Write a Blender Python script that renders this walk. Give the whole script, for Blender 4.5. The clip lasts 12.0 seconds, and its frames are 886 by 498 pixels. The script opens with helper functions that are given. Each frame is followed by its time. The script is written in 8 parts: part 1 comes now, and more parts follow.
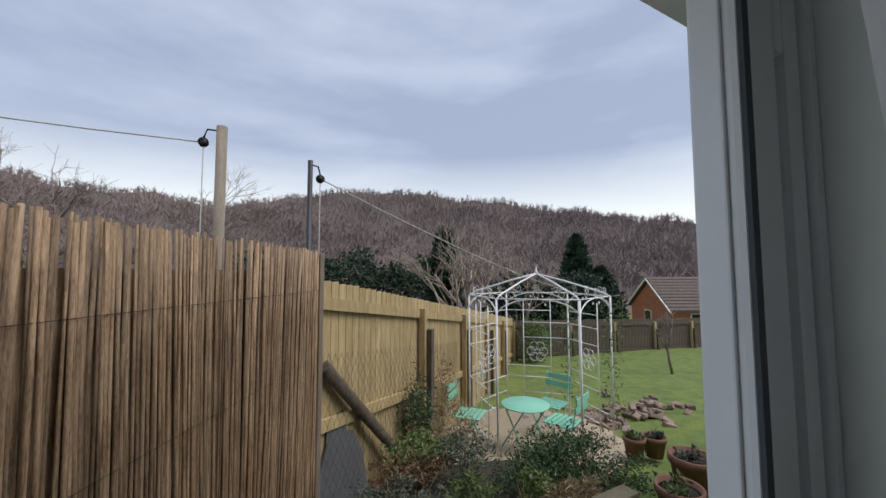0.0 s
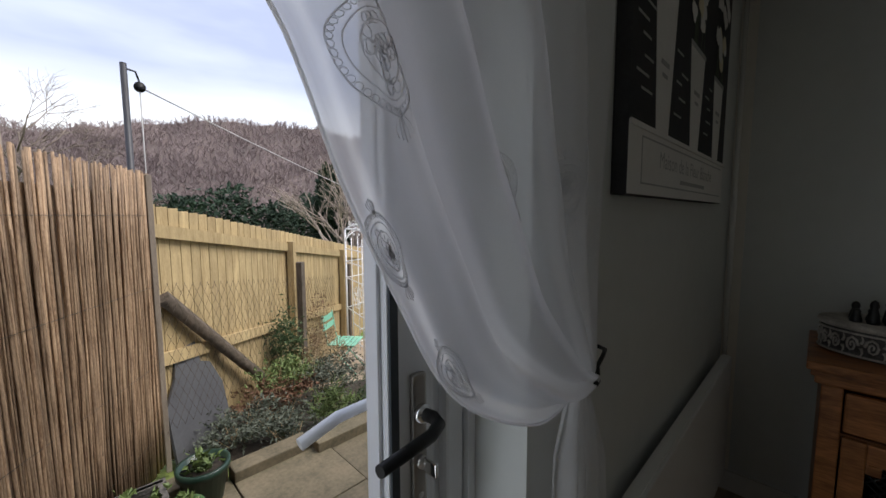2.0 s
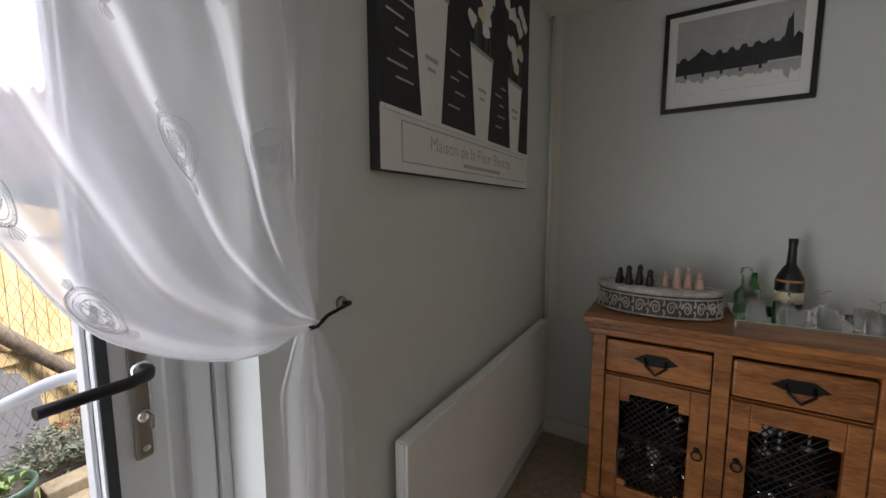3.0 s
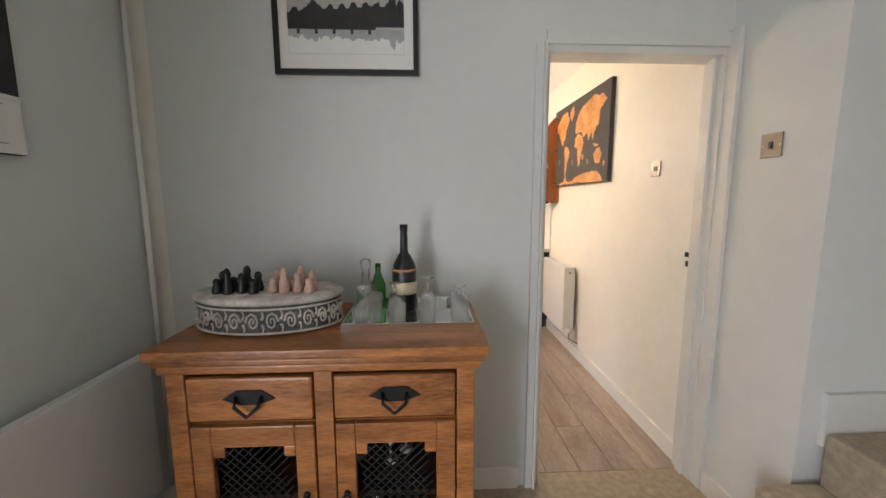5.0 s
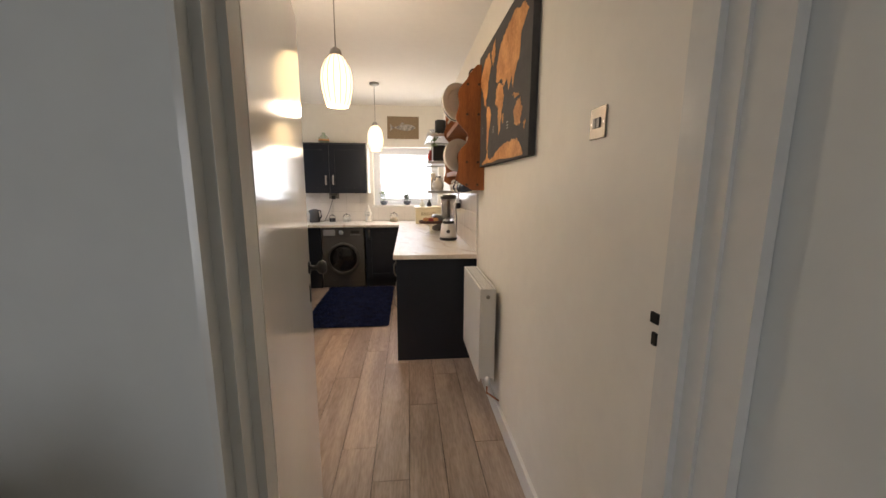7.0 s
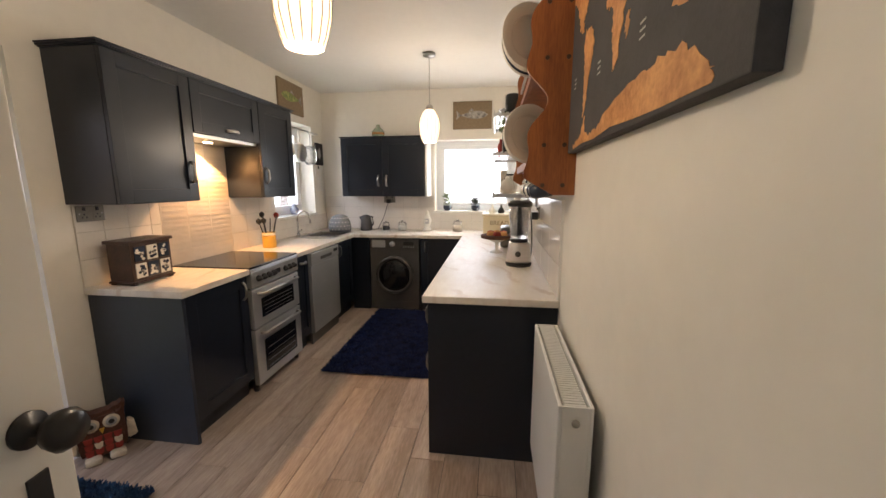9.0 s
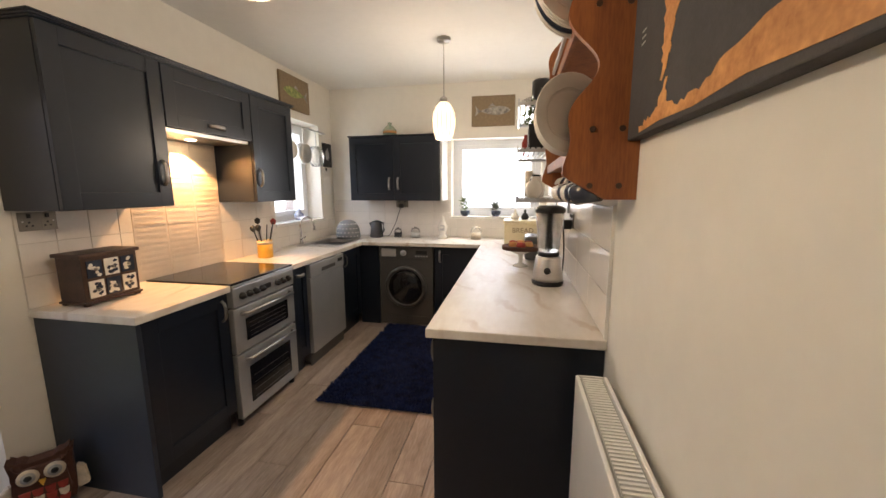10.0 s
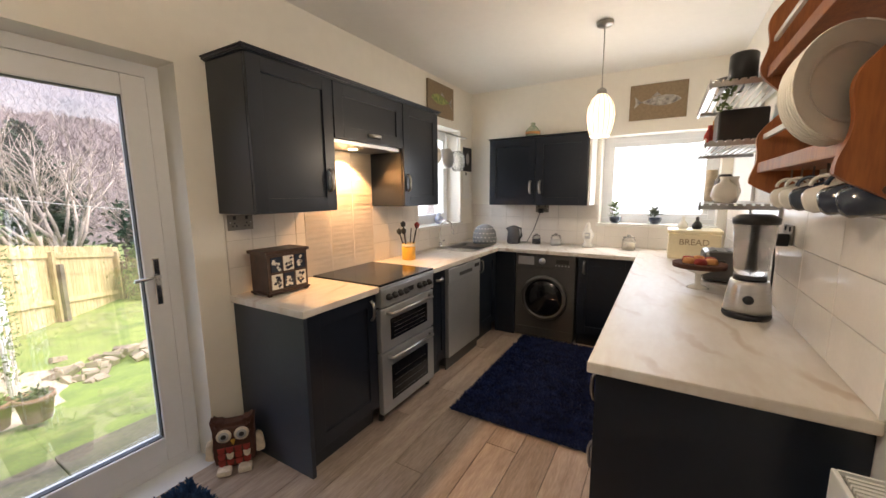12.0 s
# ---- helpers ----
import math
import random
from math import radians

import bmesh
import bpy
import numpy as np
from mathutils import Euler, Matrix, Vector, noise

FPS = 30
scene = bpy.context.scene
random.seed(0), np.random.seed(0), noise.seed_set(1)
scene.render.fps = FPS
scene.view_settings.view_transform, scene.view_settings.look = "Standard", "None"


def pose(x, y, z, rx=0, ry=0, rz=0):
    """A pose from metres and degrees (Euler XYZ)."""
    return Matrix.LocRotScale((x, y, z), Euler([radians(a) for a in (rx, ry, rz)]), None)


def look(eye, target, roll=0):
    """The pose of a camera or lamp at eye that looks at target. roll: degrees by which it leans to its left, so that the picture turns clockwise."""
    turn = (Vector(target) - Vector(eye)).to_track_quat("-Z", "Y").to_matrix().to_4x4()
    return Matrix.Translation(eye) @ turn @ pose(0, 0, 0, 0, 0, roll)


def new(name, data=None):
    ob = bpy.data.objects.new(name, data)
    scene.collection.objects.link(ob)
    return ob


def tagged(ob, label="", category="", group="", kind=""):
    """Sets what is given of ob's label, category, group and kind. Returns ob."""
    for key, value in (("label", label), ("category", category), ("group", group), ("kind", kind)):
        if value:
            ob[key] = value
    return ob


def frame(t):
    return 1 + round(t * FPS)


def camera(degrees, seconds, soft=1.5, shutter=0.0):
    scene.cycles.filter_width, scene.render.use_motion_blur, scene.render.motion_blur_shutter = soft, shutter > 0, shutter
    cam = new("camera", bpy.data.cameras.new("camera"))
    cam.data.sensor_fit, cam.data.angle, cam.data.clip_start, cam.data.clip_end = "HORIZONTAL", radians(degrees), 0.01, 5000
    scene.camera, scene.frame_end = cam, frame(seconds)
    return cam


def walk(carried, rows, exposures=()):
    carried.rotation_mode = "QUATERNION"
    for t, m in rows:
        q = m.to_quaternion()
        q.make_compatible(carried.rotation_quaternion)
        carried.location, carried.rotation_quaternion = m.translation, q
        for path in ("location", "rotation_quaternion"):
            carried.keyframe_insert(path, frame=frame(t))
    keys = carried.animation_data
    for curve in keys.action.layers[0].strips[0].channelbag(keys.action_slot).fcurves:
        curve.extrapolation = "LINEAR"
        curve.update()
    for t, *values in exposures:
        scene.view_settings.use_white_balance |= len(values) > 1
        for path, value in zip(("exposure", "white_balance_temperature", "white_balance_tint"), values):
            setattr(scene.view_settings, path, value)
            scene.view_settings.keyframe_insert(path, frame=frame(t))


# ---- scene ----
cam = camera(99.6, 12.0)
PATH = [
    (0, (0.619, -0.002, 1.665), (1.591, 1.742, 1.794), -0.1),
    (0.5, (0.659, -0.06, 1.64), (1.672, 1.664, 1.702), -0.0),
    (1, (0.694, -0.121, 1.607), (1.818, 1.532, 1.569), -0.1),
    (1.5, (0.736, -0.195, 1.563), (1.985, 1.363, 1.445), -0.3),
    (2, (0.783, -0.276, 1.544), (2.19, 1.134, 1.364), -0.2),
    (2.5, (0.85, -0.437, 1.492), (2.4, 0.815, 1.313), 0.3),
    (3, (0.922, -0.609, 1.489), (2.622, 0.423, 1.276), -0.1),
    (3.5, (1.035, -0.723, 1.454), (2.868, 0.046, 1.238), -0.5),
    (5.5, (1.851, -1.39, 1.459), (3.816, -1.614, 1.165), -0.3),
    (6, (2.14, -1.636, 1.461), (4.099, -1.891, 1.145), -0.4),
    (6.5, (2.425, -1.828, 1.434), (4.378, -2.097, 1.099), 0.2),
    (7, (2.738, -1.995, 1.457), (4.701, -2.178, 1.12), 0.2),
    (9, (3.873, -2.23, 1.458), (5.826, -1.959, 1.126), -0.1),
    (9.5, (4.105, -2.222, 1.458), (6.055, -1.906, 1.144), -0.1),
    (10, (4.303, -2.212, 1.45), (6.242, -1.833, 1.138), -0.2),
    (10.5, (4.389, -2.182, 1.45), (6.304, -1.687, 1.149), -0.2),
    (11, (4.418, -2.127, 1.45), (6.282, -1.467, 1.155), -0.3),
    (11.5, (4.436, -2.083, 1.453), (6.231, -1.252, 1.158), -0.4),
    (12, (4.43, -2.058, 1.46), (6.134, -1.051, 1.168), -0.5),
]
EXPO = [(0.0, 0.1, 6350, 6), (1.0, 0.2, 6400, 7), (1.5, 0.4, 6500, 10), (2.0, 0.75, 6500, 10), (2.5, 1.2, 6500, 10), (3.0, 2.5, 6700, 14), (3.5, 3.5, 7000, 19), (5.5, 3.35, 6700, 14), (6.0, 2.95, 6700, 14),
        (6.5, 2.6, 6700, 14), (7.0, 2.25, 6700, 14), (9.0, 2.2, 6550, 13), (10.5, 2.3, 6550, 13), (12.0, 2.25, 6500, 12)]
walk(cam, [(t, look(eye, target, roll)) for t, eye, target, roll in PATH], EXPO)

# ---- world and light ----
world = bpy.data.worlds.new("world")
scene.world = world
world.use_nodes = True
wn, wl = world.node_tree.nodes, world.node_tree.links
bgn = wn["Background"]
sky = wn.new("ShaderNodeTexSky")
sky.sky_type, sky.sun_disc = "NISHITA", False
sky.sun_elevation, sky.sun_rotation = radians(54), radians(132)
wtc, wmap, wno = wn.new("ShaderNodeTexCoord"), wn.new("ShaderNodeMapping"), wn.new("ShaderNodeTexNoise")
wmap.inputs["Scale"].default_value = (1.3, 1.3, 5.0)
wno.inputs["Scale"].default_value, wno.inputs["Detail"].default_value, wno.inputs["Roughness"].default_value = 1.6, 5, 0.5
wl.new(wtc.outputs["Generated"], wmap.inputs[0])
wl.new(wmap.outputs[0], wno.inputs["Vector"])
wrp = wn.new("ShaderNodeValToRGB")
wrp.color_ramp.elements[0].position, wrp.color_ramp.elements[0].color = 0.42, (5.0, 5.6, 7.6, 1)
wrp.color_ramp.elements[1].position, wrp.color_ramp.elements[1].color = 0.66, (6.9, 7.5, 9.3, 1)
wl.new(wno.outputs["Fac"], wrp.inputs[0])
wsep, whz = wn.new("ShaderNodeSeparateXYZ"), wn.new("ShaderNodeMapRange")
wl.new(wtc.outputs["Generated"], wsep.inputs[0])
wl.new(wsep.outputs["Z"], whz.inputs["Value"])
whz.inputs["From Min"].default_value, whz.inputs["From Max"].default_value = 0.12, 0.30
whz.inputs["To Min"].default_value, whz.inputs["To Max"].default_value = 1.0, 0.0
wglow = wn.new("ShaderNodeMix")
wglow.data_type = "RGBA"
wglow.inputs["B"].default_value = (13.0, 13.0, 13.0, 1)
wl.new(whz.outputs[0], wglow.inputs["Factor"])
wl.new(wrp.outputs[0], wglow.inputs["A"])
wmix = wn.new("ShaderNodeMix")
wmix.data_type = "RGBA"
wmix.inputs["Factor"].default_value = 0.85
wl.new(sky.outputs[0], wmix.inputs["A"])
wl.new(wglow.outputs["Result"], wmix.inputs["B"])
wl.new(wmix.outputs["Result"], bgn.inputs["Color"])
bgn.inputs["Strength"].default_value = 0.085

sun = new("sun", bpy.data.lights.new("sun", "SUN"))
sun.data.energy, sun.data.angle, sun.data.color = 2.6, radians(40), (1.0, 0.95, 0.88)
sun.matrix_world = look((9, -8, 17), (0, 0, 0))


def area_lamp(at, target, sx, sy, watts, colour=(0.9, 0.95, 1.0)):
    ob = new("window_light", bpy.data.lights.new("window_light", "AREA"))
    ob.data.shape, ob.data.size, ob.data.size_y, ob.data.energy, ob.data.color = "RECTANGLE", sx, sy, watts, colour
    ob.matrix_world = look(at, target)
    ob.visible_camera = True
    return ob


area_lamp((8.93, -1.97, 1.58), (5.0, -1.9, 1.2), 0.8, 0.7, 1.3)
area_lamp((7.88, 0.34, 1.65), (7.88, -2.0, 1.2), 0.7, 0.85, 1.5)

# Unseen fill lamp in the doorway's left half, added to brighten the dining room.
area_lamp((-0.05, 0.355, 1.15), (1.0, -2.2, 0.9), 0.75, 1.9, 5.0)


def point_lamp(at, watts, size, colour):
    ob = new("bulb_light", bpy.data.lights.new("bulb_light", "POINT"))
    ob.data.energy, ob.data.shadow_soft_size, ob.data.color = watts, size, colour
    ob.location = at


WARM = (1.0, 0.82, 0.62)
point_lamp((5.16, -1.58, 1.90), 3.3, 0.05, WARM)
point_lamp((7.39, -1.62, 1.83), 2.9, 0.05, WARM)
hood_spot = new("hood_light", bpy.data.lights.new("hood_light", "SPOT"))
hood_spot.data.energy, hood_spot.data.spot_size, hood_spot.data.color, hood_spot.data.shadow_soft_size = 13, radians(115), (1.0, 0.52, 0.20), 0.02
hood_spot.matrix_world = look((6.45, -0.10, 1.74), (6.45, -0.08, 1.0))

# ---- materials ----


def mat(name, base, rough=0.5, metal=0.0, vary=0.15, scale=6.0, bump=0.0, bscale=None, stretch=(1, 1, 1), second=None, per_object=0.0, coat=0.0):
    """A surface with two scales of variation, relief and a shade that differs from piece to piece."""
    m = bpy.data.materials.new(name)
    m.use_nodes = True
    n, l = m.node_tree.nodes, m.node_tree.links
    p = n["Principled BSDF"]
    p.inputs["Roughness"].default_value, p.inputs["Metallic"].default_value = rough, metal
    p.inputs["Coat Weight"].default_value = coat
    tc, mp = n.new("ShaderNodeTexCoord"), n.new("ShaderNodeMapping")
    mp.inputs["Scale"].default_value = stretch
    l.new(tc.outputs["Object"], mp.inputs[0])
    info = n.new("ShaderNodeObjectInfo")
    addv = n.new("ShaderNodeVectorMath")
    sc = n.new("ShaderNodeVectorMath")
    sc.operation = "SCALE"
    comb = n.new("ShaderNodeCombineXYZ")
    for i in range(3):
        l.new(info.outputs["Random"], comb.inputs[i])
    l.new(comb.outputs[0], sc.inputs[0])
    sc.inputs["Scale"].default_value = 9.0 if per_object else 0.0
    l.new(mp.outputs[0], addv.inputs[0])
    l.new(sc.outputs[0], addv.inputs[1])
    big, fine = n.new("ShaderNodeTexNoise"), n.new("ShaderNodeTexNoise")
    big.inputs["Scale"].default_value, big.inputs["Detail"].default_value = scale, 4
    fine.inputs["Scale"].default_value, fine.inputs["Detail"].default_value = scale * 9, 3
    l.new(addv.outputs[0], big.inputs["Vector"])
    l.new(addv.outputs[0], fine.inputs["Vector"])
    mixf = n.new("ShaderNodeMath")
    mixf.operation = "MULTIPLY_ADD"
    l.new(fine.outputs["Fac"], mixf.inputs[0])
    mixf.inputs[1].default_value = 0.4
    half = n.new("ShaderNodeMath")
    half.operation = "MULTIPLY"
    half.inputs[1].default_value = 0.6
    l.new(big.outputs["Fac"], half.inputs[0])
    l.new(half.outputs[0], mixf.inputs[2])
    ramp = n.new("ShaderNodeValToRGB")
    lo = second or tuple(c * (1 - vary) for c in base)
    hi = base if second else tuple(min(1, c * (1 + vary)) for c in base)
    ramp.color_ramp.elements[0].position, ramp.color_ramp.elements[0].color = 0.36, (*lo, 1)
    ramp.color_ramp.elements[1].position, ramp.color_ramp.elements[1].color = 0.64, (*hi, 1)
    l.new(mixf.outputs[0], ramp.inputs[0])
    out = ramp.outputs[0]
    if per_object:
        hsv = n.new("ShaderNodeHueSaturation")
        rng = n.new("ShaderNodeMapRange")
        rng.inputs["To Min"].default_value, rng.inputs["To Max"].default_value = 1 - per_object, 1 + per_object
        l.new(info.outputs["Random"], rng.inputs["Value"])
        l.new(rng.outputs[0], hsv.inputs["Value"])
        l.new(out, hsv.inputs["Color"])
        out = hsv.outputs[0]
    l.new(out, p.inputs["Base Color"])
    if bump:
        bn, bt = n.new("ShaderNodeBump"), n.new("ShaderNodeTexNoise")
        bt.inputs["Scale"].default_value, bt.inputs["Detail"].default_value = bscale or scale * 9, 4
        l.new(addv.outputs[0], bt.inputs["Vector"])
        bn.inputs["Strength"].default_value, bn.inputs["Distance"].default_value = bump, 0.004
        l.new(bt.outputs["Fac"], bn.inputs["Height"])
        l.new(bn.outputs[0], p.inputs["Normal"])
    return m


def glass(name, tint=(1, 1, 1), rough=0.0, clear=0.0):
    """Glass; with clear it lets most light straight through, as a thin pane does."""
    m = bpy.data.materials.new(name)
    m.use_nodes = True
    n, l = m.node_tree.nodes, m.node_tree.links
    p = n["Principled BSDF"]
    p.inputs["Base Color"].default_value = (*tint, 1)
    p.inputs["Roughness"].default_value = rough
    p.inputs["Transmission Weight"].default_value = 1.0
    p.inputs["IOR"].default_value = 1.45
    if clear:
        tr, mx = n.new("ShaderNodeBsdfTransparent"), n.new("ShaderNodeMixShader")
        tr.inputs[0].default_value = (*tint, 1)
        mx.inputs[0].default_value = clear
        l.new(p.outputs[0], mx.inputs[1])
        l.new(tr.outputs[0], mx.inputs[2])
        l.new(mx.outputs[0], n["Material Output"].inputs["Surface"])
    return m


def glow(name, colour, strength):
    m = bpy.data.materials.new(name)
    m.use_nodes = True
    p = m.node_tree.nodes["Principled BSDF"]
    p.inputs["Base Color"].default_value = (*colour, 1)
    p.inputs["Emission Color"].default_value = (*colour, 1)
    p.inputs["Emission Strength"].default_value = strength
    return m


M_WALL = mat("cream_paint", (0.80, 0.77, 0.70), 0.55, vary=0.03, scale=1.5, bump=0.08, bscale=60)
M_WALL_D = mat("pale_grey_paint", (0.66, 0.68, 0.66), 0.6, vary=0.03, scale=1.5, bump=0.08, bscale=60)
M_CEIL = mat("ceiling_paint", (0.82, 0.81, 0.78), 0.8, vary=0.02, scale=2, bump=0.05, bscale=40)
M_CASING = mat("aged_gloss_paint", (0.70, 0.70, 0.67), 0.2, vary=0.04, scale=3, bump=0.06, bscale=25)
M_GLOSSDOOR = mat("door_gloss_paint", (0.80, 0.79, 0.75), 0.09, vary=0.02, scale=3, bump=0.03, bscale=14)
M_PLATE = mat("bronzed_switch_plate", (0.24, 0.22, 0.19), 0.42, 0.8, vary=0.06, scale=9)
M_TRIM = mat("white_gloss_trim", (0.82, 0.81, 0.77), 0.22, vary=0.03, scale=3, bump=0.06, bscale=25)
M_UPVC = mat("white_upvc", (0.80, 0.82, 0.85), 0.28, vary=0.02, scale=4)
M_GASKET = mat("dark_gasket", (0.05, 0.06, 0.07), 0.6, vary=0.1)
M_PLANK = mat("laminate_oak", (0.44, 0.355, 0.295), 0.40, scale=2.2, stretch=(0.7, 5, 5), second=(0.235, 0.18, 0.145), per_object=0.12, bump=0.05, bscale=30)
M_UNDER = mat("floor_joint", (0.09, 0.075, 0.065), 0.8, vary=0.1)
M_CARPET = mat("beige_carpet", (0.40, 0.33, 0.24), 0.95, vary=0.2, scale=30, bump=0.8, bscale=300)
M_NAVY = mat("navy_cabinet_paint", (0.009, 0.013, 0.022), 0.30, vary=0.12, scale=3, bump=0.03, bscale=50)
# Paler copy of the navy: daylight sheen on the left end panel painted in.
M_NAVY_SHEEN = mat("navy_panel_sheen", (0.024, 0.032, 0.048), 0.38, vary=0.1, scale=3)


def marble():
    """Pale laminate with drifting beige veins."""
    m = mat("marble_laminate", (0.72, 0.68, 0.62), 0.40, scale=1.3, stretch=(0.9, 2.6, 2.6), second=(0.62, 0.56, 0.49))
    n, l = m.node_tree.nodes, m.node_tree.links
    p = n["Principled BSDF"]
    plain = p.inputs["Base Color"].links[0].from_socket
    tc, mp = n.new("ShaderNodeTexCoord"), n.new("ShaderNodeMapping")
    mp.inputs["Rotation"].default_value, mp.inputs["Scale"].default_value = (0, 0, 0.7), (1.0, 2.2, 1.0)
    l.new(tc.outputs["Object"], mp.inputs[0])
    wave, fade = n.new("ShaderNodeTexWave"), n.new("ShaderNodeTexNoise")
    wave.inputs["Scale"].default_value, wave.inputs["Distortion"].default_value, wave.inputs["Detail"].default_value, wave.inputs["Detail Scale"].default_value = 1.1, 9.0, 4.0, 1.4
    fade.inputs["Scale"].default_value = 2.4
    l.new(mp.outputs[0], wave.inputs["Vector"])
    l.new(mp.outputs[0], fade.inputs["Vector"])
    vein, some, both, mix = n.new("ShaderNodeValToRGB"), n.new("ShaderNodeValToRGB"), n.new("ShaderNodeMath"), n.new("ShaderNodeMix")
    vein.color_ramp.elements[0].position, vein.color_ramp.elements[0].color = 0.0, (1, 1, 1, 1)
    vein.color_ramp.elements[1].position, vein.color_ramp.elements[1].color = 0.16, (0, 0, 0, 1)
    some.color_ramp.elements[0].position, some.color_ramp.elements[1].position = 0.42, 0.62
    l.new(wave.outputs["Fac"], vein.inputs[0])
    l.new(fade.outputs["Fac"], some.inputs[0])
    both.operation = "MULTIPLY"
    l.new(vein.outputs[0], both.inputs[0])
    l.new(some.outputs[0], both.inputs[1])
    mix.data_type = "RGBA"
    mix.inputs["B"].default_value = (0.54, 0.45, 0.37, 1)
    l.new(both.outputs[0], mix.inputs["Factor"])
    l.new(plain, mix.inputs["A"])
    l.new(mix.outputs["Result"], p.inputs["Base Color"])
    return m


M_WORKTOP = marble()
M_STEEL = mat("brushed_steel", (0.62, 0.61, 0.60), 0.28, 1.0, vary=0.06, scale=5, stretch=(1, 1, 20))
M_CHROME = mat("chrome", (0.78, 0.78, 0.78), 0.08, 1.0, vary=0.02)
M_NICKEL = mat("satin_nickel", (0.40, 0.38, 0.35), 0.3, 1.0, vary=0.05)
M_SILVER = mat("silver_enamel", (0.44, 0.45, 0.46), 0.32, 0.55, vary=0.04, scale=4)
M_DGREY = mat("graphite_enamel", (0.115, 0.112, 0.108), 0.3, 0.5, vary=0.06, scale=4)
M_BLACK = mat("black_plastic", (0.012, 0.012, 0.013), 0.35, vary=0.2, scale=8)
M_BLKGLASS = mat("black_ceramic_glass", (0.010, 0.010, 0.011), 0.10, vary=0.1, scale=4)
M_TILE = mat("cream_glazed_tile", (0.78, 0.74, 0.69), 0.16, vary=0.03, scale=8, per_object=0.03, bump=0.04, bscale=18)
M_TILE_P = mat("embossed_tile", (0.70, 0.63, 0.55), 0.3, vary=0.05, scale=12, per_object=0.05, bump=0.1, bscale=60)
M_GROUT = mat("grout", (0.62, 0.58, 0.53), 0.9, vary=0.08, scale=20)
M_PINE = mat("orange_pine", (0.34, 0.115, 0.03), 0.55, scale=3.0, stretch=(6, 6, 0.8), second=(0.20, 0.060, 0.018), bump=0.08)
M_DRESS = mat("waxed_sheesham", (0.53, 0.215, 0.070), 0.34, scale=3.0, stretch=(5, 0.9, 6), second=(0.19, 0.068, 0.022), bump=0.12, per_object=0.22)
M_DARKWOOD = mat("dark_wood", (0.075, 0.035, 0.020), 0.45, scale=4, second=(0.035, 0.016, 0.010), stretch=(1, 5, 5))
M_IRON = mat("black_iron", (0.02, 0.02, 0.02), 0.5, 0.6, vary=0.2, scale=10)
M_RAD = mat("white_radiator_enamel", (0.80, 0.80, 0.78), 0.3, vary=0.02, scale=3)
M_GRILLE = mat("radiator_shadow", (0.33, 0.33, 0.32), 0.5, vary=0.05)
M_CHINA = mat("white_china", (0.78, 0.75, 0.68), 0.12, vary=0.02, scale=6, coat=0.3)
M_BLUECHINA = mat("blue_glazed_china", (0.035, 0.045, 0.07), 0.15, vary=0.1, scale=8, coat=0.4)
M_CANVAS_D = mat("charcoal_canvas", (0.055, 0.053, 0.055), 0.8, vary=0.15, scale=10, bump=0.2, bscale=300)
M_COPPER = mat("copper_ink", (0.72, 0.36, 0.13), 0.7, scale=8, second=(0.42, 0.17, 0.05))
M_RUG = mat("navy_shag", (0.018, 0.040, 0.17), 0.95, scale=18, second=(0.004, 0.010, 0.050), bump=0.5)
M_RUG2 = mat("blue_shag", (0.025, 0.085, 0.20), 0.95, scale=18, second=(0.010, 0.036, 0.10), bump=0.5)
M_HESSIAN = mat("hessian_print", (0.25, 0.185, 0.115), 0.85, vary=0.12, scale=40, bump=0.3, bscale=250)
M_FISHGREY = mat("fish_silver", (0.50, 0.47, 0.43), 0.7, scale=30, second=(0.12, 0.11, 0.11))
M_FISHGREEN = mat("fish_green", (0.42, 0.44, 0.14), 0.7, scale=30, second=(0.10, 0.17, 0.06))
M_WHITE = mat("white_card", (0.78, 0.77, 0.74), 0.7, vary=0.03, scale=5)
M_PRINTGREY = mat("grey_print", (0.42, 0.42, 0.41), 0.7, vary=0.12, scale=6)
M_PRINTDARK = mat("dark_print", (0.025, 0.025, 0.027), 0.7, vary=0.3, scale=9)
M_FRAME = mat("black_frame", (0.012, 0.012, 0.012), 0.35, vary=0.1)
M_GLASS = glass("clear_glass", clear=0.35)
M_PANE = glass("window_glass", clear=0.85)
M_GREENGL = glass("green_bottle_glass", (0.12, 0.55, 0.14), clear=0.2)
M_MIRROR = mat("mirror_silver", (0.85, 0.86, 0.86), 0.02, 1.0, vary=0.01)
M_LAMP = glow("lit_shade", (1.0, 0.74, 0.42), 0.55)
M_BULB = glow("lit_bulb", (1.0, 0.72, 0.38), 12)
M_CREAMTIN = mat("cream_tin", (0.70, 0.62, 0.42), 0.35, vary=0.05, scale=6)
M_MUSTARD = mat("mustard_glaze", (0.62, 0.36, 0.05), 0.3, vary=0.1, scale=10)
M_OWLB = mat("brown_felt", (0.085, 0.035, 0.022), 0.95, vary=0.2, scale=40, bump=0.5, bscale=200)
M_OWLR = mat("red_felt", (0.32, 0.045, 0.035), 0.95, vary=0.2, scale=40, bump=0.5, bscale=200)
M_OWLC = mat("cream_felt", (0.68, 0.60, 0.48), 0.95, vary=0.15, scale=40, bump=0.5, bscale=200)
M_STONEW = mat("whitewashed_carving", (0.66, 0.62, 0.56), 0.85, scale=22, second=(0.36, 0.33, 0.30), bump=0.9, bscale=45)
M_CARVED = mat("dark_carved_ground", (0.16, 0.15, 0.14), 0.9, scale=22, second=(0.05, 0.047, 0.044), bump=0.7, bscale=45)
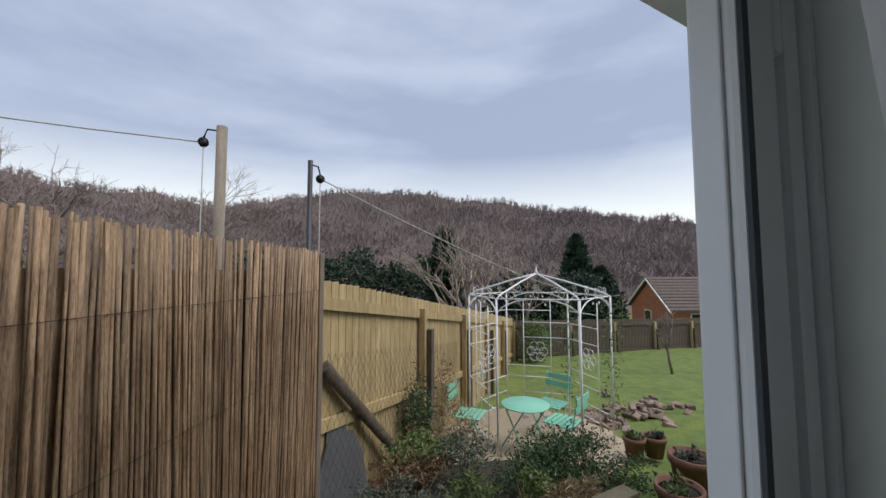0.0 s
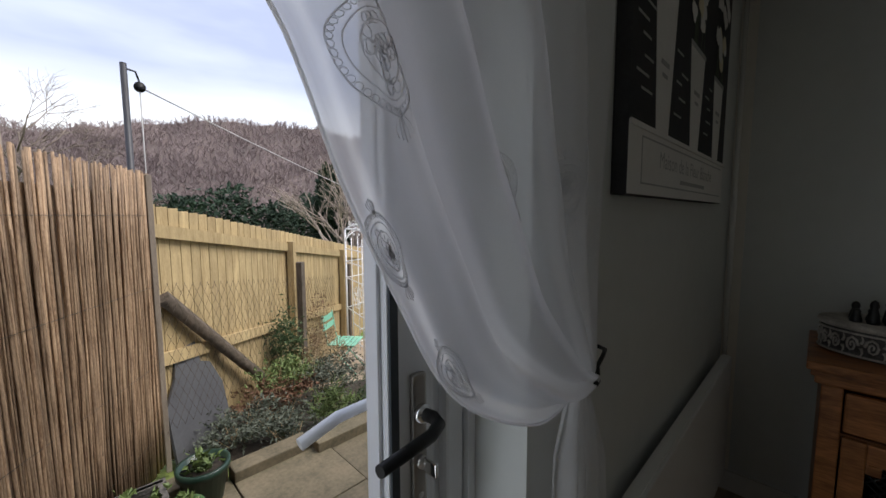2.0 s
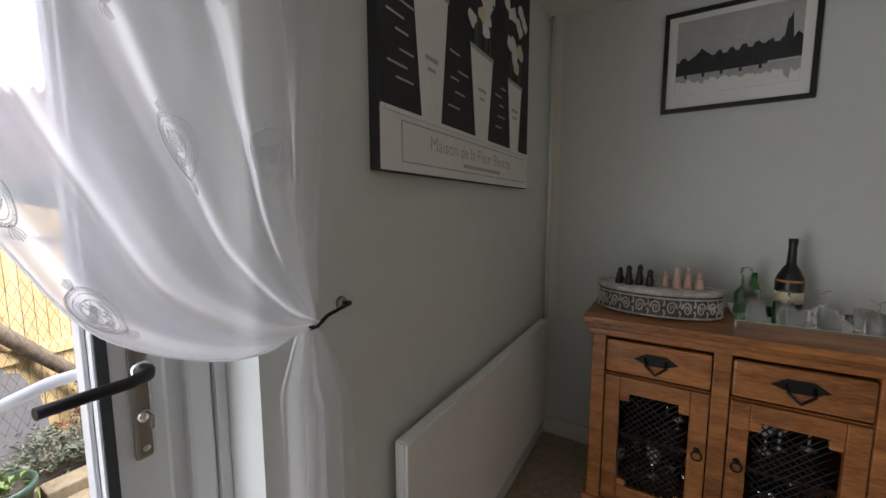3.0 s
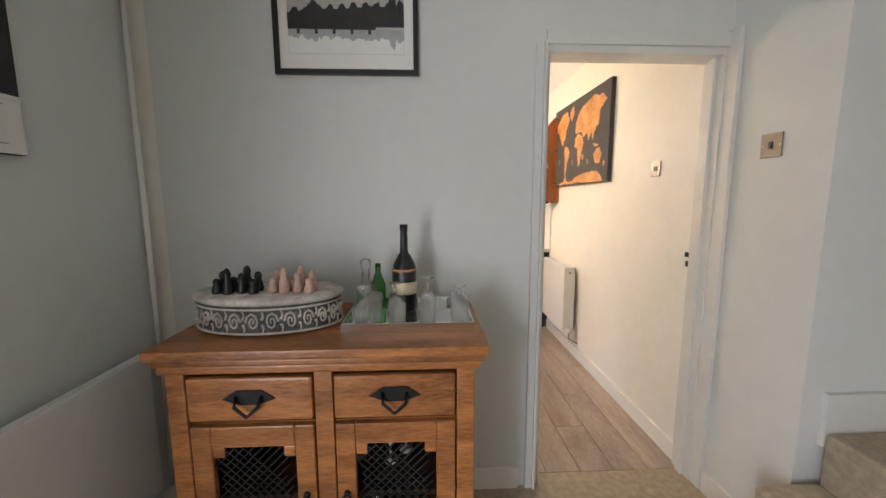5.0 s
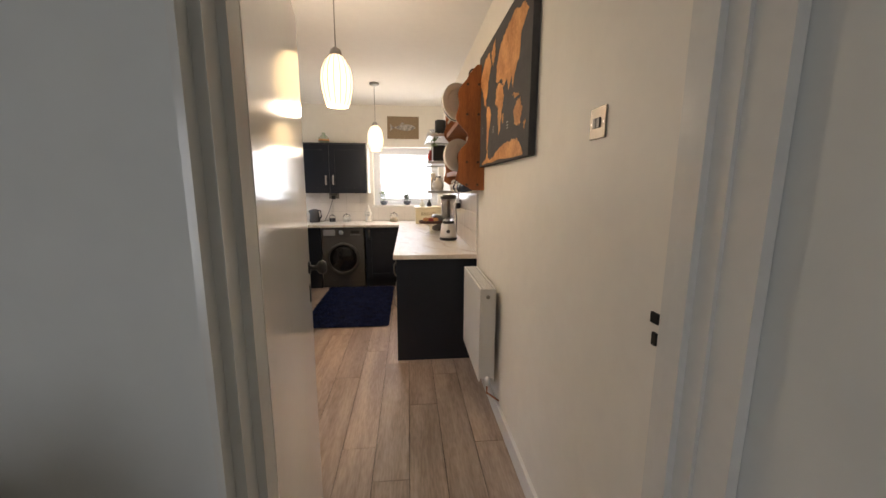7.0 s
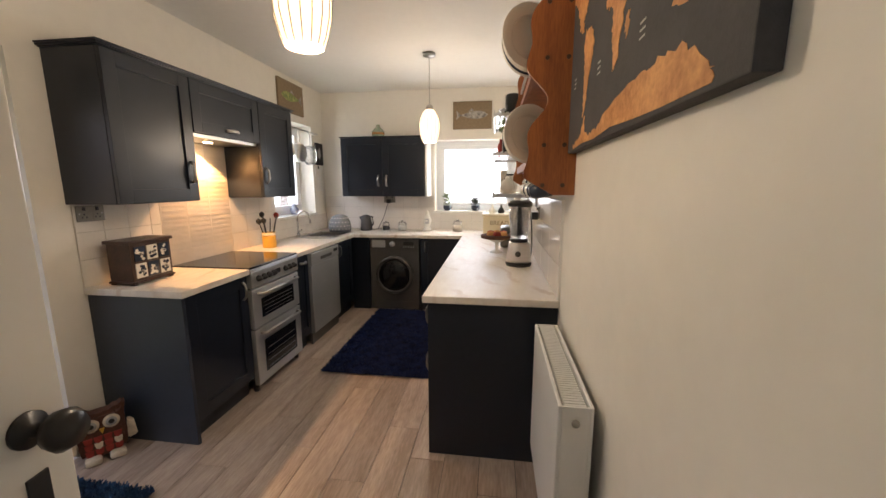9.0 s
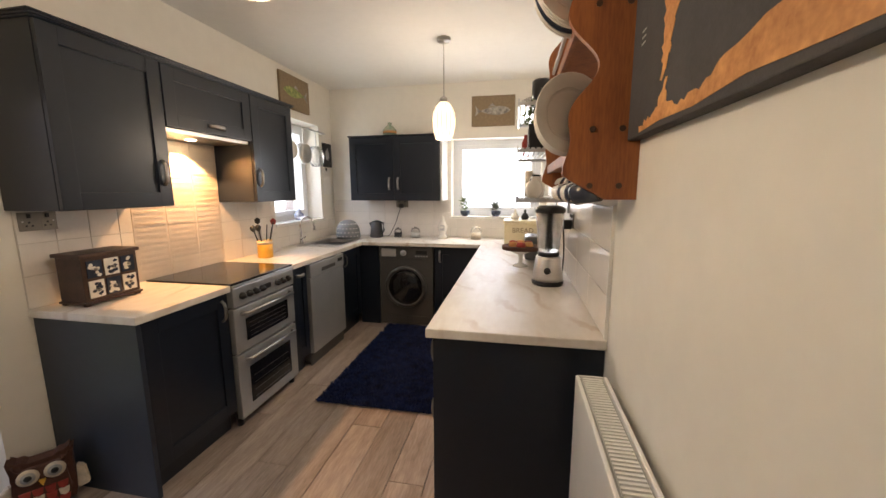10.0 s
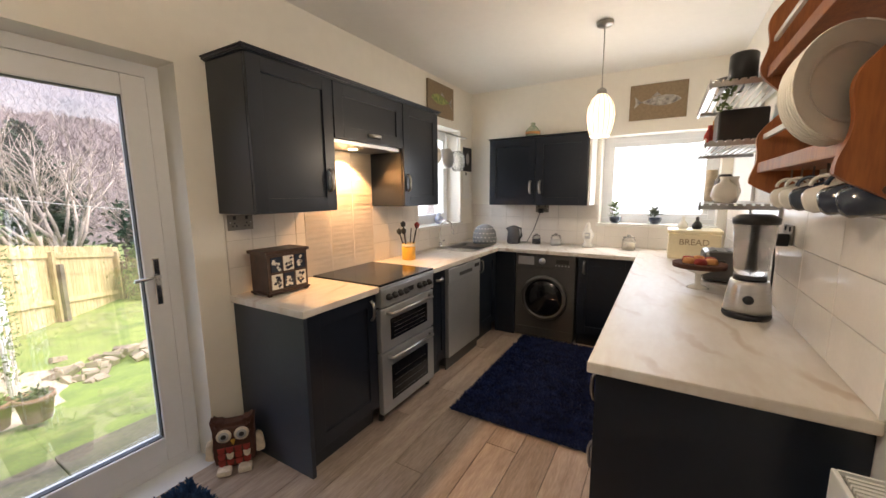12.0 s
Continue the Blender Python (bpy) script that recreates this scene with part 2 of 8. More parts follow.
M_PINKST = mat("pink_soapstone", (0.55, 0.36, 0.29), 0.5, vary=0.15, scale=15)
M_REED = mat("reed_cane", (0.37, 0.255, 0.16), 0.7, scale=5, stretch=(9, 9, 1.2), second=(0.10, 0.055, 0.028), per_object=0.4, bump=0.3)
M_FENCE = mat("larch_board", (0.50, 0.38, 0.20), 0.85, scale=4, stretch=(6, 6, 0.9), second=(0.30, 0.215, 0.105), per_object=0.13, bump=0.3)
M_FENCEOLD = mat("grey_weathered_post", (0.135, 0.105, 0.080), 0.9, scale=6, stretch=(5, 5, 1), second=(0.05, 0.04, 0.03), bump=0.5)
M_POLE = mat("weathered_pole", (0.30, 0.25, 0.20), 0.85, scale=5, stretch=(5, 5, .8), second=(0.19, 0.155, 0.12), bump=0.3)
M_POLED = mat("dark_metal_pole", (0.045, 0.045, 0.05), 0.5, 0.3, vary=0.2)
M_ROPE = mat("pale_rope", (0.42, 0.41, 0.40), 0.8, vary=0.1)
M_WHITEMETAL = mat("white_painted_metal", (0.78, 0.77, 0.78), 0.4, vary=0.05, scale=10)
M_MINT = mat("mint_paint", (0.24, 0.56, 0.42), 0.45, vary=0.06, scale=10)
M_GRAVEL = mat("pea_gravel", (0.50, 0.41, 0.30), 0.9, scale=55, second=(0.25, 0.19, 0.135), bump=1.0, bscale=120)
M_SOIL = mat("garden_soil", (0.055, 0.042, 0.030), 0.95, scale=8, second=(0.020, 0.015, 0.011), bump=1.0, bscale=50)
M_LAWN = mat("lawn", (0.165, 0.21, 0.042), 0.95, scale=4, second=(0.085, 0.115, 0.030), bump=0.9, bscale=90)
M_PATIO = mat("mossy_patio_slab", (0.205, 0.165, 0.105), 0.85, scale=5, second=(0.105, 0.090, 0.055), bump=0.5, bscale=45, per_object=0.1)
M_TERRA = mat("terracotta", (0.24, 0.115, 0.075), 0.8, scale=7, second=(0.145, 0.075, 0.055), bump=0.3)
M_LEAF = mat("dark_green_leaf", (0.045, 0.085, 0.028), 0.6, vary=0.4, scale=3)
M_LEAF2 = mat("fresh_leaf", (0.12, 0.17, 0.05), 0.6, vary=0.35, scale=4)
M_LEAFG = mat("grey_green_leaf", (0.10, 0.115, 0.085), 0.7, vary=0.35, scale=4)
M_LEAFB = mat("dead_leaf", (0.13, 0.065, 0.035), 0.8, vary=0.4, scale=6)
M_STRAW = mat("dry_stem", (0.28, 0.21, 0.12), 0.85, vary=0.25, scale=6)
M_CONIF = mat("conifer", (0.020, 0.042, 0.022), 0.8, vary=0.4, scale=1.2)
M_BARK = mat("bare_bark", (0.17, 0.135, 0.11), 0.9, vary=0.3, scale=4, bump=0.4)
M_BARKL = mat("pale_birch_bark", (0.32, 0.26, 0.22), 0.9, vary=0.3, scale=4, bump=0.4)
M_HILLG = mat("woodland_floor", (0.15, 0.11, 0.095), 0.95, scale=0.05, second=(0.085, 0.068, 0.062))
# Tree tone lightened so that distance haze is painted into the hill woodland.
M_HILLT = mat("hazed_woodland", (0.27, 0.215, 0.205), 0.95, scale=0.05, second=(0.14, 0.105, 0.105))
M_BRICK = mat("orange_brick", (0.36, 0.13, 0.07), 0.85, vary=0.2, scale=3, bump=0.3)
M_ROOF = mat("brown_roof_tile", (0.11, 0.080, 0.070), 0.8, vary=0.2, scale=3, bump=0.3)
M_SLATE = mat("grey_slab", (0.085, 0.085, 0.092), 0.6, vary=0.15, scale=5, bump=0.2)
M_STONEPOT = mat("cast_stone", (0.15, 0.14, 0.125), 0.9, scale=10, second=(0.055, 0.05, 0.045), bump=0.9, bscale=60)
M_GREENPOT = mat("green_plastic_pot", (0.018, 0.045, 0.03), 0.35, vary=0.15, scale=6)
M_GREENPOT2 = mat("bright_green_pot", (0.07, 0.15, 0.05), 0.4, vary=0.15, scale=6)
M_RUBBLE = mat("rubble_brick", (0.23, 0.165, 0.135), 0.9, vary=0.3, scale=5, per_object=0.35, bump=0.5)
M_COPPERPIPE = mat("copper_pipe", (0.6, 0.27, 0.15), 0.25, 1.0, vary=0.05)


def curtain_material():
    m = mat("white_voile", (0.88, 0.88, 0.88), 0.9, vary=0.03, scale=20, bump=0.15, bscale=400)
    n, l = m.node_tree.nodes, m.node_tree.links
    p = n["Principled BSDF"]
    tl, tr = n.new("ShaderNodeBsdfTranslucent"), n.new("ShaderNodeBsdfTransparent")
    tl.inputs[0].default_value = (0.92, 0.92, 0.93, 1)
    a, b = n.new("ShaderNodeMixShader"), n.new("ShaderNodeMixShader")
    a.inputs[0].default_value, b.inputs[0].default_value = 0.72, 0.22
    l.new(p.outputs[0], a.inputs[1])
    l.new(tl.outputs[0], a.inputs[2])
    l.new(a.outputs[0], b.inputs[1])
    l.new(tr.outputs[0], b.inputs[2])
    l.new(b.outputs[0], n["Material Output"].inputs["Surface"])
    return m


M_VOILE = curtain_material()

# ---- building helpers ----


def box(bm, x0, y0, z0, x1, y1, z1, bev=0.0):
    r = bmesh.ops.create_cube(bm, size=1.0)
    vs = r["verts"]
    for v in vs:
        v.co = Vector(((x0 + x1) / 2 + v.co.x * (x1 - x0), (y0 + y1) / 2 + v.co.y * (y1 - y0), (z0 + z1) / 2 + v.co.z * (z1 - z0)))
    if bev:
        es = list({e for v in vs for e in v.link_edges})
        bmesh.ops.bevel(bm, geom=es, offset=bev, segments=2, affect="EDGES", profile=0.6)
    return bm


def bx(*a):
    return box(bmesh.new(), *a)


def lathe(bm, rings, seg=20, at=(0, 0, 0), axis="z", smooth=True):
    """A turned shape: rings of (radius, height)."""
    def place(r, h, k):
        c, s = r * math.cos(2 * math.pi * k / seg), r * math.sin(2 * math.pi * k / seg)
        v = {"z": (c, s, h), "x": (h, c, s), "y": (s, h, c)}[axis]
        return bm.verts.new((v[0] + at[0], v[1] + at[1], v[2] + at[2]))
    rows = [[place(r, h, k) for k in range(seg)] for r, h in rings]
    for a, b in zip(rows, rows[1:]):
        for k in range(seg):
            f = bm.faces.new((a[k], a[(k + 1) % seg], b[(k + 1) % seg], b[k]))
            f.smooth = smooth
    if rings[0][0] > 1e-4:
        bm.faces.new(rows[0][::-1])
    if rings[-1][0] > 1e-4:
        bm.faces.new(rows[-1])
    return bm


def tube(bm, pts, r, seg=8, r1=None):
    """A round bar through points, tapering from r to r1."""
    pts = [Vector(p) for p in pts]
    rows = []
    for i, p in enumerate(pts):
        d = (pts[min(i + 1, len(pts) - 1)] - pts[max(i - 1, 0)]).normalized()
        u = d.cross(Vector((0.31, 0.17, 0.93)))
        u = u.normalized() if u.length > 1e-3 else Vector((1, 0, 0))
        w = d.cross(u)
        rr = r if r1 is None else r + (r1 - r) * i / (len(pts) - 1)
        rows.append([bm.verts.new(p + rr * (u * math.cos(2 * math.pi * k / seg) + w * math.sin(2 * math.pi * k / seg))) for k in range(seg)])
    for a, b in zip(rows, rows[1:]):
        for k in range(seg):
            bm.faces.new((a[k], a[(k + 1) % seg], b[(k + 1) % seg], b[k])).smooth = True
    bm.faces.new(rows[0][::-1])
    bm.faces.new(rows[-1])
    return bm


def prism(bm, outline, a, b, plane="xz"):
    """An outline drawn in a plane and pushed from a to b across it."""
    def put(p, q):
        return {"xz": (p[0], q, p[1]), "yz": (q, p[0], p[1]), "xy": (p[0], p[1], q)}[plane]
    lo = [bm.verts.new(put(p, a)) for p in outline]
    hi = [bm.verts.new(put(p, b)) for p in outline]
    bm.faces.new(lo)
    bm.faces.new(hi[::-1])
    for i in range(len(lo)):
        j = (i + 1) % len(lo)
        bm.faces.new((lo[j], lo[i], hi[i], hi[j]))
    bmesh.ops.recalc_face_normals(bm, faces=bm.faces[:])
    return bm


ORIGIN = {}


def thing(name, at, label, category, group="", kind="", rz=None):
    """An Empty at a thing's base. With rz its parts are drawn round its own base and turned; else in the room's coordinates."""
    ob = new(name)
    ob.empty_display_size = 0.05
    ob.matrix_basis = pose(*at, 0, 0, rz or 0)
    ORIGIN[ob.name] = Vector((0, 0, 0)) if rz is not None else Vector(at)
    return tagged(ob, label, category, group, kind)


def part(name, bm, material, parent=None, label=""):
    me = bpy.data.meshes.new(name)
    if parent is not None:
        o = ORIGIN[parent.name]
        if o.length:
            bmesh.ops.translate(bm, verts=bm.verts[:], vec=-o)
    bm.to_mesh(me)
    bm.free()
    me.materials.append(material)
    ob = new(name, me)
    if parent is not None:
        ob.parent = parent
        ORIGIN[ob.name] = o
    if label:
        ob["label"] = label
    return ob


def solid(name, bm, material, label, category, group="", kind=""):
    return tagged(part(name, bm, material), label, category, group, kind)


def structure(name, bm, material, label="", category=""):
    return tagged(part(name, bm, material), label or name.replace("_", " "), category or name.split("_")[0], "", "structure")


def mesh_piece(bm, material, name="piece"):
    me = bpy.data.meshes.new(name)
    bm.to_mesh(me)
    bm.free()
    me.materials.append(material)
    return me


def piece(name, me, parent, m):
    """One of many alike pieces on shared mesh data; m is in the parent's space."""
    ob = new(name, me)
    ob.parent = parent
    ob.matrix_basis = m
    return ob


def join_boxes(boxes):
    bm = bmesh.new()
    for b in boxes:
        box(bm, *b)
    return bm


def leaves(name, material, pts, size, label, category, parent=None, kind="stuff", long=2.0, seed=1):
    """Many small leaf blades at points, joined."""
    rng = np.random.RandomState(seed)
    n = len(pts)
    pts = np.asarray(pts, float)
    d = rng.normal(size=(n, 3))
    d[:, 2] = np.abs(d[:, 2]) * 0.8
    d /= np.linalg.norm(d, axis=1)[:, None]
    e = np.cross(d, rng.normal(size=(n, 3)))
    e /= np.linalg.norm(e, axis=1)[:, None] + 1e-6
    s = size * rng.uniform(0.6, 1.4, (n, 1))
    nrm = np.cross(d, e) * s * 0.25
    v = np.concatenate([pts, pts + d * s * long * .5 + e * s * .5 + nrm, pts + d * s * long, pts + d * s * long * .5 - e * s * .5 + nrm], 1).reshape(-1, 3)
    me = bpy.data.meshes.new(name)
    idx = np.arange(n * 4).reshape(-1, 4)
    me.from_pydata(v.tolist(), [], idx.tolist())
    me.materials.append(material)
    ob = new(name, me)
    if parent is not None:
        ob.parent = parent
        for i in (0,):
            me.transform(Matrix.Translation(-ORIGIN[parent.name]))
        if label:
            ob["label"] = label
    else:
        tagged(ob, label, category, "", kind)
    return ob


def cloud(c, r, n, seed, clumps=14):
    """Points in an uneven, clumped crown."""
    rng = np.random.RandomState(seed)
    cc = rng.normal(size=(clumps, 3))
    cc /= np.linalg.norm(cc, axis=1)[:, None]
    cc *= rng.uniform(0.35, 0.95, (clumps, 1))
    k = rng.randint(0, clumps, n)
    p = cc[k] + rng.normal(size=(n, 3)) * rng.uniform(0.10, 0.30, (clumps, 1))[k]
    return np.array(c) + p * np.array(r)


# ---- the house: walls, floors, ceilings ----
KX0, KX1, YR, ZC = 3.32, 8.62, -2.55, 2.62
WT = 0.36

# outer wall with the garden doors and the window over the sink
structure("wall_north", join_boxes([
    (-2.2, 0.07, -0.3, -0.45, WT, ZC), (-0.45, 0.07, 2.12, 1.34, WT, ZC), (1.34, 0.07, -0.3, 3.32, WT, ZC)]), M_WALL_D, "pale grey painted wall round the patio doors", "wall")
structure("wall_kitchen_north", join_boxes([
    (3.32, 0.0, -0.3, 4.46, WT, ZC), (4.46, 0.0, 2.09, 5.41, WT, ZC), (5.41, 0.0, -0.3, 7.45, WT, ZC),
    (7.45, 0.0, -0.3, 8.32, WT, 1.13), (7.45, 0.0, 2.16, 8.32, WT, ZC), (8.32, 0.0, -0.3, 9.0, WT, ZC)]), M_WALL, "cream painted kitchen wall", "wall")
structure("wall_east", join_boxes([
    (KX1, YR - 0.3, -0.3, 9.0, -2.47, ZC), (KX1, -2.47, -0.3, 9.0, -1.47, 1.14), (KX1, -2.47, 2.02, 9.0, -1.47, ZC), (KX1, -1.47, -0.3, 9.0, 0.0, ZC)]), M_WALL, "cream painted end wall of the kitchen", "wall")
structure("wall_kitchen_south", bx(3.42, YR - 0.12, -0.3, KX1, YR, ZC), M_WALL, "cream painted kitchen side wall", "wall")
structure("wall_south", bx(2.83, YR - 0.12, -0.3, 3.42, YR, ZC), M_WALL_D, "pale painted wall beside the kitchen doorway", "wall")
structure("wall_between", join_boxes([
    (3.32, -1.69, -0.3, 3.44, -0.0005, ZC), (3.32, YR, 2.13, 3.44, -1.69, ZC)]), M_WALL_D, "pale grey partition wall to the kitchen", "wall")
structure("wall_stair", join_boxes([(-2.2, -3.62, -0.3, 1.80, -3.5, ZC), (1.80, -5.2, -0.3, 1.92, -3.5, ZC), (1.92, -5.2, -0.3, 2.95, -5.08, ZC)]), M_WALL_D, "pale stairwell wall", "wall")
structure("wall_west", bx(-2.32, -3.62, -0.3, -2.2, WT, ZC), M_WALL_D, "pale grey end wall", "wall")
structure("wall_stair_end", bx(2.83, -5.08, -0.3, 2.95, YR - 0.12, ZC), M_WALL_D, "pale stairwell end wall", "wall")
structure("ceiling", bx(-2.32, -5.2, ZC, 9.0, WT, ZC + 0.15), M_CEIL, "white painted ceiling", "ceiling")
structure("floor_carpet", join_boxes([(-2.2, -3.5, -0.12, 3.40, 0.07, 0.0), (1.92, -5.08, -0.12, 2.83, -3.5, 0.0)]), M_CARPET, "beige carpet", "floor")
structure("threshold_kitchen", bx(4.46, 0.0005, -0.12, 5.41, WT + 0.05, -0.002), M_UPVC, "white back door sill", "sill")
structure("threshold", bx(-0.45, 0.07, -0.12, 1.34, WT + 0.05, 0.02), M_UPVC, "white door threshold", "sill")
fk = structure("floor_kitchen", bx(3.40, YR, -0.12, KX1, 0.0, -0.008), M_UNDER, "grey-brown oak laminate floor", "floor")

# doorway casing and skirting
structure("trim_doorway", join_boxes([
    (3.288, -1.702, 0, 3.318, -1.69, 2.14), (3.30, -2.55, 2.13, 3.318, -1.702, 2.19),
    (3.318, -1.72, 0, 3.445, -1.692, 2.13), (3.318, YR + .003, 0, 3.445, YR + 0.03, 2.13), (3.318, YR + .03, 2.10, 3.445, -1.72, 2.13),
    (3.36, -1.735, 0, 3.40, -1.72, 2.10), (3.36, YR + 0.03, 0, 3.40, YR + 0.045, 2.10),
    (3.25, YR + .002, 0, 3.318, YR + 0.022, 2.2)]), M_CASING, "white gloss door casing", "trim")
structure("trim_doorway_side", bx(3.299, -1.689, 0, 3.318, -1.655, 2.129), M_WALL_D, "doorway casing painted to match the grey wall", "trim")
structure("baseboard", join_boxes([
    (3.302, -1.62, 0, 3.319, 0.05, 0.11), (1.36, 0.052, 0, 3.30, 0.069, 0.11), (2.835, YR + .001, 0, 3.24, YR + 0.018, 0.11),
    (3.46, YR + .001, 0, 5.68, YR + 0.018, 0.10), (5.43, -0.018, 0, 5.583, -0.001, 0.10), (3.46, -0.018, 0, 4.44, -0.001, 0.10)]), M_TRIM, "white skirting board", "skirting")

# stairs
def stairs():
    st = thing("staircase", (2.4, -2.2, 0), "beige carpeted stairs with stepped white skirting", "stairs")
    rise, going = 0.2, 0.247
    for k in range(11):
        y = -2.135 - going * k
        z = rise * (k + 1)
        part("step", bx(1.93, y - going, 0, 2.806, y, z, 0.014), M_CARPET, st)
        if y - going < YR - .13:
            part("skirting_step", bx(2.807, y - going, z - .06, 2.829, min(y - .0005, YR - .002), z + .145), M_CASING, st, "white gloss stepped skirting")


stairs()


# ---- windows and glazed doors ----
def window(name, axis, a0, a1, z0, z1, depth, face, label):
    """A white frame with one glazed sash. axis x: set in a wall along x at y=face; axis y: in a wall along y at x=face."""
    w = thing(name, (a0, face, z0) if axis == "x" else (face, a0, z0), label, "window", kind="structure")

    def b(p0, q0, c0, p1, q1, c1):
        return bx(p0, q0, c0, p1, q1, c1) if axis == "x" else bx(q0, p0, c0, q1, p1, c1)
    f = 0.055
    d0, d1 = face + depth, face + depth + 0.07
    fr = bmesh.new()
    for q in ((a0, z0, a1, z0 + f), (a0, z1 - f, a1, z1), (a0, z0 + f, a0 + f, z1 - f), (a1 - f, z0 + f, a1, z1 - f)):
        box(fr, q[0], d0, q[1], q[2], d1, q[3], 0.004) if axis == "x" else box(fr, d0, q[0], q[1], d1, q[2], q[3], 0.004)
    part("window_frame", fr, M_UPVC, w)
    g = f + 0.05
    sa = bmesh.new()
    for q in ((a0 + f, z0 + f, a1 - f, z0 + g), (a0 + f, z1 - g, a1 - f, z1 - f), (a0 + f, z0 + g, a0 + g, z1 - g), (a1 - g, z0 + g, a1 - f, z1 - g)):
        box(sa, q[0], d0 - 0.012, q[1], q[2], d1 - .02, q[3], 0.006) if axis == "x" else box(sa, d0 - .012, q[0], q[1], d1 - .02, q[2], q[3], 0.006)
    part("sash", sa, M_UPVC, w)
    p = part("pane", b(a0 + g, d0 + 0.02, z0 + g, a1 - g, d0 + 0.03, z1 - g), M_PANE, w)
    p.visible_shadow = False
    sill = b(a0 - 0.02, face - 0.025, z0 - 0.022, a1 + 0.02, d0, z0 + 0.004)
    part("window_sill", sill, M_TRIM, w)
    return w


window("window_1", "y", -2.47, -1.47, 1.14, 2.02, 0.18, KX1, "white framed kitchen window above the worktop")
window("window_2", "x", 7.45, 8.32, 1.13, 2.16, 0.18, 0.0, "white framed window above the sink")


def lever_handle(parent, at, way, length=0.115, tall=0.24, finish=None, out=-1):
    """A long-plate lever handle on a door in the x-z plane; way +1/-1 is the side the lever points to."""
    x, y, z = at
    fin = finish or M_CHROME
    h = part("door_handle", bx(x - 0.016, min(y, y + out * 0.012), z - tall * 0.62, x + 0.016, max(y, y + out * 0.012), z + tall * 0.38, 0.005), fin, parent, "chrome long-plate lever handle")
    part("lever", tube(bmesh.new(), [(x, y, z), (x, y + out * 0.035, z), (x + way * 0.02, y + out * 0.052, z), (x + way * length, y + out * 0.055, z - 0.004)], 0.0085, 10), fin, h)
    part("keyhole", lathe(bmesh.new(), [(0.009, 0.0), (0.009, 0.004)], 12, (x, y + out * 0.0125 - (0.004 if out < 0 else 0), z - 0.10), "y"), M_BLACK, h)


def garden_door():
    d = thing("door_1", (4.46, 0.15, 0), "white glazed back door with chrome lever handle, closed", "door", kind="structure")
    y0, y1 = 0.16, 0.23
    fr = join_boxes([(4.46, y0, 0, 4.52, y1, 2.09), (5.35, y0, 0, 5.41, y1, 2.09), (4.52, y0, 2.03, 5.35, y1, 2.09), (4.52, y0, 0, 5.35, y1, 0.05)])
    part("door_frame", fr, M_UPVC, d)
    lf = bmesh.new()
    for q in ((4.525, 0.055, 4.625, 2.025), (5.245, 0.055, 5.345, 2.025), (4.625, 1.93, 5.245, 2.025), (4.625, 0.055, 5.245, 0.19)):
        box(lf, q[0], y0 - 0.012, q[1], q[2], y1 - 0.01, q[3], 0.006)
    part("door_leaf", lf, M_UPVC, d)
    part("gasket", join_boxes([(4.621, y0 + 0.0, 0.186, 4.63, y0 + .03, 1.934), (5.24, y0, 0.186, 5.249, y0 + .03, 1.934), (4.63, y0, 1.925, 5.24, y0 + .03, 1.934), (4.63, y0, .186, 5.24, y0 + .03, .195)]), M_GASKET, d)
    p = part("pane", bx(4.625, y0 + 0.035, 0.19, 5.245, y0 + 0.045, 1.93), M_PANE, d)
    p.visible_shadow = False
    lever_handle(d, (5.295, y0 - 0.012, 1.06), -1)


garden_door()


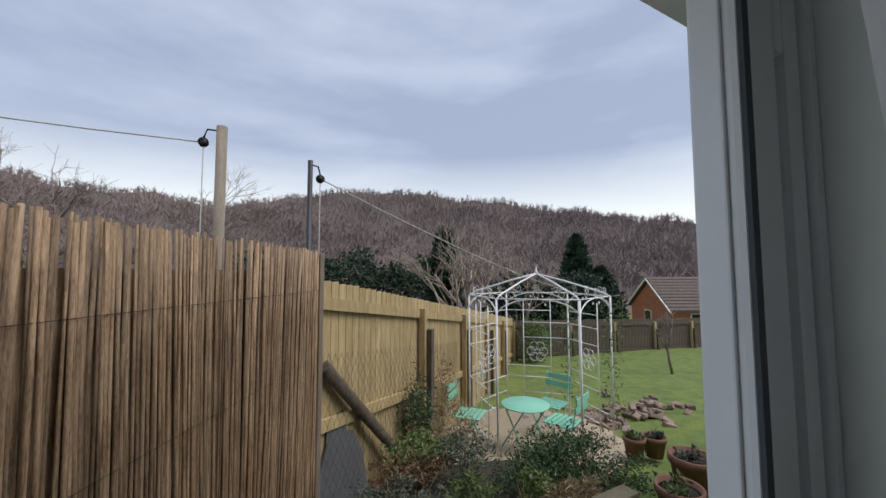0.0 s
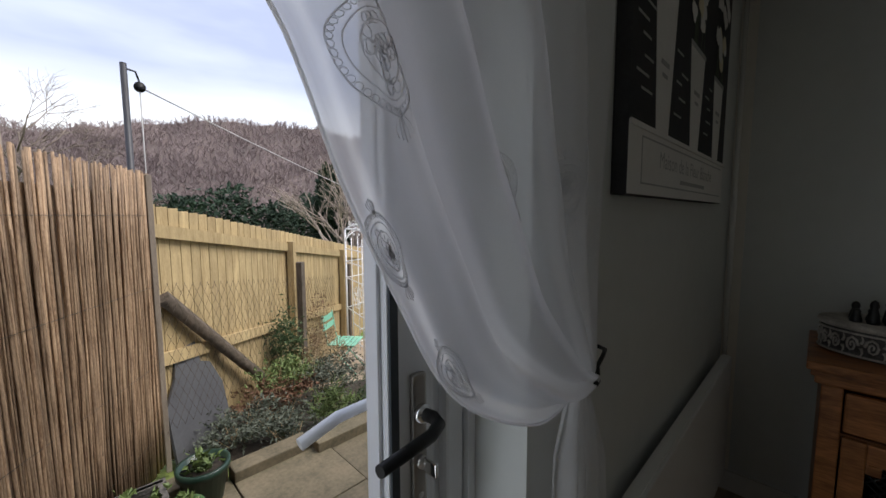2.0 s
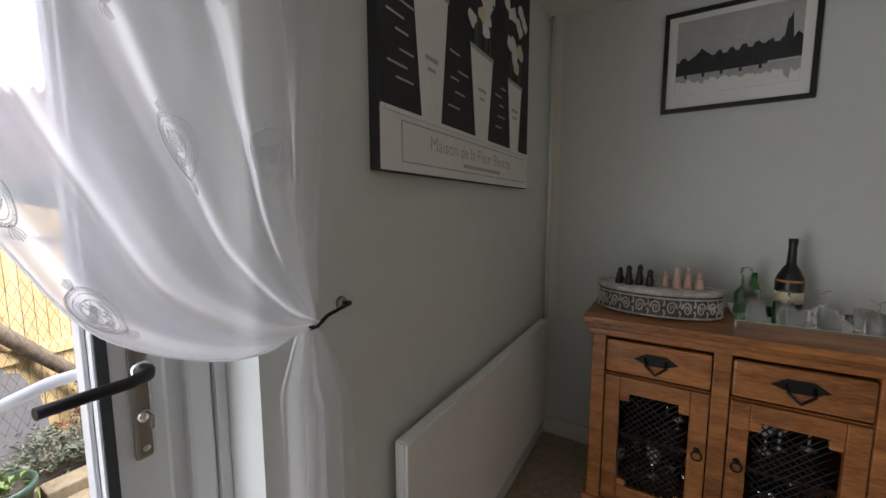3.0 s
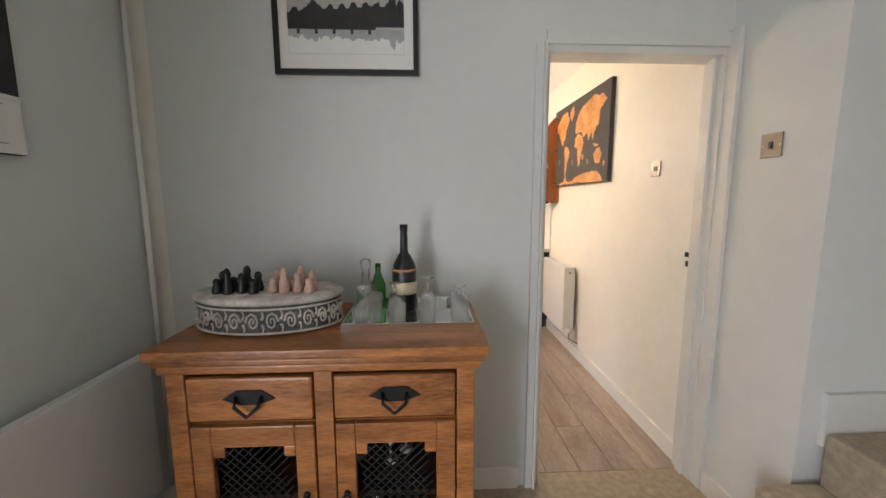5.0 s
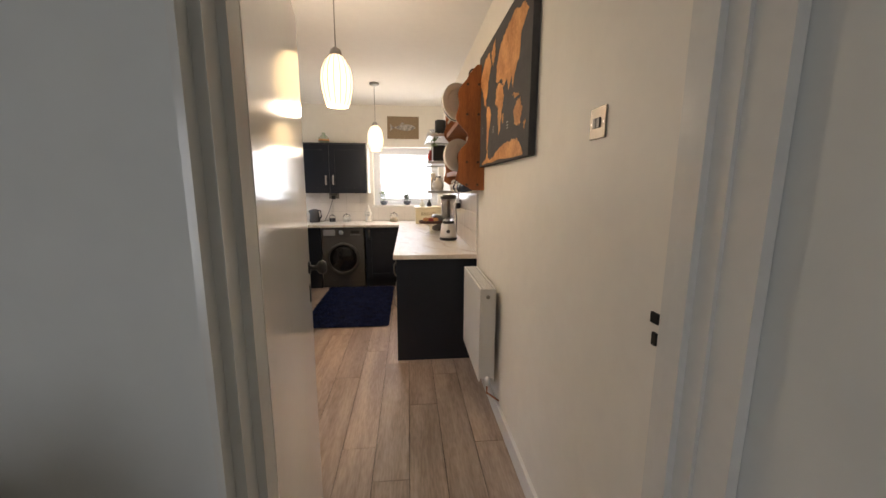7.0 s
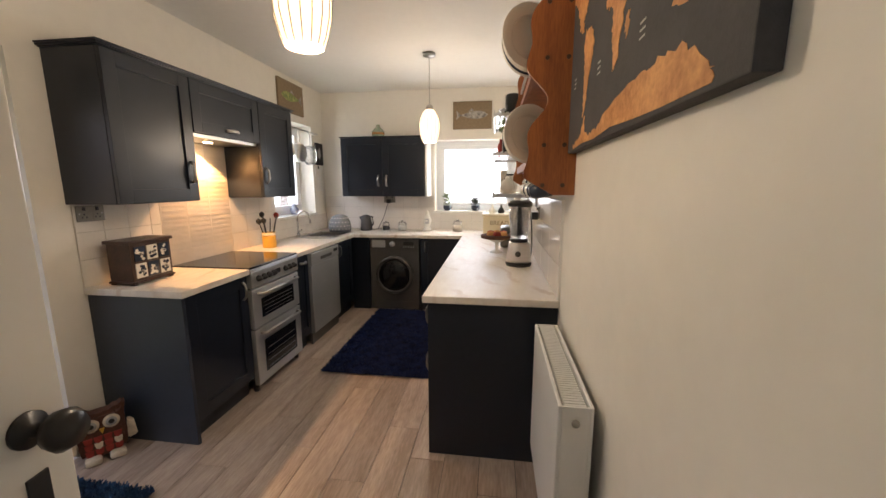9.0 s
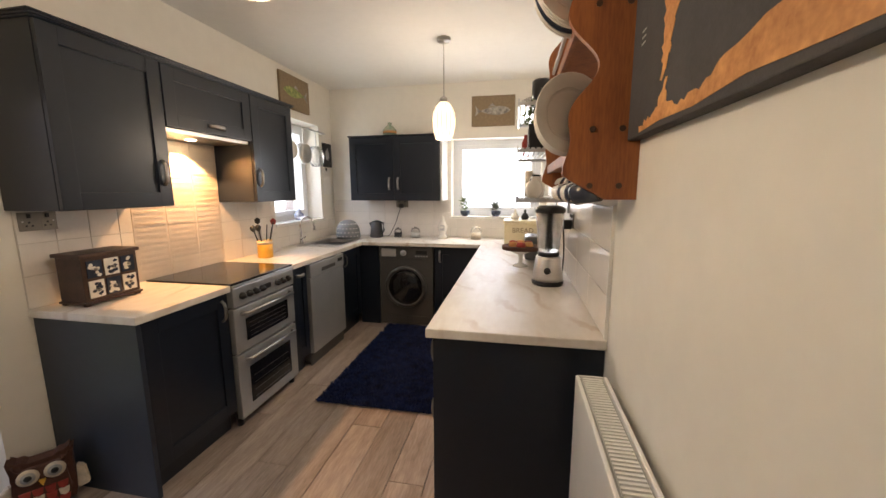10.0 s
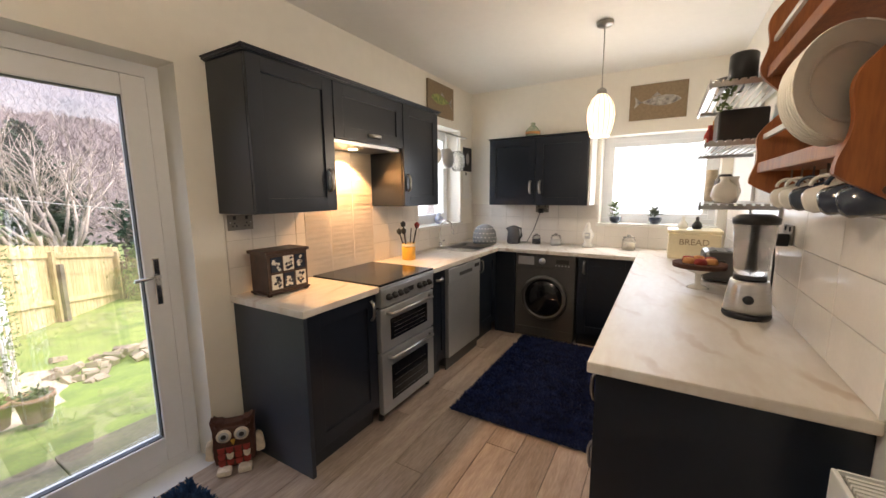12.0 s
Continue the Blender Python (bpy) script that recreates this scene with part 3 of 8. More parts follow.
def patio_leaf():
    d = thing("door_2", (1.09, 0.24, 0), "white patio door leaf beside the open doorway", "door", kind="structure")
    y0, y1 = 0.20, 0.255
    lf = bmesh.new()
    for q in ((1.13, 0.05, 1.235, 2.06), (1.265, 0.05, 1.315, 2.06), (1.235, 1.96, 1.265, 2.06), (1.235, 0.05, 1.265, 0.17)):
        box(lf, q[0], y0, q[1], q[2], y1, q[3], 0.008)
    part("door_leaf", lf, M_UPVC, d)
    part("panel", bx(1.23, y0 + 0.02, 0.16, 1.27, y0 + 0.05, 1.97), M_UPVC, d)
    part("gasket", bx(1.134, y0 - 0.004, 0.06, 1.150, y0 + 0.004, 2.05), M_GASKET, d)
    part("edge_seal", bx(1.122, y0 + 0.015, 0.05, 1.1295, y1 - 0.004, 2.06, 0.003), M_UPVC, d)
    part("door_frame", join_boxes([(1.317, y0 - 0.01, 0.02, 1.338, y1 + 0.02, 2.12), (-0.45, y0 - 0.01, 2.07, 1.317, y1 + 0.02, 2.118)]), M_UPVC, d)
    h = part("door_handle", bx(1.174, y0 - 0.012, 1.035, 1.206, y0 - 0.0005, 1.275, 0.006), M_NICKEL, d, "black and chrome lever handle with a key")
    part("lever", tube(bmesh.new(), [(1.190, y0 - 0.01, 1.206), (1.190, y0 - 0.045, 1.210), (1.182, y0 - 0.066, 1.211), (1.150, y0 - 0.082, 1.212), (1.10, y0 - 0.092, 1.216), (1.043, y0 - 0.100, 1.218)], 0.0115, 12, 0.009), M_IRON, h)
    part("boss", lathe(bmesh.new(), [(0.017, -0.012), (0.017, -0.022), (0.010, -0.028)], 16, (1.190, y0, 1.206), "y"), M_CHROME, h)
    part("key_barrel", lathe(bmesh.new(), [(0.011, -0.012), (0.011, -0.020), (0.0, -0.020)], 14, (1.190, y0, 1.118), "y"), M_STEEL, h)
    part("key", bx(1.187, y0 - 0.052, 1.106, 1.193, y0 - 0.021, 1.130, 0.002), M_CHROME, h)
    part("screw", lathe(bmesh.new(), [(0.006, -0.012), (0.005, -0.0135), (0, -0.0135)], 10, (1.190, y0, 1.055), "y"), M_STEEL, h)
    part("outer_handle", tube(bmesh.new(), [(1.16, y1 + 0.0, 1.185), (1.16, y1 + 0.05, 1.19), (1.10, y1 + 0.055, 1.185), (1.03, y1 + 0.055, 1.165)], 0.011, 10), M_UPVC, d, "white outer lever handle")


patio_leaf()


def room_door():
    d = thing("door_3", (3.45, -1.72, 0), "white gloss panel door standing open, with black knob", "door", kind="structure", rz=9.0)
    part("door_leaf", bx(0.0, 0.0, 0.01, 0.875, 0.038, 2.08, 0.003), M_GLOSSDOOR, d)
    part("knob", lathe(bmesh.new(), [(0.026, 0.0), (0.026, -0.006), (0.010, -0.008), (0.010, -0.03), (0.026, -0.040), (0.030, -0.055), (0.022, -0.068), (0.0, -0.070)], 18, (0.82, -0.0005, 1.125), "y"), M_BLACK, d, "round black door knob")
    part("key_plate", bx(0.805, -0.004, 0.985, 0.835, -0.0005, 1.055, 0.001), M_BLACK, d)
    for z in (0.22, 1.02, 1.78):
        part("hinge", bx(-0.006, 0.002, z, 0.006, 0.03, z + .1), M_IRON, d, "dark butt hinge")


room_door()

# ---- kitchen units ----


def shaker_door(parent, name, axis, a0, a1, z0, z1, face, out):
    """A framed cabinet door. axis x: lies along x on the plane y=face; axis y: along y on the plane x=face; out: the way it faces."""
    bm = bmesh.new()

    def b(p0, c0, p1, c1, t0, t1, bev=0.0):
        lo, hi = sorted((face + out * t0, face + out * t1))
        box(bm, p0, lo, c0, p1, hi, c1, bev) if axis == "x" else box(bm, lo, p0, c0, hi, p1, c1, bev)
    w = min(0.075, (a1 - a0) * 0.3)
    b(a0, z0, a0 + w, z1, 0, 0.02, 0.002)
    b(a1 - w, z0, a1, z1, 0, 0.02, 0.002)
    b(a0 + w, z1 - 0.075, a1 - w, z1, 0, 0.02, 0.002)
    b(a0 + w, z0, a1 - w, z0 + 0.075, 0, 0.02, 0.002)
    b(a0 + w - .005, z0 + 0.07, a1 - w + .005, z1 - 0.07, 0, 0.010)
    return part(name, bm, M_NAVY, parent)


def pull(parent, axis, a, z, face, out, vertical=True, length=0.12):
    bm = bmesh.new()
    n = 9
    pts = []
    for i in range(n):
        u = i / (n - 1) * 2 - 1
        d = 0.024 * (1 - u ** 4) + 0.002
        along, up = (0, u * length / 2) if vertical else (u * length / 2, 0)
        pts.append((a + along, face + out * d, z + up) if axis == "x" else (face + out * d, a + along, z + up))
    tube(bm, pts, 0.007, 8)
    for v in bm.verts:
        if vertical:
            if axis == "x":
                v.co.x = a + (v.co.x - a) * 1.7
            else:
                v.co.y = a + (v.co.y - a) * 1.7
        else:
            v.co.z = z + (v.co.z - z) * 1.7
    return part("handle", bm, M_NICKEL, parent, "satin nickel bow handle")


def kitchen_units():
    c = thing("base_cabinet", (5.59, -0.3, 0), "navy base cabinet with plain end panel", "cabinet", "kitchen base units")
    part("body", bx(5.61, -0.56, 0.12, 6.125, -0.02, 0.868), M_NAVY, c)
    part("end_panel", bx(5.585, -0.585, 0.0, 5.608, -0.005, 0.868, 0.002), M_NAVY_SHEEN, c)
    part("plinth", bx(5.61, -0.52, 0, 6.125, -0.50, 0.12), M_NAVY, c)
    d = shaker_door(c, "door", "x", 5.613, 6.12, 0.13, 0.865, -0.561, -1)
    pull(d, "x", 6.075, 0.77, -0.581, -1)
    c = thing("base_cabinet", (6.76, -0.3, 0), "narrow navy pull-out base cabinet beside the cooker", "cabinet", "kitchen base units")
    part("body", bx(6.765, -0.56, 0.12, 6.96, -0.02, 0.868), M_NAVY, c)
    d = shaker_door(c, "door", "x", 6.768, 6.957, 0.13, 0.865, -0.561, -1)
    pull(d, "x", 6.86, 0.80, -0.581, -1, False, 0.09)
    part("plinth", bx(6.765, -0.52, 0, 6.96, -0.50, 0.12), M_NAVY, c)
    c = thing("base_cabinet", (7.6, -0.3, 0), "navy sink base cabinet", "cabinet", "kitchen base units")
    part("body", bx(7.59, -0.56, 0.12, 8.60, -0.02, 0.868), M_NAVY, c)
    d = shaker_door(c, "door", "x", 7.593, 8.0, 0.13, 0.865, -0.561, -1)
    pull(d, "x", 7.64, 0.77, -0.581, -1)
    part("plinth", bx(7.59, -0.52, 0, 8.05, -0.50, 0.12), M_NAVY, c)
    part("filler", bx(8.05, -0.775, 0.0, 8.08, -0.56, 0.868), M_NAVY, c)
    c = thing("base_cabinet", (8.06, -1.6, 0), "navy corner base cabinet beside the washing machine", "cabinet", "kitchen base units")
    part("body", bx(8.06, -1.88, 0.12, 8.60, -1.39, 0.868), M_NAVY, c)
    d = shaker_door(c, "door", "y", -1.87, -1.40, 0.13, 0.865, 8.058, -1)
    pull(d, "y", -1.45, 0.77, 8.037, -1)
    part("plinth", bx(8.1, -1.88, 0, 8.12, -1.39, 0.12), M_NAVY, c)
    c = thing("base_cabinet", (5.70, -2.2, 0), "navy base run with plain end panel under the long worktop", "cabinet", "kitchen base units")
    part("end_panel", bx(5.705, YR + .001, 0.0, 5.727, -1.895, 0.868, 0.002), M_NAVY, c)
    part("body", bx(5.73, YR + .001, 0.12, 8.60, -1.92, 0.868), M_NAVY, c)
    part("plinth", bx(5.73, -1.98, 0, 8.05, -1.96, 0.12), M_NAVY, c)
    for i in range(5):
        a = 5.733 + i * 0.463
        d = shaker_door(c, "door", "x", a, a + 0.458, 0.13, 0.865, -1.919, 1)
        pull(d, "x", a + 0.06, 0.77, -1.899, 1)
        pull(d, "x", a + 0.06, 0.50, -1.899, 1)
    # worktops
    def slab(name, boxes, label):
        bm = bmesh.new()
        for q in boxes:
            box(bm, *q, 0.006)
        return solid(name, bm, M_WORKTOP, label, "worktop")
    slab("worktop", [(5.57, -0.605, 0.870, 6.127, -0.001, 0.908)], "pale marble-effect worktop beside the cooker")
    slab("worktop", [(6.755, -0.605, 0.870, 7.60, -0.001, 0.908), (7.60, -0.10, 0.870, 8.25, -0.001, 0.908), (7.60, -0.605, 0.870, 8.25, -0.52, 0.908), (8.25, -0.605, .870, 8.615, -.001, .908), (8.005, -1.87, 0.870, 8.615, -0.605, 0.908)], "pale marble-effect worktop round the sink")
    slab("worktop", [(5.675, YR + .001, 0.870, 8.615, -1.87, 0.908)], "long pale marble-effect worktop")
    # wall units
    for a0, a1, z0, label in ((5.555, 6.09, 1.365, "navy shaker wall cabinet with plain end"), (6.78, 7.28, 1.365, "navy shaker wall cabinet by the window")):
        c = thing("wall_cabinet", (a0, 0, z0), label, "cabinet", "kitchen wall units")
        part("body", bx(a0, -0.31, z0, a1, -0.001, 2.13, 0.002), M_NAVY, c)
        d = shaker_door(c, "door", "x", a0 + 0.003, a1 - 0.003, z0 + 0.003, 2.127, -0.311, -1)
        pull(d, "x", a1 - 0.05 if a0 < 6 else a0 + 0.05, z0 + 0.18, -0.331, -1, True, 0.13)
    c = thing("extractor_cabinet", (6.1, 0, 1.78), "navy wall cabinet over the hob with a lit extractor", "cabinet", "kitchen wall units")
    part("body", bx(6.093, -0.31, 1.80, 6.777, -0.001, 2.13, 0.002), M_NAVY, c)
    d = shaker_door(c, "door", "x", 6.096, 6.774, 1.80, 2.127, -0.311, -1)
    pull(d, "x", 6.45, 1.845, -0.331, -1, False, 0.13)
    part("extractor", bx(6.10, -0.30, 1.775, 6.77, -0.01, 1.799, 0.002), M_STEEL, c, "steel extractor underside")
    part("lamp", lathe(bmesh.new(), [(0.03, 1.7735), (0.03, 1.7748)], 16, (6.45, -0.13, 0)), M_BULB, c, "lit round hood lamp")
    co = bmesh.new()
    for k, (o, h) in enumerate(((0.0, 0.006), (0.010, 0.010), (0.016, 0.008))):
        z = 2.1305 + sum((0.006, 0.010, 0.008)[:k])
        box(co, 5.545 - o, -0.335 - o, z, 7.29 + o, -0.001, z + h, 0.003)
    solid("cornice", co, M_NAVY, "navy cornice along the top of the wall cabinets", "cornice")
    c = thing("wall_cabinet", (8.29, -0.9, 1.335), "navy double-door wall cabinet on the end wall", "cabinet", "kitchen wall units")
    part("body", bx(8.30, -1.40, 1.335, 8.618, -0.38, 2.02, 0.002), M_NAVY, c)
    for a, hx in ((-0.383, -0.84), (-0.892, -0.94)):
        d = shaker_door(c, "door", "y", a - 0.505, a, 1.338, 2.017, 8.299, -1)
        pull(d, "y", hx, 1.52, 8.279, -1, True, 0.13)
    part("cornice", bx(8.27, -1.41, 2.0205, 8.618, -0.37, 2.035, 0.003), M_NAVY, c)
    part("side_panel", bx(8.30, -1.425, 1.335, 8.618, -1.405, 2.02), M_WHITE, c, "white cabinet end")


kitchen_units()


def cooker():
    c = thing("cooker", (6.14, -0.3, 0), "silver double-oven electric cooker with black glass hob", "cooker")
    x0, x1 = 6.14, 6.745
    part("body", bx(x0, -0.56, 0.09, x1, -0.012, 0.895, 0.004), M_DGREY, c)
    for fx in (x0 + 0.03, x1 - 0.03):
        for fy in (-0.55, -0.08):
            part("foot", lathe(bmesh.new(), [(0.02, 0), (0.02, 0.09)], 10, (fx, fy, 0)), M_BLACK, c)
    part("hob", bx(x0 - .004, -0.60, 0.896, x1 + .004, -0.012, 0.914, 0.004), M_BLKGLASS, c, "black ceramic glass hob")
    part("hob_rim", bx(x0 - .005, -0.606, 0.888, x1 + .005, -0.5605, 0.900, 0.003), M_STEEL, c)
    panel = part("control_panel", bx(x0, -0.605, 0.765, x1, -0.5605, 0.887, 0.008), M_SILVER, c)
    for i in range(7):
        u = x0 + 0.07 + i * 0.06 + (0.10 if i > 3 else 0)
        part("knob", lathe(bmesh.new(), [(0.022, 0.0), (0.021, -0.016), (0.013, -0.018), (0.012, -0.03), (0, -0.031)], 16, (u, -0.6055, 0.826), "y"), M_BLACK, panel, "black control knob")
    part("display", bx(x0 + 0.272, -0.607, 0.812, x0 + 0.345, -0.6052, 0.845), M_BLACK, panel)
    for z0, z1, wz0, wz1 in ((0.475, 0.755, 0.535, 0.675), (0.055, 0.465, 0.125, 0.365)):
        d = part("oven_door", bx(x0, -0.60, z0, x1, -0.5605, z1, 0.008), M_SILVER, c)
        part("oven_window", bx(x0 + 0.09, -0.604, wz0, x1 - 0.09, -0.6005, wz1, 0.0015), M_BLKGLASS, d, "black glass oven window")
        part("handle", tube(bmesh.new(), [(x0 + 0.06, -0.6, z1 - 0.035), (x0 + 0.07, -0.638, z1 - 0.035), (x1 - 0.07, -0.638, z1 - 0.035), (x1 - 0.06, -0.6, z1 - 0.035)], 0.010, 10), M_STEEL, d)
        for k in range(4):
            part("rack_line", bx(x0 + 0.12, -0.6052, wz0 + 0.02 + k * (wz1 - wz0) / 5, x1 - 0.12, -0.6042, wz0 + 0.023 + k * (wz1 - wz0) / 5), M_DGREY, d)


cooker()


def dishwasher():
    d = thing("dishwasher", (6.98, -0.3, 0), "silver-grey freestanding dishwasher under the worktop", "dishwasher")
    part("body", bx(6.98, -0.56, 0.03, 7.575, -0.02, 0.862), M_DGREY, d)
    part("door", bx(6.982, -0.60, 0.11, 7.573, -0.5605, 0.745, 0.006), M_SILVER, d)
    p = part("control_panel", bx(6.982, -0.605, 0.748, 7.573, -0.5605, 0.86, 0.006), M_SILVER, d)
    part("handle", bx(7.16, -0.6075, 0.775, 7.40, -0.6052, 0.805, 0.001), M_DGREY, p, "recessed grip")
    part("display", bx(7.45, -0.6075, 0.80, 7.54, -0.6052, 0.83, 0.001), M_BLACK, p)
    part("plinth", bx(6.982, -0.57, 0.0, 7.573, -0.5605, 0.105), M_DGREY, d)


dishwasher()


def washing_machine():
    w = thing("washing_machine", (8.05, -1.08, 0), "graphite front-loading washing machine with round glass door", "washing machine")
    x, y0, y1 = 8.045, -1.372, -0.788
    part("body", bx(x, y0, 0.015, 8.60, y1, 0.862, 0.006), M_DGREY, w)
    p = part("control_panel", bx(x - 0.012, y0 + .004, 0.735, x - .0005, y1 - .004, 0.855, 0.004), M_DGREY, w)
    part("drawer", bx(x - 0.020, y1 - 0.19, 0.755, x - 0.0122, y1 - 0.03, 0.84, 0.003), M_SILVER, p)
    part("dial", lathe(bmesh.new(), [(0.032, 0), (0.030, -0.022), (0, -0.023)], 20, (x - 0.0125, -1.06, 0.797), "x"), M_SILVER, p)
    part("display", bx(x - 0.0145, y0 + 0.06, 0.785, x - 0.0122, y0 + 0.18, 0.825), M_BLACK, p)
    for i in range(5):
        part("button", lathe(bmesh.new(), [(0.008, 0), (0.007, -0.005), (0, -0.005)], 10, (x - 0.0125, y0 + 0.06 + i * 0.03, 0.765), "x"), M_SILVER, p)
    d = part("door", lathe(bmesh.new(), [(0.225, 0.0), (0.225, -0.02), (0.214, -0.036), (0.196, -0.038), (0.188, -0.024), (0.188, 0.0)], 40, (x - 0.0006, -1.08, 0.43), "x"), M_DGREY, w, "grey round door ring")
    part("door_glass", lathe(bmesh.new(), [(0.187, -0.002), (0.187, -0.024), (0.14, -0.040), (0.08, -0.048), (0.0, -0.050)], 32, (x - 0.001, -1.08, 0.43), "x"), M_BLKGLASS, d, "dark door glass")
    part("latch", bx(x - 0.048, -1.30, 0.40, x - 0.035, -1.265, 0.47, 0.004), M_DGREY, d)
    part("kick_panel", bx(x - 0.006, y0 + .01, 0.02, x - .0005, y1 - .01, 0.11, 0.002), M_DGREY, w)


washing_machine()


def sink():
    s = thing("sink", (7.92, -0.3, 0.90), "stainless steel inset sink with drainer and mixer tap", "sink")
    bm = join_boxes([(7.60, -0.52, 0.902, 8.25, -0.50, 0.913), (7.60, -0.12, 0.902, 8.25, -0.10, 0.913), (7.60, -0.50, .902, 7.62, -.12, .913), (8.23, -.5, .902, 8.25, -.12, .913), (7.62, -0.50, 0.898, 7.78, -0.12, 0.906)])
    part("rim", bm, M_STEEL, s)
    part("bowl", join_boxes([(7.78, -0.50, 0.75, 8.23, -0.12, 0.755), (7.78, -.50, .755, 7.79, -.12, .906), (8.22, -.5, .755, 8.23, -.12, .906), (7.79, -.5, .755, 8.22, -.49, .906), (7.79, -.13, .755, 8.22, -.12, .906)]), M_STEEL, s)
    for i in range(5):
        part("drainer_rib", bx(7.63, -0.46 + i * 0.075, 0.906, 7.77, -0.44 + i * 0.075, 0.910, 0.001), M_STEEL, s)
    pts = [(7.70, -0.09, 0.913), (7.70, -0.09, 1.10)] + [(7.70 + 0.02 * i / 8, -0.09 - 0.07 * (1 - math.cos(math.pi * i / 8)), 1.10 + 0.09 * math.sin(math.pi * i / 8)) for i in range(1, 9)] + [(7.72, -0.23, 1.06)]
    t = part("tap", tube(bmesh.new(), pts, 0.011, 10), M_CHROME, s, "chrome swan-neck tap")
    part("tap_base", lathe(bmesh.new(), [(0.025, 0.909), (0.025, 0.93), (0.016, 0.96)], 16, (7.70, -0.09, 0)), M_CHROME, t)
    part("tap_lever", tube(bmesh.new(), [(7.70, -0.09, 0.96), (7.66, -0.12, 0.985)], 0.007, 8), M_CHROME, t)
    part("tap_lever", tube(bmesh.new(), [(7.70, -0.09, 0.96), (7.74, -0.12, 0.985)], 0.007, 8), M_CHROME, t)


sink()


def pendant(x, y, low):
    p = thing("pendant_lamp", (x, y, ZC), "lit ribbed glass egg pendant lamp on a chrome cord", "pendant lamp", "kitchen pendants")
    part("ceiling_rose", lathe(bmesh.new(), [(0.055, ZC - 0.001), (0.055, ZC - 0.02), (0.045, ZC - 0.028), (0, ZC - 0.03)], 24, (x, y, 0)), M_NICKEL, p)
    part("cord", tube(bmesh.new(), [(x, y, ZC - 0.03), (x, y, low + 0.335)], 0.0035, 6), M_NICKEL, p)
    part("cap", lathe(bmesh.new(), [(0.008, low + 0.335), (0.03, low + 0.32), (0.038, low + 0.285)], 20, (x, y, 0)), M_NICKEL, p)
    prof = [(0.035, 0.29), (0.062, 0.26), (0.085, 0.21), (0.094, 0.15), (0.090, 0.09), (0.075, 0.03), (0.062, 0.0)]
    sh = part("shade", lathe(bmesh.new(), [(r, low + h) for r, h in prof], 28, (x, y, 0)), M_LAMP, p, "glowing cream glass shade")
    sh.visible_shadow = False
    for k in range(16):
        a = 2 * math.pi * k / 16
        rb = part("rib", tube(bmesh.new(), [(x + (r + .002) * math.cos(a), y + (r + .002) * math.sin(a), low + h) for r, h in prof], 0.0022, 5), M_NICKEL, sh)
        rb.visible_shadow = False


pendant(5.16, -1.58, 1.92)
pendant(7.39, -1.62, 1.855)


def radiator(name, x0, x1, yb, z0, z1, label, grille=True):
    """A panel radiator on a wall; yb is the wall face, the front is at yb + side."""
    side = 1 if yb < -1 else -1
    r = thing(name, ((x0 + x1) / 2, yb, z0), label, "radiator")
    f0, f1 = yb + side * 0.03, yb + side * (0.13 if grille else 0.075)
    lo, hi = min(f0, f1), max(f0, f1)
    part("front_panel", bx(x0, hi - 0.012 if side > 0 else lo, z0, x1, hi if side > 0 else lo + 0.012, z1, 0.005), M_RAD, r)
    part("back_panel", bx(x0, lo if side > 0 else hi - 0.012, z0, x1, lo + 0.012 if side > 0 else hi, z1, 0.004), M_RAD, r)
    for xe in (x0, x1 - 0.006):
        part("end_cover", bx(xe, lo + 0.012, z0 + 0.02, xe + 0.006, hi - 0.012, z1 - 0.001), M_RAD, r)
    if grille:
        part("grille_base", bx(x0 + 0.006, lo + 0.013, z1 - 0.02, x1 - 0.006, hi - 0.013, z1 - 0.012), M_GRILLE, r)
        for k in range(int((x1 - x0) / 0.014) - 1):
            xx = x0 + 0.010 + k * 0.014
            part("grille_bar", bx(xx, lo + 0.020, z1 - 0.012, xx + 0.007, hi - 0.020, z1 - 0.002), M_RAD, r)
        part("air_valve", lathe(bmesh.new(), [(0.012, -0.0), (0.012, -0.006), (0.006, -0.010), (0, -0.01)], 12, (x0, (lo + hi) / 2, z1 - 0.05), "x"), M_NICKEL, r)
    else:
        part("top_seam", bx(x0 + .005, lo + .01, z1 - .002, x1 - .005, hi - .01, z1 + .004, .002), M_RAD, r)
    ym = (lo + hi) / 2
    part("valve", lathe(bmesh.new(), [(0.012, z0 - 0.01), (0.017, z0 + 0.0), (0.017, z0 + 0.03), (0.010, z0 + 0.045), (0, z0 + .045)], 14, (x0 - 0.028, ym, 0)), M_RAD, r, "white valve cap")
    part("pipe", tube(bmesh.new(), [(x0 - 0.028, ym, z0), (x0 - 0.028, ym, z0 - 0.06), (x0 - 0.06, yb + side * 0.01, z0 - 0.10)], 0.006, 8), M_COPPERPIPE, r, "copper pipe")
    part("bracket", bx((x0 + x1) / 2 - .02, min(yb, f0) + .0005, z0 + .1, (x0 + x1) / 2 + .02, max(yb, f0), z1 - .1), M_RAD, r)


radiator("radiator", 4.885, 5.535, YR, 0.24, 0.84, "white double panel radiator with top grille")
radiator("radiator", 1.72, 3.14, 0.07, 0.20, 0.82, "long white single panel radiator", False)
solid("heating_pipe", tube(bmesh.new(), [(3.27, 0.045, 0.12), (3.27, 0.045, ZC - .002)], 0.011, 10), M_TRIM, "white painted pipe in the room corner", "pipe")


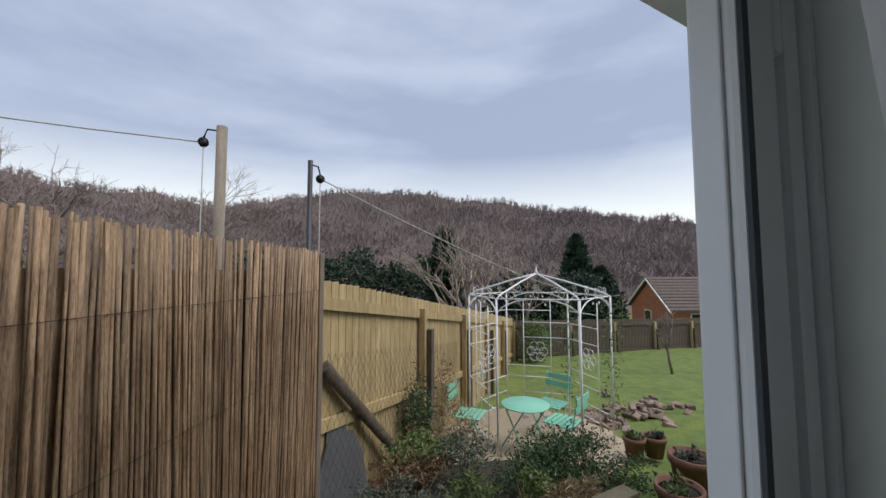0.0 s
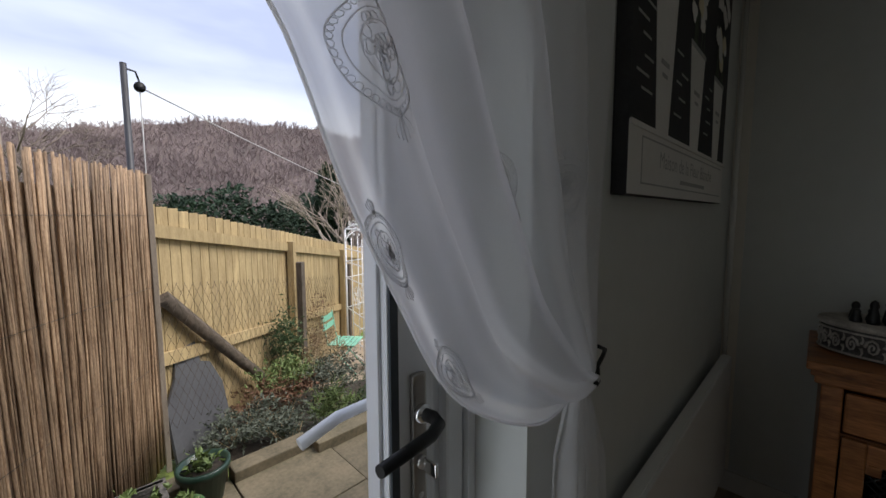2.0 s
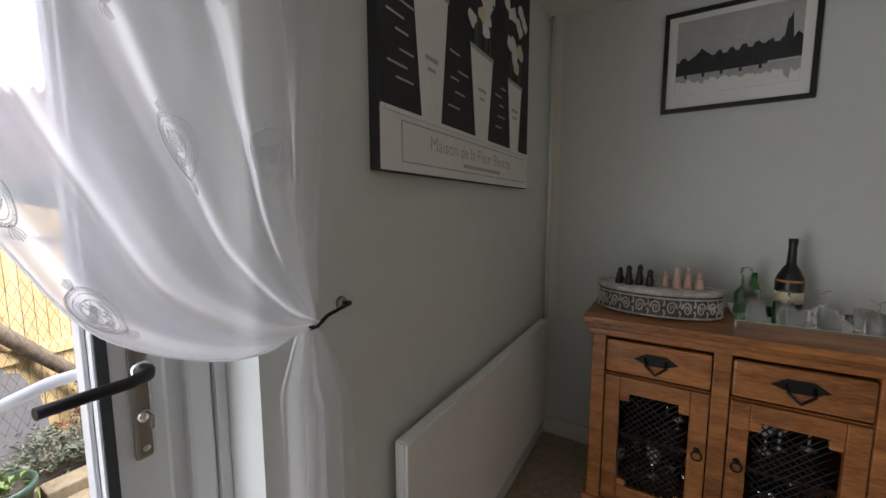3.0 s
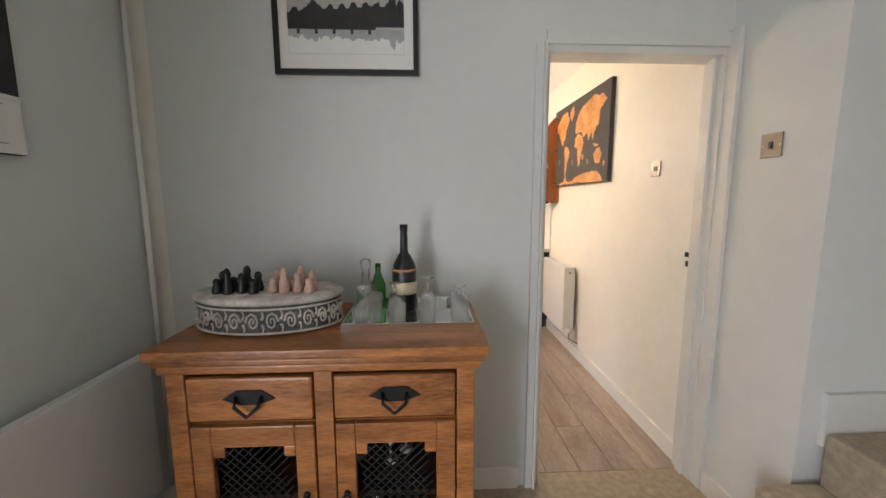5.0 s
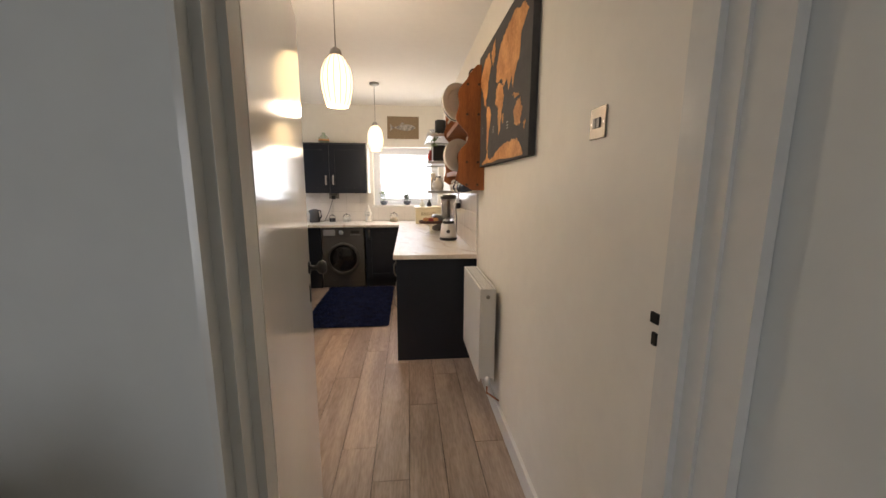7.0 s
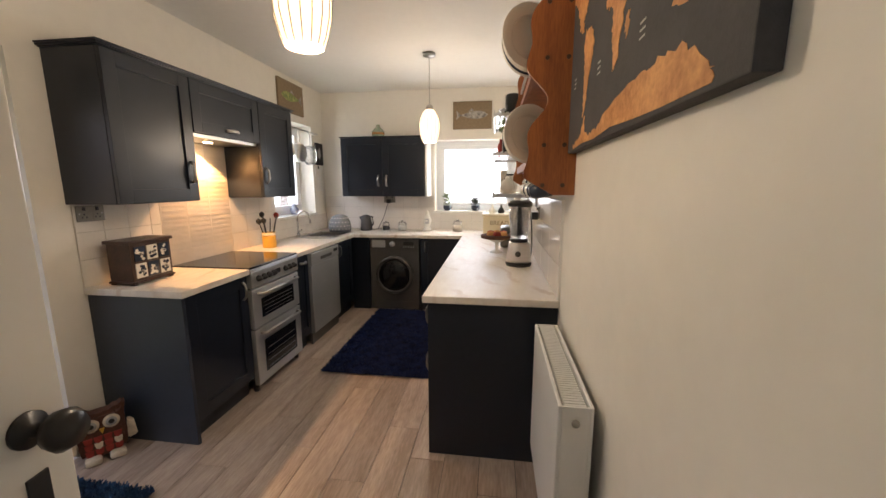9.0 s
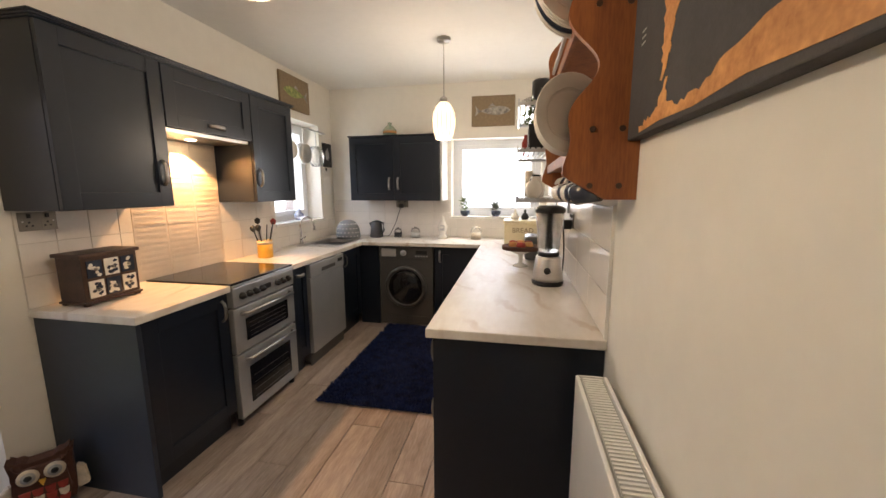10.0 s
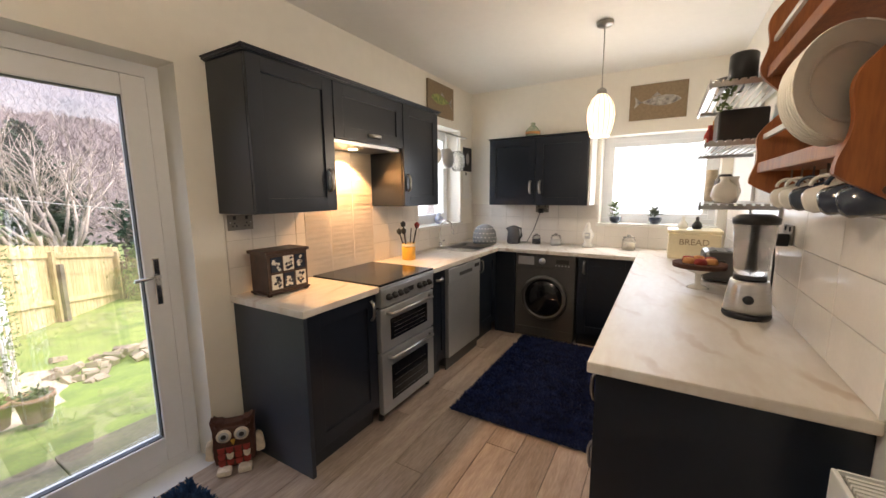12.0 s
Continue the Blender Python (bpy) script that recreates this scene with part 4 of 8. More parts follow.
# ---- pictures ----
def blob(rng, cx, cz, rx, rz, n=18, rough=0.3):
    return [(cx + rx * math.cos(2 * math.pi * k / n) * (1 + rng.uniform(-rough, rough)), cz + rz * math.sin(2 * math.pi * k / n) * (1 + rng.uniform(-rough, rough))) for k in range(n)]


def world_map():
    x0, x1, z0, z1 = 4.37, 5.545, 1.585, 2.335
    m = thing("map_canvas", ((x0 + x1) / 2, YR, z0), "charcoal canvas with a copper world map", "picture")
    part("canvas", bx(x0, YR + .001, z0, x1, YR + 0.035, z1, 0.003), M_CANVAS_D, m)
    rng = random.Random(4)
    w, h = x1 - x0, z1 - z0
    # the wall faces the room, so the west of the map lies at the larger x
    lands = [[(0.06, .80), (0.16, .90), (0.28, .92), (0.33, .80), (0.27, .70), (0.25, .60), (0.21, .56), (0.22, .50), (0.17, .55), (0.13, .66), (0.07, .72)],
             [(0.25, .50), (0.32, .47), (0.35, .39), (0.31, .30), (0.285, .20), (0.26, .13), (0.255, .22), (0.25, .35), (0.235, .43)],
             [(0.33, .88), (0.41, .95), (0.42, .84), (0.37, .78)],
             [(0.46, .56), (0.52, .58), (0.58, .55), (0.62, .46), (0.585, .37), (0.56, .25), (0.53, .20), (0.51, .32), (0.505, .42), (0.45, .45)],
             [(0.45, .62), (0.46, .72), (0.52, .84), (0.60, .88), (0.74, .93), (0.90, .88), (0.95, .82), (0.87, .74), (0.85, .62), (0.79, .53), (0.765, .46), (0.74, .54), (0.70, .48), (0.66, .56), (0.61, .53), (0.57, .60), (0.50, .60)],
             [(0.79, .31), (0.83, .36), (0.88, .36), (0.91, .28), (0.88, .20), (0.81, .22)],
             [(0.77, .42), (0.82, .41), (0.86, .39), (0.80, .385)],
             [(0.14, .02), (0.20, .045), (0.245, .065), (0.29, .14), (0.285, .06), (0.34, .035), (0.44, .055), (0.52, .10), (0.66, .12), (0.76, .13), (0.86, .12), (0.93, .05), (0.93, .02)],
             [(0.60, .34), (0.62, .33), (0.61, .27), (0.595, .29)], [(0.93, .20), (0.955, .22), (0.95, .16)]]
    for poly in lands:
        fine = []
        for (a, b), (c, d) in zip(poly, poly[1:] + poly[:1]):
            steps = 6
            for k in range(steps):
                u = k / steps
                fine.append((x1 - w * (a + (c - a) * u + rng.uniform(-.007, .007)), z0 + h * (b + (d - b) * u + rng.uniform(-.010, .010))))
        fine = [(min(max(px, x0 + .004), x1 - .004), max(pz, z0 + .004)) for px, pz in fine]
        part("land", prism(bmesh.new(), fine, YR + 0.0352, YR + 0.0362, "xz"), M_COPPER, m, "copper printed land")
    for cx, cz in ((0.12, .30), (0.40, .25), (0.68, .22)):
        for k in range(3):
            part("print_mark", bx(x1 - w * cx - .03, YR + .0352, z0 + h * (cz + .02 * k), x1 - w * cx, YR + .0358, z0 + h * (cz + .02 * k) + .004), M_PRINTGREY, m)


world_map()


def fish_picture(axis, a0, a1, z0, z1, face, body):
    f = thing("fish_picture", (a0, face, z0) if axis == "x" else (face, a0, z0), "small brown canvas printed with a " + ("green perch" if axis == "x" else "silver trout"), "picture", "fish pictures")
    sgn = -1
    def lay(poly, t0, t1, m, name):
        part(name, prism(bmesh.new(), poly, face + sgn * t0, face + sgn * t1, "xz" if axis == "x" else "yz"), m, f)
    part("canvas", bx(a0, face - 0.025, z0, a1, face - .001, z1, 0.002) if axis == "x" else bx(face - 0.025, a0, z0, face - .001, a1, z1, 0.002), M_HESSIAN, f)
    c, w, h = (a0 + a1) / 2, (a1 - a0), (z1 - z0)
    n = 14
    top = [(c - w * .40 + w * .72 * k / n, z0 + h * .5 + h * .15 * math.sin(math.pi * (k / n) ** .7)) for k in range(n + 1)]
    bot = [(c - w * .40 + w * .72 * k / n, z0 + h * .5 - h * .14 * math.sin(math.pi * (k / n) ** .8)) for k in range(n, -1, -1)]
    lay(top + bot[1:-1], 0.0252, 0.0262, body, "fish_body")
    e = c + w * .30
    lay([(e, z0 + h * .52), (e + w * .12, z0 + h * .68), (e + w * .09, z0 + h * .5), (e + w * .12, z0 + h * .34), (e, z0 + h * .48)], 0.0252, 0.0261, M_FISHGREY, "tail")
    lay([(c - w * .05, z0 + h * .655), (c + w * .02, z0 + h * .75), (c + w * .12, z0 + h * .62), (c + .0, z0 + h * .65)], 0.0252, 0.0261, M_FISHGREY, "fin")


fish_picture("x", 7.62, 8.12, 2.24, 2.56, 0.0, M_FISHGREEN)
fish_picture("y", -2.17, -1.70, 2.14, 2.46, KX1, M_FISHGREY)


def framed_print():
    x, y0, y1, z0, z1 = 3.32, -1.14, -0.53, 1.99, 2.49
    p = thing("framed_print", (x, -0.83, z0), "black framed monochrome river skyline photograph", "picture")
    fr = join_boxes([(x - .022, y0, z0, x - .001, y0 + .022, z1), (x - .022, y1 - .022, z0, x - .001, y1, z1), (x - .022, y0 + .022, z0, x - .001, y1 - .022, z0 + .022), (x - .022, y0 + .022, z1 - .022, x - .001, y1 - .022, z1)])
    part("frame", fr, M_FRAME, p)
    part("mount", bx(x - .012, y0 + .022, z0 + .022, x - .001, y1 - .022, z1 - .022), M_WHITE, p)
    part("photo", bx(x - .013, y0 + .06, z0 + .085, x - .0121, y1 - .06, z1 - .05), M_PRINTGREY, p)
    rng = random.Random(2)
    bank = z0 + .195
    n = 60
    span = y1 - y0 - .12
    roofs, mirror = [], []
    for k in range(n + 1):
        u = k / n
        h = .055 + .035 * u + (.016 if (k // 3) % 2 else 0) + rng.uniform(-.006, .006)
        h += .05 * math.exp(-((u - .22) / .03) ** 2)
        if .88 <= u <= .93:
            h = .175 if u < .915 else .205
        y = y1 - .06 - span * u
        roofs.append((y, bank + h))
        mirror.append((y, bank - .02 - .35 * h + rng.uniform(-.008, .008)))
    part("far_bank", prism(bmesh.new(), roofs + [(y0 + .06, bank), (y1 - .06, bank)], x - .0131, x - .0138, "yz"), M_PRINTDARK, p, "dark printed skyline with a clock tower")
    part("water", bx(x - .0136, y0 + .061, z0 + .086, x - .0131, y1 - .061, bank - .006), M_WHITE, p, "pale printed river")
    part("reflection", prism(bmesh.new(), mirror + [(y0 + .062, bank - .008), (y1 - .062, bank - .008)], x - .0137, x - .0141, "yz"), M_PRINTGREY, p)
    part("bridge", bx(x - .0146, y0 + .18, bank - .012, x - .0142, y1 - .061, bank + .012), M_PRINTDARK, p)
    for k in range(5):
        part("bridge_pier", bx(x - .0146, y0 + .20 + k * .075, bank - .03, x - .0142, y0 + .212 + k * .075, bank - .0125), M_PRINTDARK, p)
    part("glazing", bx(x - .0165, y0 + .022, z0 + .022, x - .0155, y1 - .022, z1 - .022), M_PANE, p).visible_shadow = False


framed_print()


def flower_canvas():
    x0, x1, z0, z1, y = 1.672, 2.805, 1.59, 2.50, 0.069
    c = thing("flower_canvas", (x0, y, z0), "large dark canvas of white flower buckets on a pale crate", "picture")
    part("canvas", bx(x0, y - .035, z0, x1, y, z1, 0.003), M_PRINTDARK, c)
    f = y - .0352
    part("crate", bx(x0 + .002, f - .001, z0 + .002, x1 - .002, f, z0 + .165), M_WHITE, c, "pale painted crate front")
    part("crate_lip", bx(x0 + .002, f - .006, z0 + .155, x1 - .002, f - .0012, z0 + .168, .001), M_WHITE, c)
    for q in ((x0 + .09, z0 + .028, x1 - .05, z0 + .032), (x0 + .09, z0 + .138, x1 - .05, z0 + .142), (x0 + .09, z0 + .032, x0 + .094, z0 + .138)):
        part("crate_line", bx(q[0], f - .0018, q[1], q[2], f - .0011, q[3]), M_PRINTGREY, c)
    rng = random.Random(8)
    for cx, half0, half1, top in ((1.916, .054, .098, .56), (2.270, .054, .098, .49), (2.618, .050, .086, .47)):
        part("bucket", prism(bmesh.new(), [(cx - half0, z0 + .17), (cx + half0, z0 + .17), (cx + half1, z0 + top), (cx - half1, z0 + top)], f - .001, f, "xz"), M_WHITE, c)
        part("bucket_rim", bx(cx - half1 - .004, f - .0022, z0 + top - .014, cx + half1 + .004, f - .0012, z0 + top), M_PRINTGREY, c)
        part("bucket_mark", bx(cx - .035, f - .0022, z0 + .34, cx + .035, f - .0012, z0 + .352), M_PRINTGREY, c)
        part("bucket_mark", bx(cx - .022, f - .0022, z0 + .31, cx + .022, f - .0012, z0 + .32), M_PRINTGREY, c)
        for j in range(7):
            sx = cx + rng.uniform(-.07, .07)
            part("stalk", prism(bmesh.new(), [(sx - .004, z0 + top), (sx + .004, z0 + top), (sx + .012, z0 + top + .11), (sx + .004, z0 + top + .11)], f - .001, f - .0002, "xz"), M_LEAFG, c)
        for j in range(16):
            bxx, bz = cx + rng.uniform(-.12, .12), z0 + top + rng.uniform(.03, .32)
            part("petal", prism(bmesh.new(), blob(rng, min(bxx, x1 - .05), min(bz, z1 - .05), .034, .03, 11), f - .0024 - .0002 * j, f - .0012 - .0002 * j, "xz"), M_CREAMTIN if j % 4 == 0 else M_WHITE, c)
    for k in range(16):
        cx = (1.76, 2.09, 2.44)[k % 3] + rng.uniform(-.04, .04)
        zz = z0 + .24 + .042 * (k // 3) + rng.uniform(-.008, .008)
        part("chalk_line", bx(cx - rng.uniform(.02, .05), f - .0009, zz, cx + rng.uniform(.02, .05), f - .0002, zz + .006), M_PRINTGREY, c, "chalk scribble")
    cu = bpy.data.curves.new("writing", "FONT")
    cu.body, cu.size, cu.align_x = "Maison de la Fleur Blanche", 0.062, "CENTER"
    tmp = new("writing", cu)
    deps = bpy.context.evaluated_depsgraph_get()
    me = bpy.data.meshes.new_from_object(tmp.evaluated_get(deps))
    bpy.data.objects.remove(tmp)
    me.transform(Matrix.Translation(Vector(((x0 + x1) / 2, f - .0016, z0 + .078)) - ORIGIN[c.name]) @ pose(0, 0, 0, 90, 0, 0))
    me.materials.append(M_PRINTGREY)
    ob = new("writing", me)
    ob.parent = c
    part("writing_line", bx(x0 + .45, f - .0018, z0 + .045, x1 - .35, f - .0012, z0 + .057), M_PRINTGREY, c)


flower_canvas()

# ---- garden ----
FX, FY, FDX, FDY = 1.05, 2.75, 0.745, 0.667


def ground_z(x, y):
    """The garden falls away from the terrace."""
    d = 0.55 * (x - 1.0) + 0.85 * y
    if d < 2.0:
        return -0.12
    z = -0.12 - 0.20 * (d - 2.0) if d < 5.0 else -0.72 - 0.035 * (d - 5.0) - 0.075 * max(0, d - 14.0)
    return max(z, -5.9)


def garden_ground():
    xs = sorted(set([-400, -150, -60, -25, -12] + [round(-6 + .3 * i, 2) for i in range(80)] + [20, 30, 60, 150, 400]))
    ys = sorted(set([WT] + [round(.5 + .3 * i, 2) for i in range(50)] + [17, 25, 50, 100, 200, 420]))
    bm = bmesh.new()
    rng = random.Random(3)
    grid = [[bm.verts.new((x, y, ground_z(x, y) + (rng.uniform(-.02, .02) if 2.6 < y < 15 else 0))) for x in xs] for y in ys]
    for a, b in zip(grid, grid[1:]):
        for i in range(len(xs) - 1):
            bm.faces.new((a[i], a[i + 1], b[i + 1], b[i])).smooth = True
    structure("ground", bm, M_LAWN, "mossy green lawn sloping away", "ground")


garden_ground()


def sheet(name, outline, lift, material, label, cat):
    """A thin patch of other ground, following the slope."""
    bm = bmesh.new()
    cx, cy = sum(p[0] for p in outline) / len(outline), sum(p[1] for p in outline) / len(outline)
    rings = []
    for s in (1.0, 0.8, 0.6, 0.4, 0.2):
        rings.append([bm.verts.new((cx + (x - cx) * s, cy + (y - cy) * s, ground_z(cx + (x - cx) * s, cy + (y - cy) * s) + (lift if s < 1 else -.05))) for x, y in outline])
    n = len(outline)
    for a, b in zip(rings, rings[1:]):
        for i in range(n):
            bm.faces.new((a[i], a[(i + 1) % n], b[(i + 1) % n], b[i]))
    bm.faces.new(rings[-1])
    return structure(name, bm, material, label, cat)


def ring(cx, cy, rx, ry, n=40, seed=1):
    rng = random.Random(seed)
    return [(cx + rx * math.cos(2 * math.pi * k / n) * rng.uniform(.94, 1.06), cy + ry * math.sin(2 * math.pi * k / n) * rng.uniform(.94, 1.06)) for k in range(n)]


sheet("gravel_bed", ring(4.25, 4.3, 1.75, 1.55, seed=5), 0.05, M_GRAVEL, "pale pea gravel round the arbour", "gravel")
sheet("flower_bed", ring(2.75, 3.1, 1.75, 0.85, seed=6), 0.06, M_SOIL, "dark soil flower bed", "soil")


def paving():
    p = thing("patio", (0.5, 1.2, -0.12), "mossy brown concrete patio slabs beside the house", "patio", kind="structure")
    me = mesh_piece(box(bmesh.new(), 0, 0, 0, 0.592, 0.592, 0.05, 0.006), M_PATIO, "slab")
    for i in range(-4, 12):
        for j in range(3 if i < 4 else 1):
            x, y = 0.2 + i * 0.6, 0.42 + j * 0.6
            piece("slab", me, p, Matrix.Translation(Vector((x - 0.5, y - 1.2, -0.025 + 0.004 * ((i * 7 + j * 3) % 3)))))
    for i in range(5):
        x = 0.9 + i * 0.5
        part("edging", bx(x, 2.24 - .09 * i, -0.16, x + 0.49, 2.38 - .09 * i, -0.02 , 0.01), M_PATIO, p, "mossy concrete edging")


paving()


def reed_screen():
    s = thing("reed_screen", (0.4, 1.5, -0.1), "brown split-reed screen standing along the boundary", "screen")
    a, b = Vector((-0.30, 0.46, 0)), Vector((1.13, 2.67, 0))
    rng = random.Random(11)
    metas = []
    for k in range(6):
        bm = bmesh.new()
        w = 0.0075 + 0.0015 * k
        pts = [(rng.uniform(-.004, .004), rng.uniform(-.004, .004), z) for z in (0, .45, .95, 1.45, 1.9)]
        tube(bm, pts, w / 2 * 1.2, 5, w / 2)
        metas.append(mesh_piece(bm, M_REED, "reed"))
    n = 285
    for i in range(n):
        u = i / (n - 1)
        q = a + (b - a) * u - Vector((0.4, 1.5, -0.1))
        q += Vector((rng.uniform(-.006, .006), rng.uniform(-.006, .006), -0.085))
        lean = 2.2 * math.sin(u * 9) + rng.uniform(-.8, .8)
        m = Matrix.Translation(q) @ Matrix.Rotation(radians(57), 4, "Z") @ Matrix.Rotation(radians(lean), 4, "Y") @ Matrix.Diagonal((1, 1, rng.uniform(.99, 1.006), 1))
        piece("reed", metas[rng.randrange(6)], s, m)
    off = Vector((0.008, -0.006, 0))
    for z in (0.15, 0.6, 1.1, 1.55):
        part("wire", tube(bmesh.new(), [a + off + Vector((0, 0, z)), b + off + Vector((0, 0, z))], 0.0012, 4), M_IRON, s)
    part("backing", prism(bmesh.new(), [(a.x - .012, a.y + .012), (b.x - .012, b.y + .012), (b.x - .02, b.y + .02), (a.x - .02, a.y + .02)], -.1, 1.68, "xy"), M_REED, s)
    part("end_post", bx(1.135, 2.665, -0.15, 1.165, 2.695, 1.80, .004), M_POLE, s, "slim timber end post")


reed_screen()


def fence(name, x0, y0, dx, dy, length, top0, slope, height, board, material, label, rails=True, posts=True, deep=1.85):
    f = thing(name, (x0, y0, ground_z(x0, y0)), label, "fence", "garden fences")
    o = ORIGIN[f.name]
    ang = math.atan2(dy, dx)
    me = mesh_piece(box(bmesh.new(), 0, -.009, 0, board - .006, .009, height, .003), material, "board")
    n = int(length / board)
    rng = random.Random(9)
    for i in range(n):
        s = i * board
        z = top0 - slope * s - height
        piece("board", me, f, Matrix.Translation(Vector((x0 + dx * s, y0 + dy * s, z + rng.uniform(-.004, .004))) - o) @ Matrix.Rotation(ang, 4, "Z"))
    nx, ny = dy, -dx
    if rails:
        for dz in (0.17, 1.05):
            bm = bmesh.new()
            for s0 in (0,):
                p0 = Vector((x0 + nx * .03, y0 + ny * .03, top0 - dz - .25 * 0))
                p1 = p0 + Vector((dx * length, dy * length, -slope * length))
                vs = [bm.verts.new(p + Vector((nx * a, ny * a, c))) for p in (p0, p1) for a, c in ((-.018, -.045), (.018, -.045), (.018, .045), (-.018, .045))]
                for q in ((0, 1, 5, 4), (1, 2, 6, 5), (2, 3, 7, 6), (3, 0, 4, 7), (3, 2, 1, 0), (4, 5, 6, 7)):
                    bm.faces.new([vs[k] for k in q])
            part("rail", bm, material, f)
    if posts:
        s = 2.02
        while s < length:
            px, py = x0 + dx * s + nx * .07, y0 + dy * s + ny * .07
            zt = top0 - slope * s
            bm = box(bmesh.new(), -.04, -.04, 0, .04, .04, height - .10 + .2, .006)
            bmesh.ops.transform(bm, matrix=Matrix.Translation((px, py, zt - height - .2)) @ Matrix.Rotation(ang, 4, "Z"), verts=bm.verts[:])
            part("post", bm, M_FENCE, f)
            bm = box(bmesh.new(), -.05, -.045, 0, .05, .045, height - .35 + .2, .008)
            bmesh.ops.transform(bm, matrix=Matrix.Translation((px + dx * .06 + nx * .06, py + dy * .06 + ny * .06, zt - height - .2)) @ Matrix.Rotation(ang, 4, "Z"), verts=bm.verts[:])
            part("old_post", bm, M_FENCEOLD, f, "grey weathered old post")
            s += 1.8
    return f


fence("garden_fence", FX, FY, FDX, FDY, 9.4, 1.64, 0.145, 1.80, 0.10, M_FENCE, "pale yellow close-board timber fence stepping down the slope")
fence("garden_fence", 8.2, 9.1, 0.985, -0.17, 9.5, 0.20, 0.03, 1.75, 0.14, M_FENCEOLD, "weathered timber panel fence at the foot of the garden")


def chain_link():
    w = thing("wire_mesh", (2.2, 3.7, -0.1), "rusty chain-link wire hanging in front of the fence", "wire mesh")
    bm = bmesh.new()
    L, n = 3.2, 42
    for i in range(-8, n):
        for sg in (1, -1):
            pts = []
            for k in range(0, 10):
                s = (i + sg * k * 0.9) * L / n + (0 if sg > 0 else .62)
                if 0 <= s <= L:
                    z = 1.12 - .145 * s - k * 0.11
                    pts.append((FX + FDX * s + FDY * .15, FY + FDY * s - FDX * .15, z))
            if len(pts) > 1:
                tube(bm, pts, 0.0012, 3)
    part("mesh", bm, M_FENCEOLD, w)


chain_link()


def brace_and_slab():
    b = bmesh.new()
    tube(b, [(1.20, 2.80, 1.00), (2.00, 3.44, 0.0), (2.08, 3.50, -.45)], 0.052, 4)
    solid("fence_brace", b, M_FENCEOLD, "lichened slanting timber brace against the fence", "timber")
    bm = prism(bmesh.new(), [(0, 0), (.62, 0), (.60, .42), (.50, .62), (.40, .66), (.38, .82), (.16, .80), (.12, .62), (0, .45)], -.012, .012, "xz")
    bmesh.ops.transform(bm, matrix=Matrix.Scale(.85, 4, (1, 0, 0)) @ Matrix.Translation((1.42, 2.72, -.22)) @ Matrix.Rotation(radians(35), 4, "Z") @ Matrix.Rotation(radians(-10), 4, "X"), verts=bm.verts[:])
    solid("slate_slab", bm, M_SLATE, "dark grey broken slate leaning on the fence", "slab")


brace_and_slab()


def line_pole(x, y, top, r, material, label, far):
    p = thing("washing_line_pole", (x, y, ground_z(x, y)), label, "pole", "washing line poles")
    part("pole", tube(bmesh.new(), [(x, y, -.4), (x, y, top)], r, 14, r * .95), material, p)
    side = Vector((far[0] - x, far[1] - y, 0)).normalized()
    k = Vector((x, y, top - .05)) + side * (r + .02)
    part("hook", tube(bmesh.new(), [(x, y, top - .03), k + side * .03 + Vector((0, 0, .02)), k + side * .05 - Vector((0, 0, .04))], 0.006, 6), M_IRON, p)
    part("pulley", lathe(bmesh.new(), [(0, -.012), (.032, -.010), (.026, 0), (.032, .010), (0, .012)], 16, tuple(k + side * .05 - Vector((0, 0, .07))), "y"), M_IRON, p, "black iron pulley")
    a = k + side * .05 - Vector((0, 0, .07))
    part("rope", tube(bmesh.new(), [a, a + Vector((0.0, 0, -.9)), Vector((x + side.x * .05, y + side.y * .05, .6))], 0.004, 5), M_ROPE, p)
    pts = [a + (Vector(far) - a) * (i / 16) - Vector((0, 0, .35 * 4 * (i / 16) * (1 - i / 16))) for i in range(17)]
    part("washing_line", tube(bmesh.new(), pts, 0.005, 5), M_IRON if r > .04 else M_ROPE, p)


line_pole(0.52, 2.90, 2.66, 0.036, M_POLE, "pale round timber pole with a pulley", (-9.0, 4.0, 3.9))
line_pole(1.09, 2.86, 2.50, 0.019, M_POLED, "dark slim metal pole with a pulley", (12.5, 8.5, 0.9))


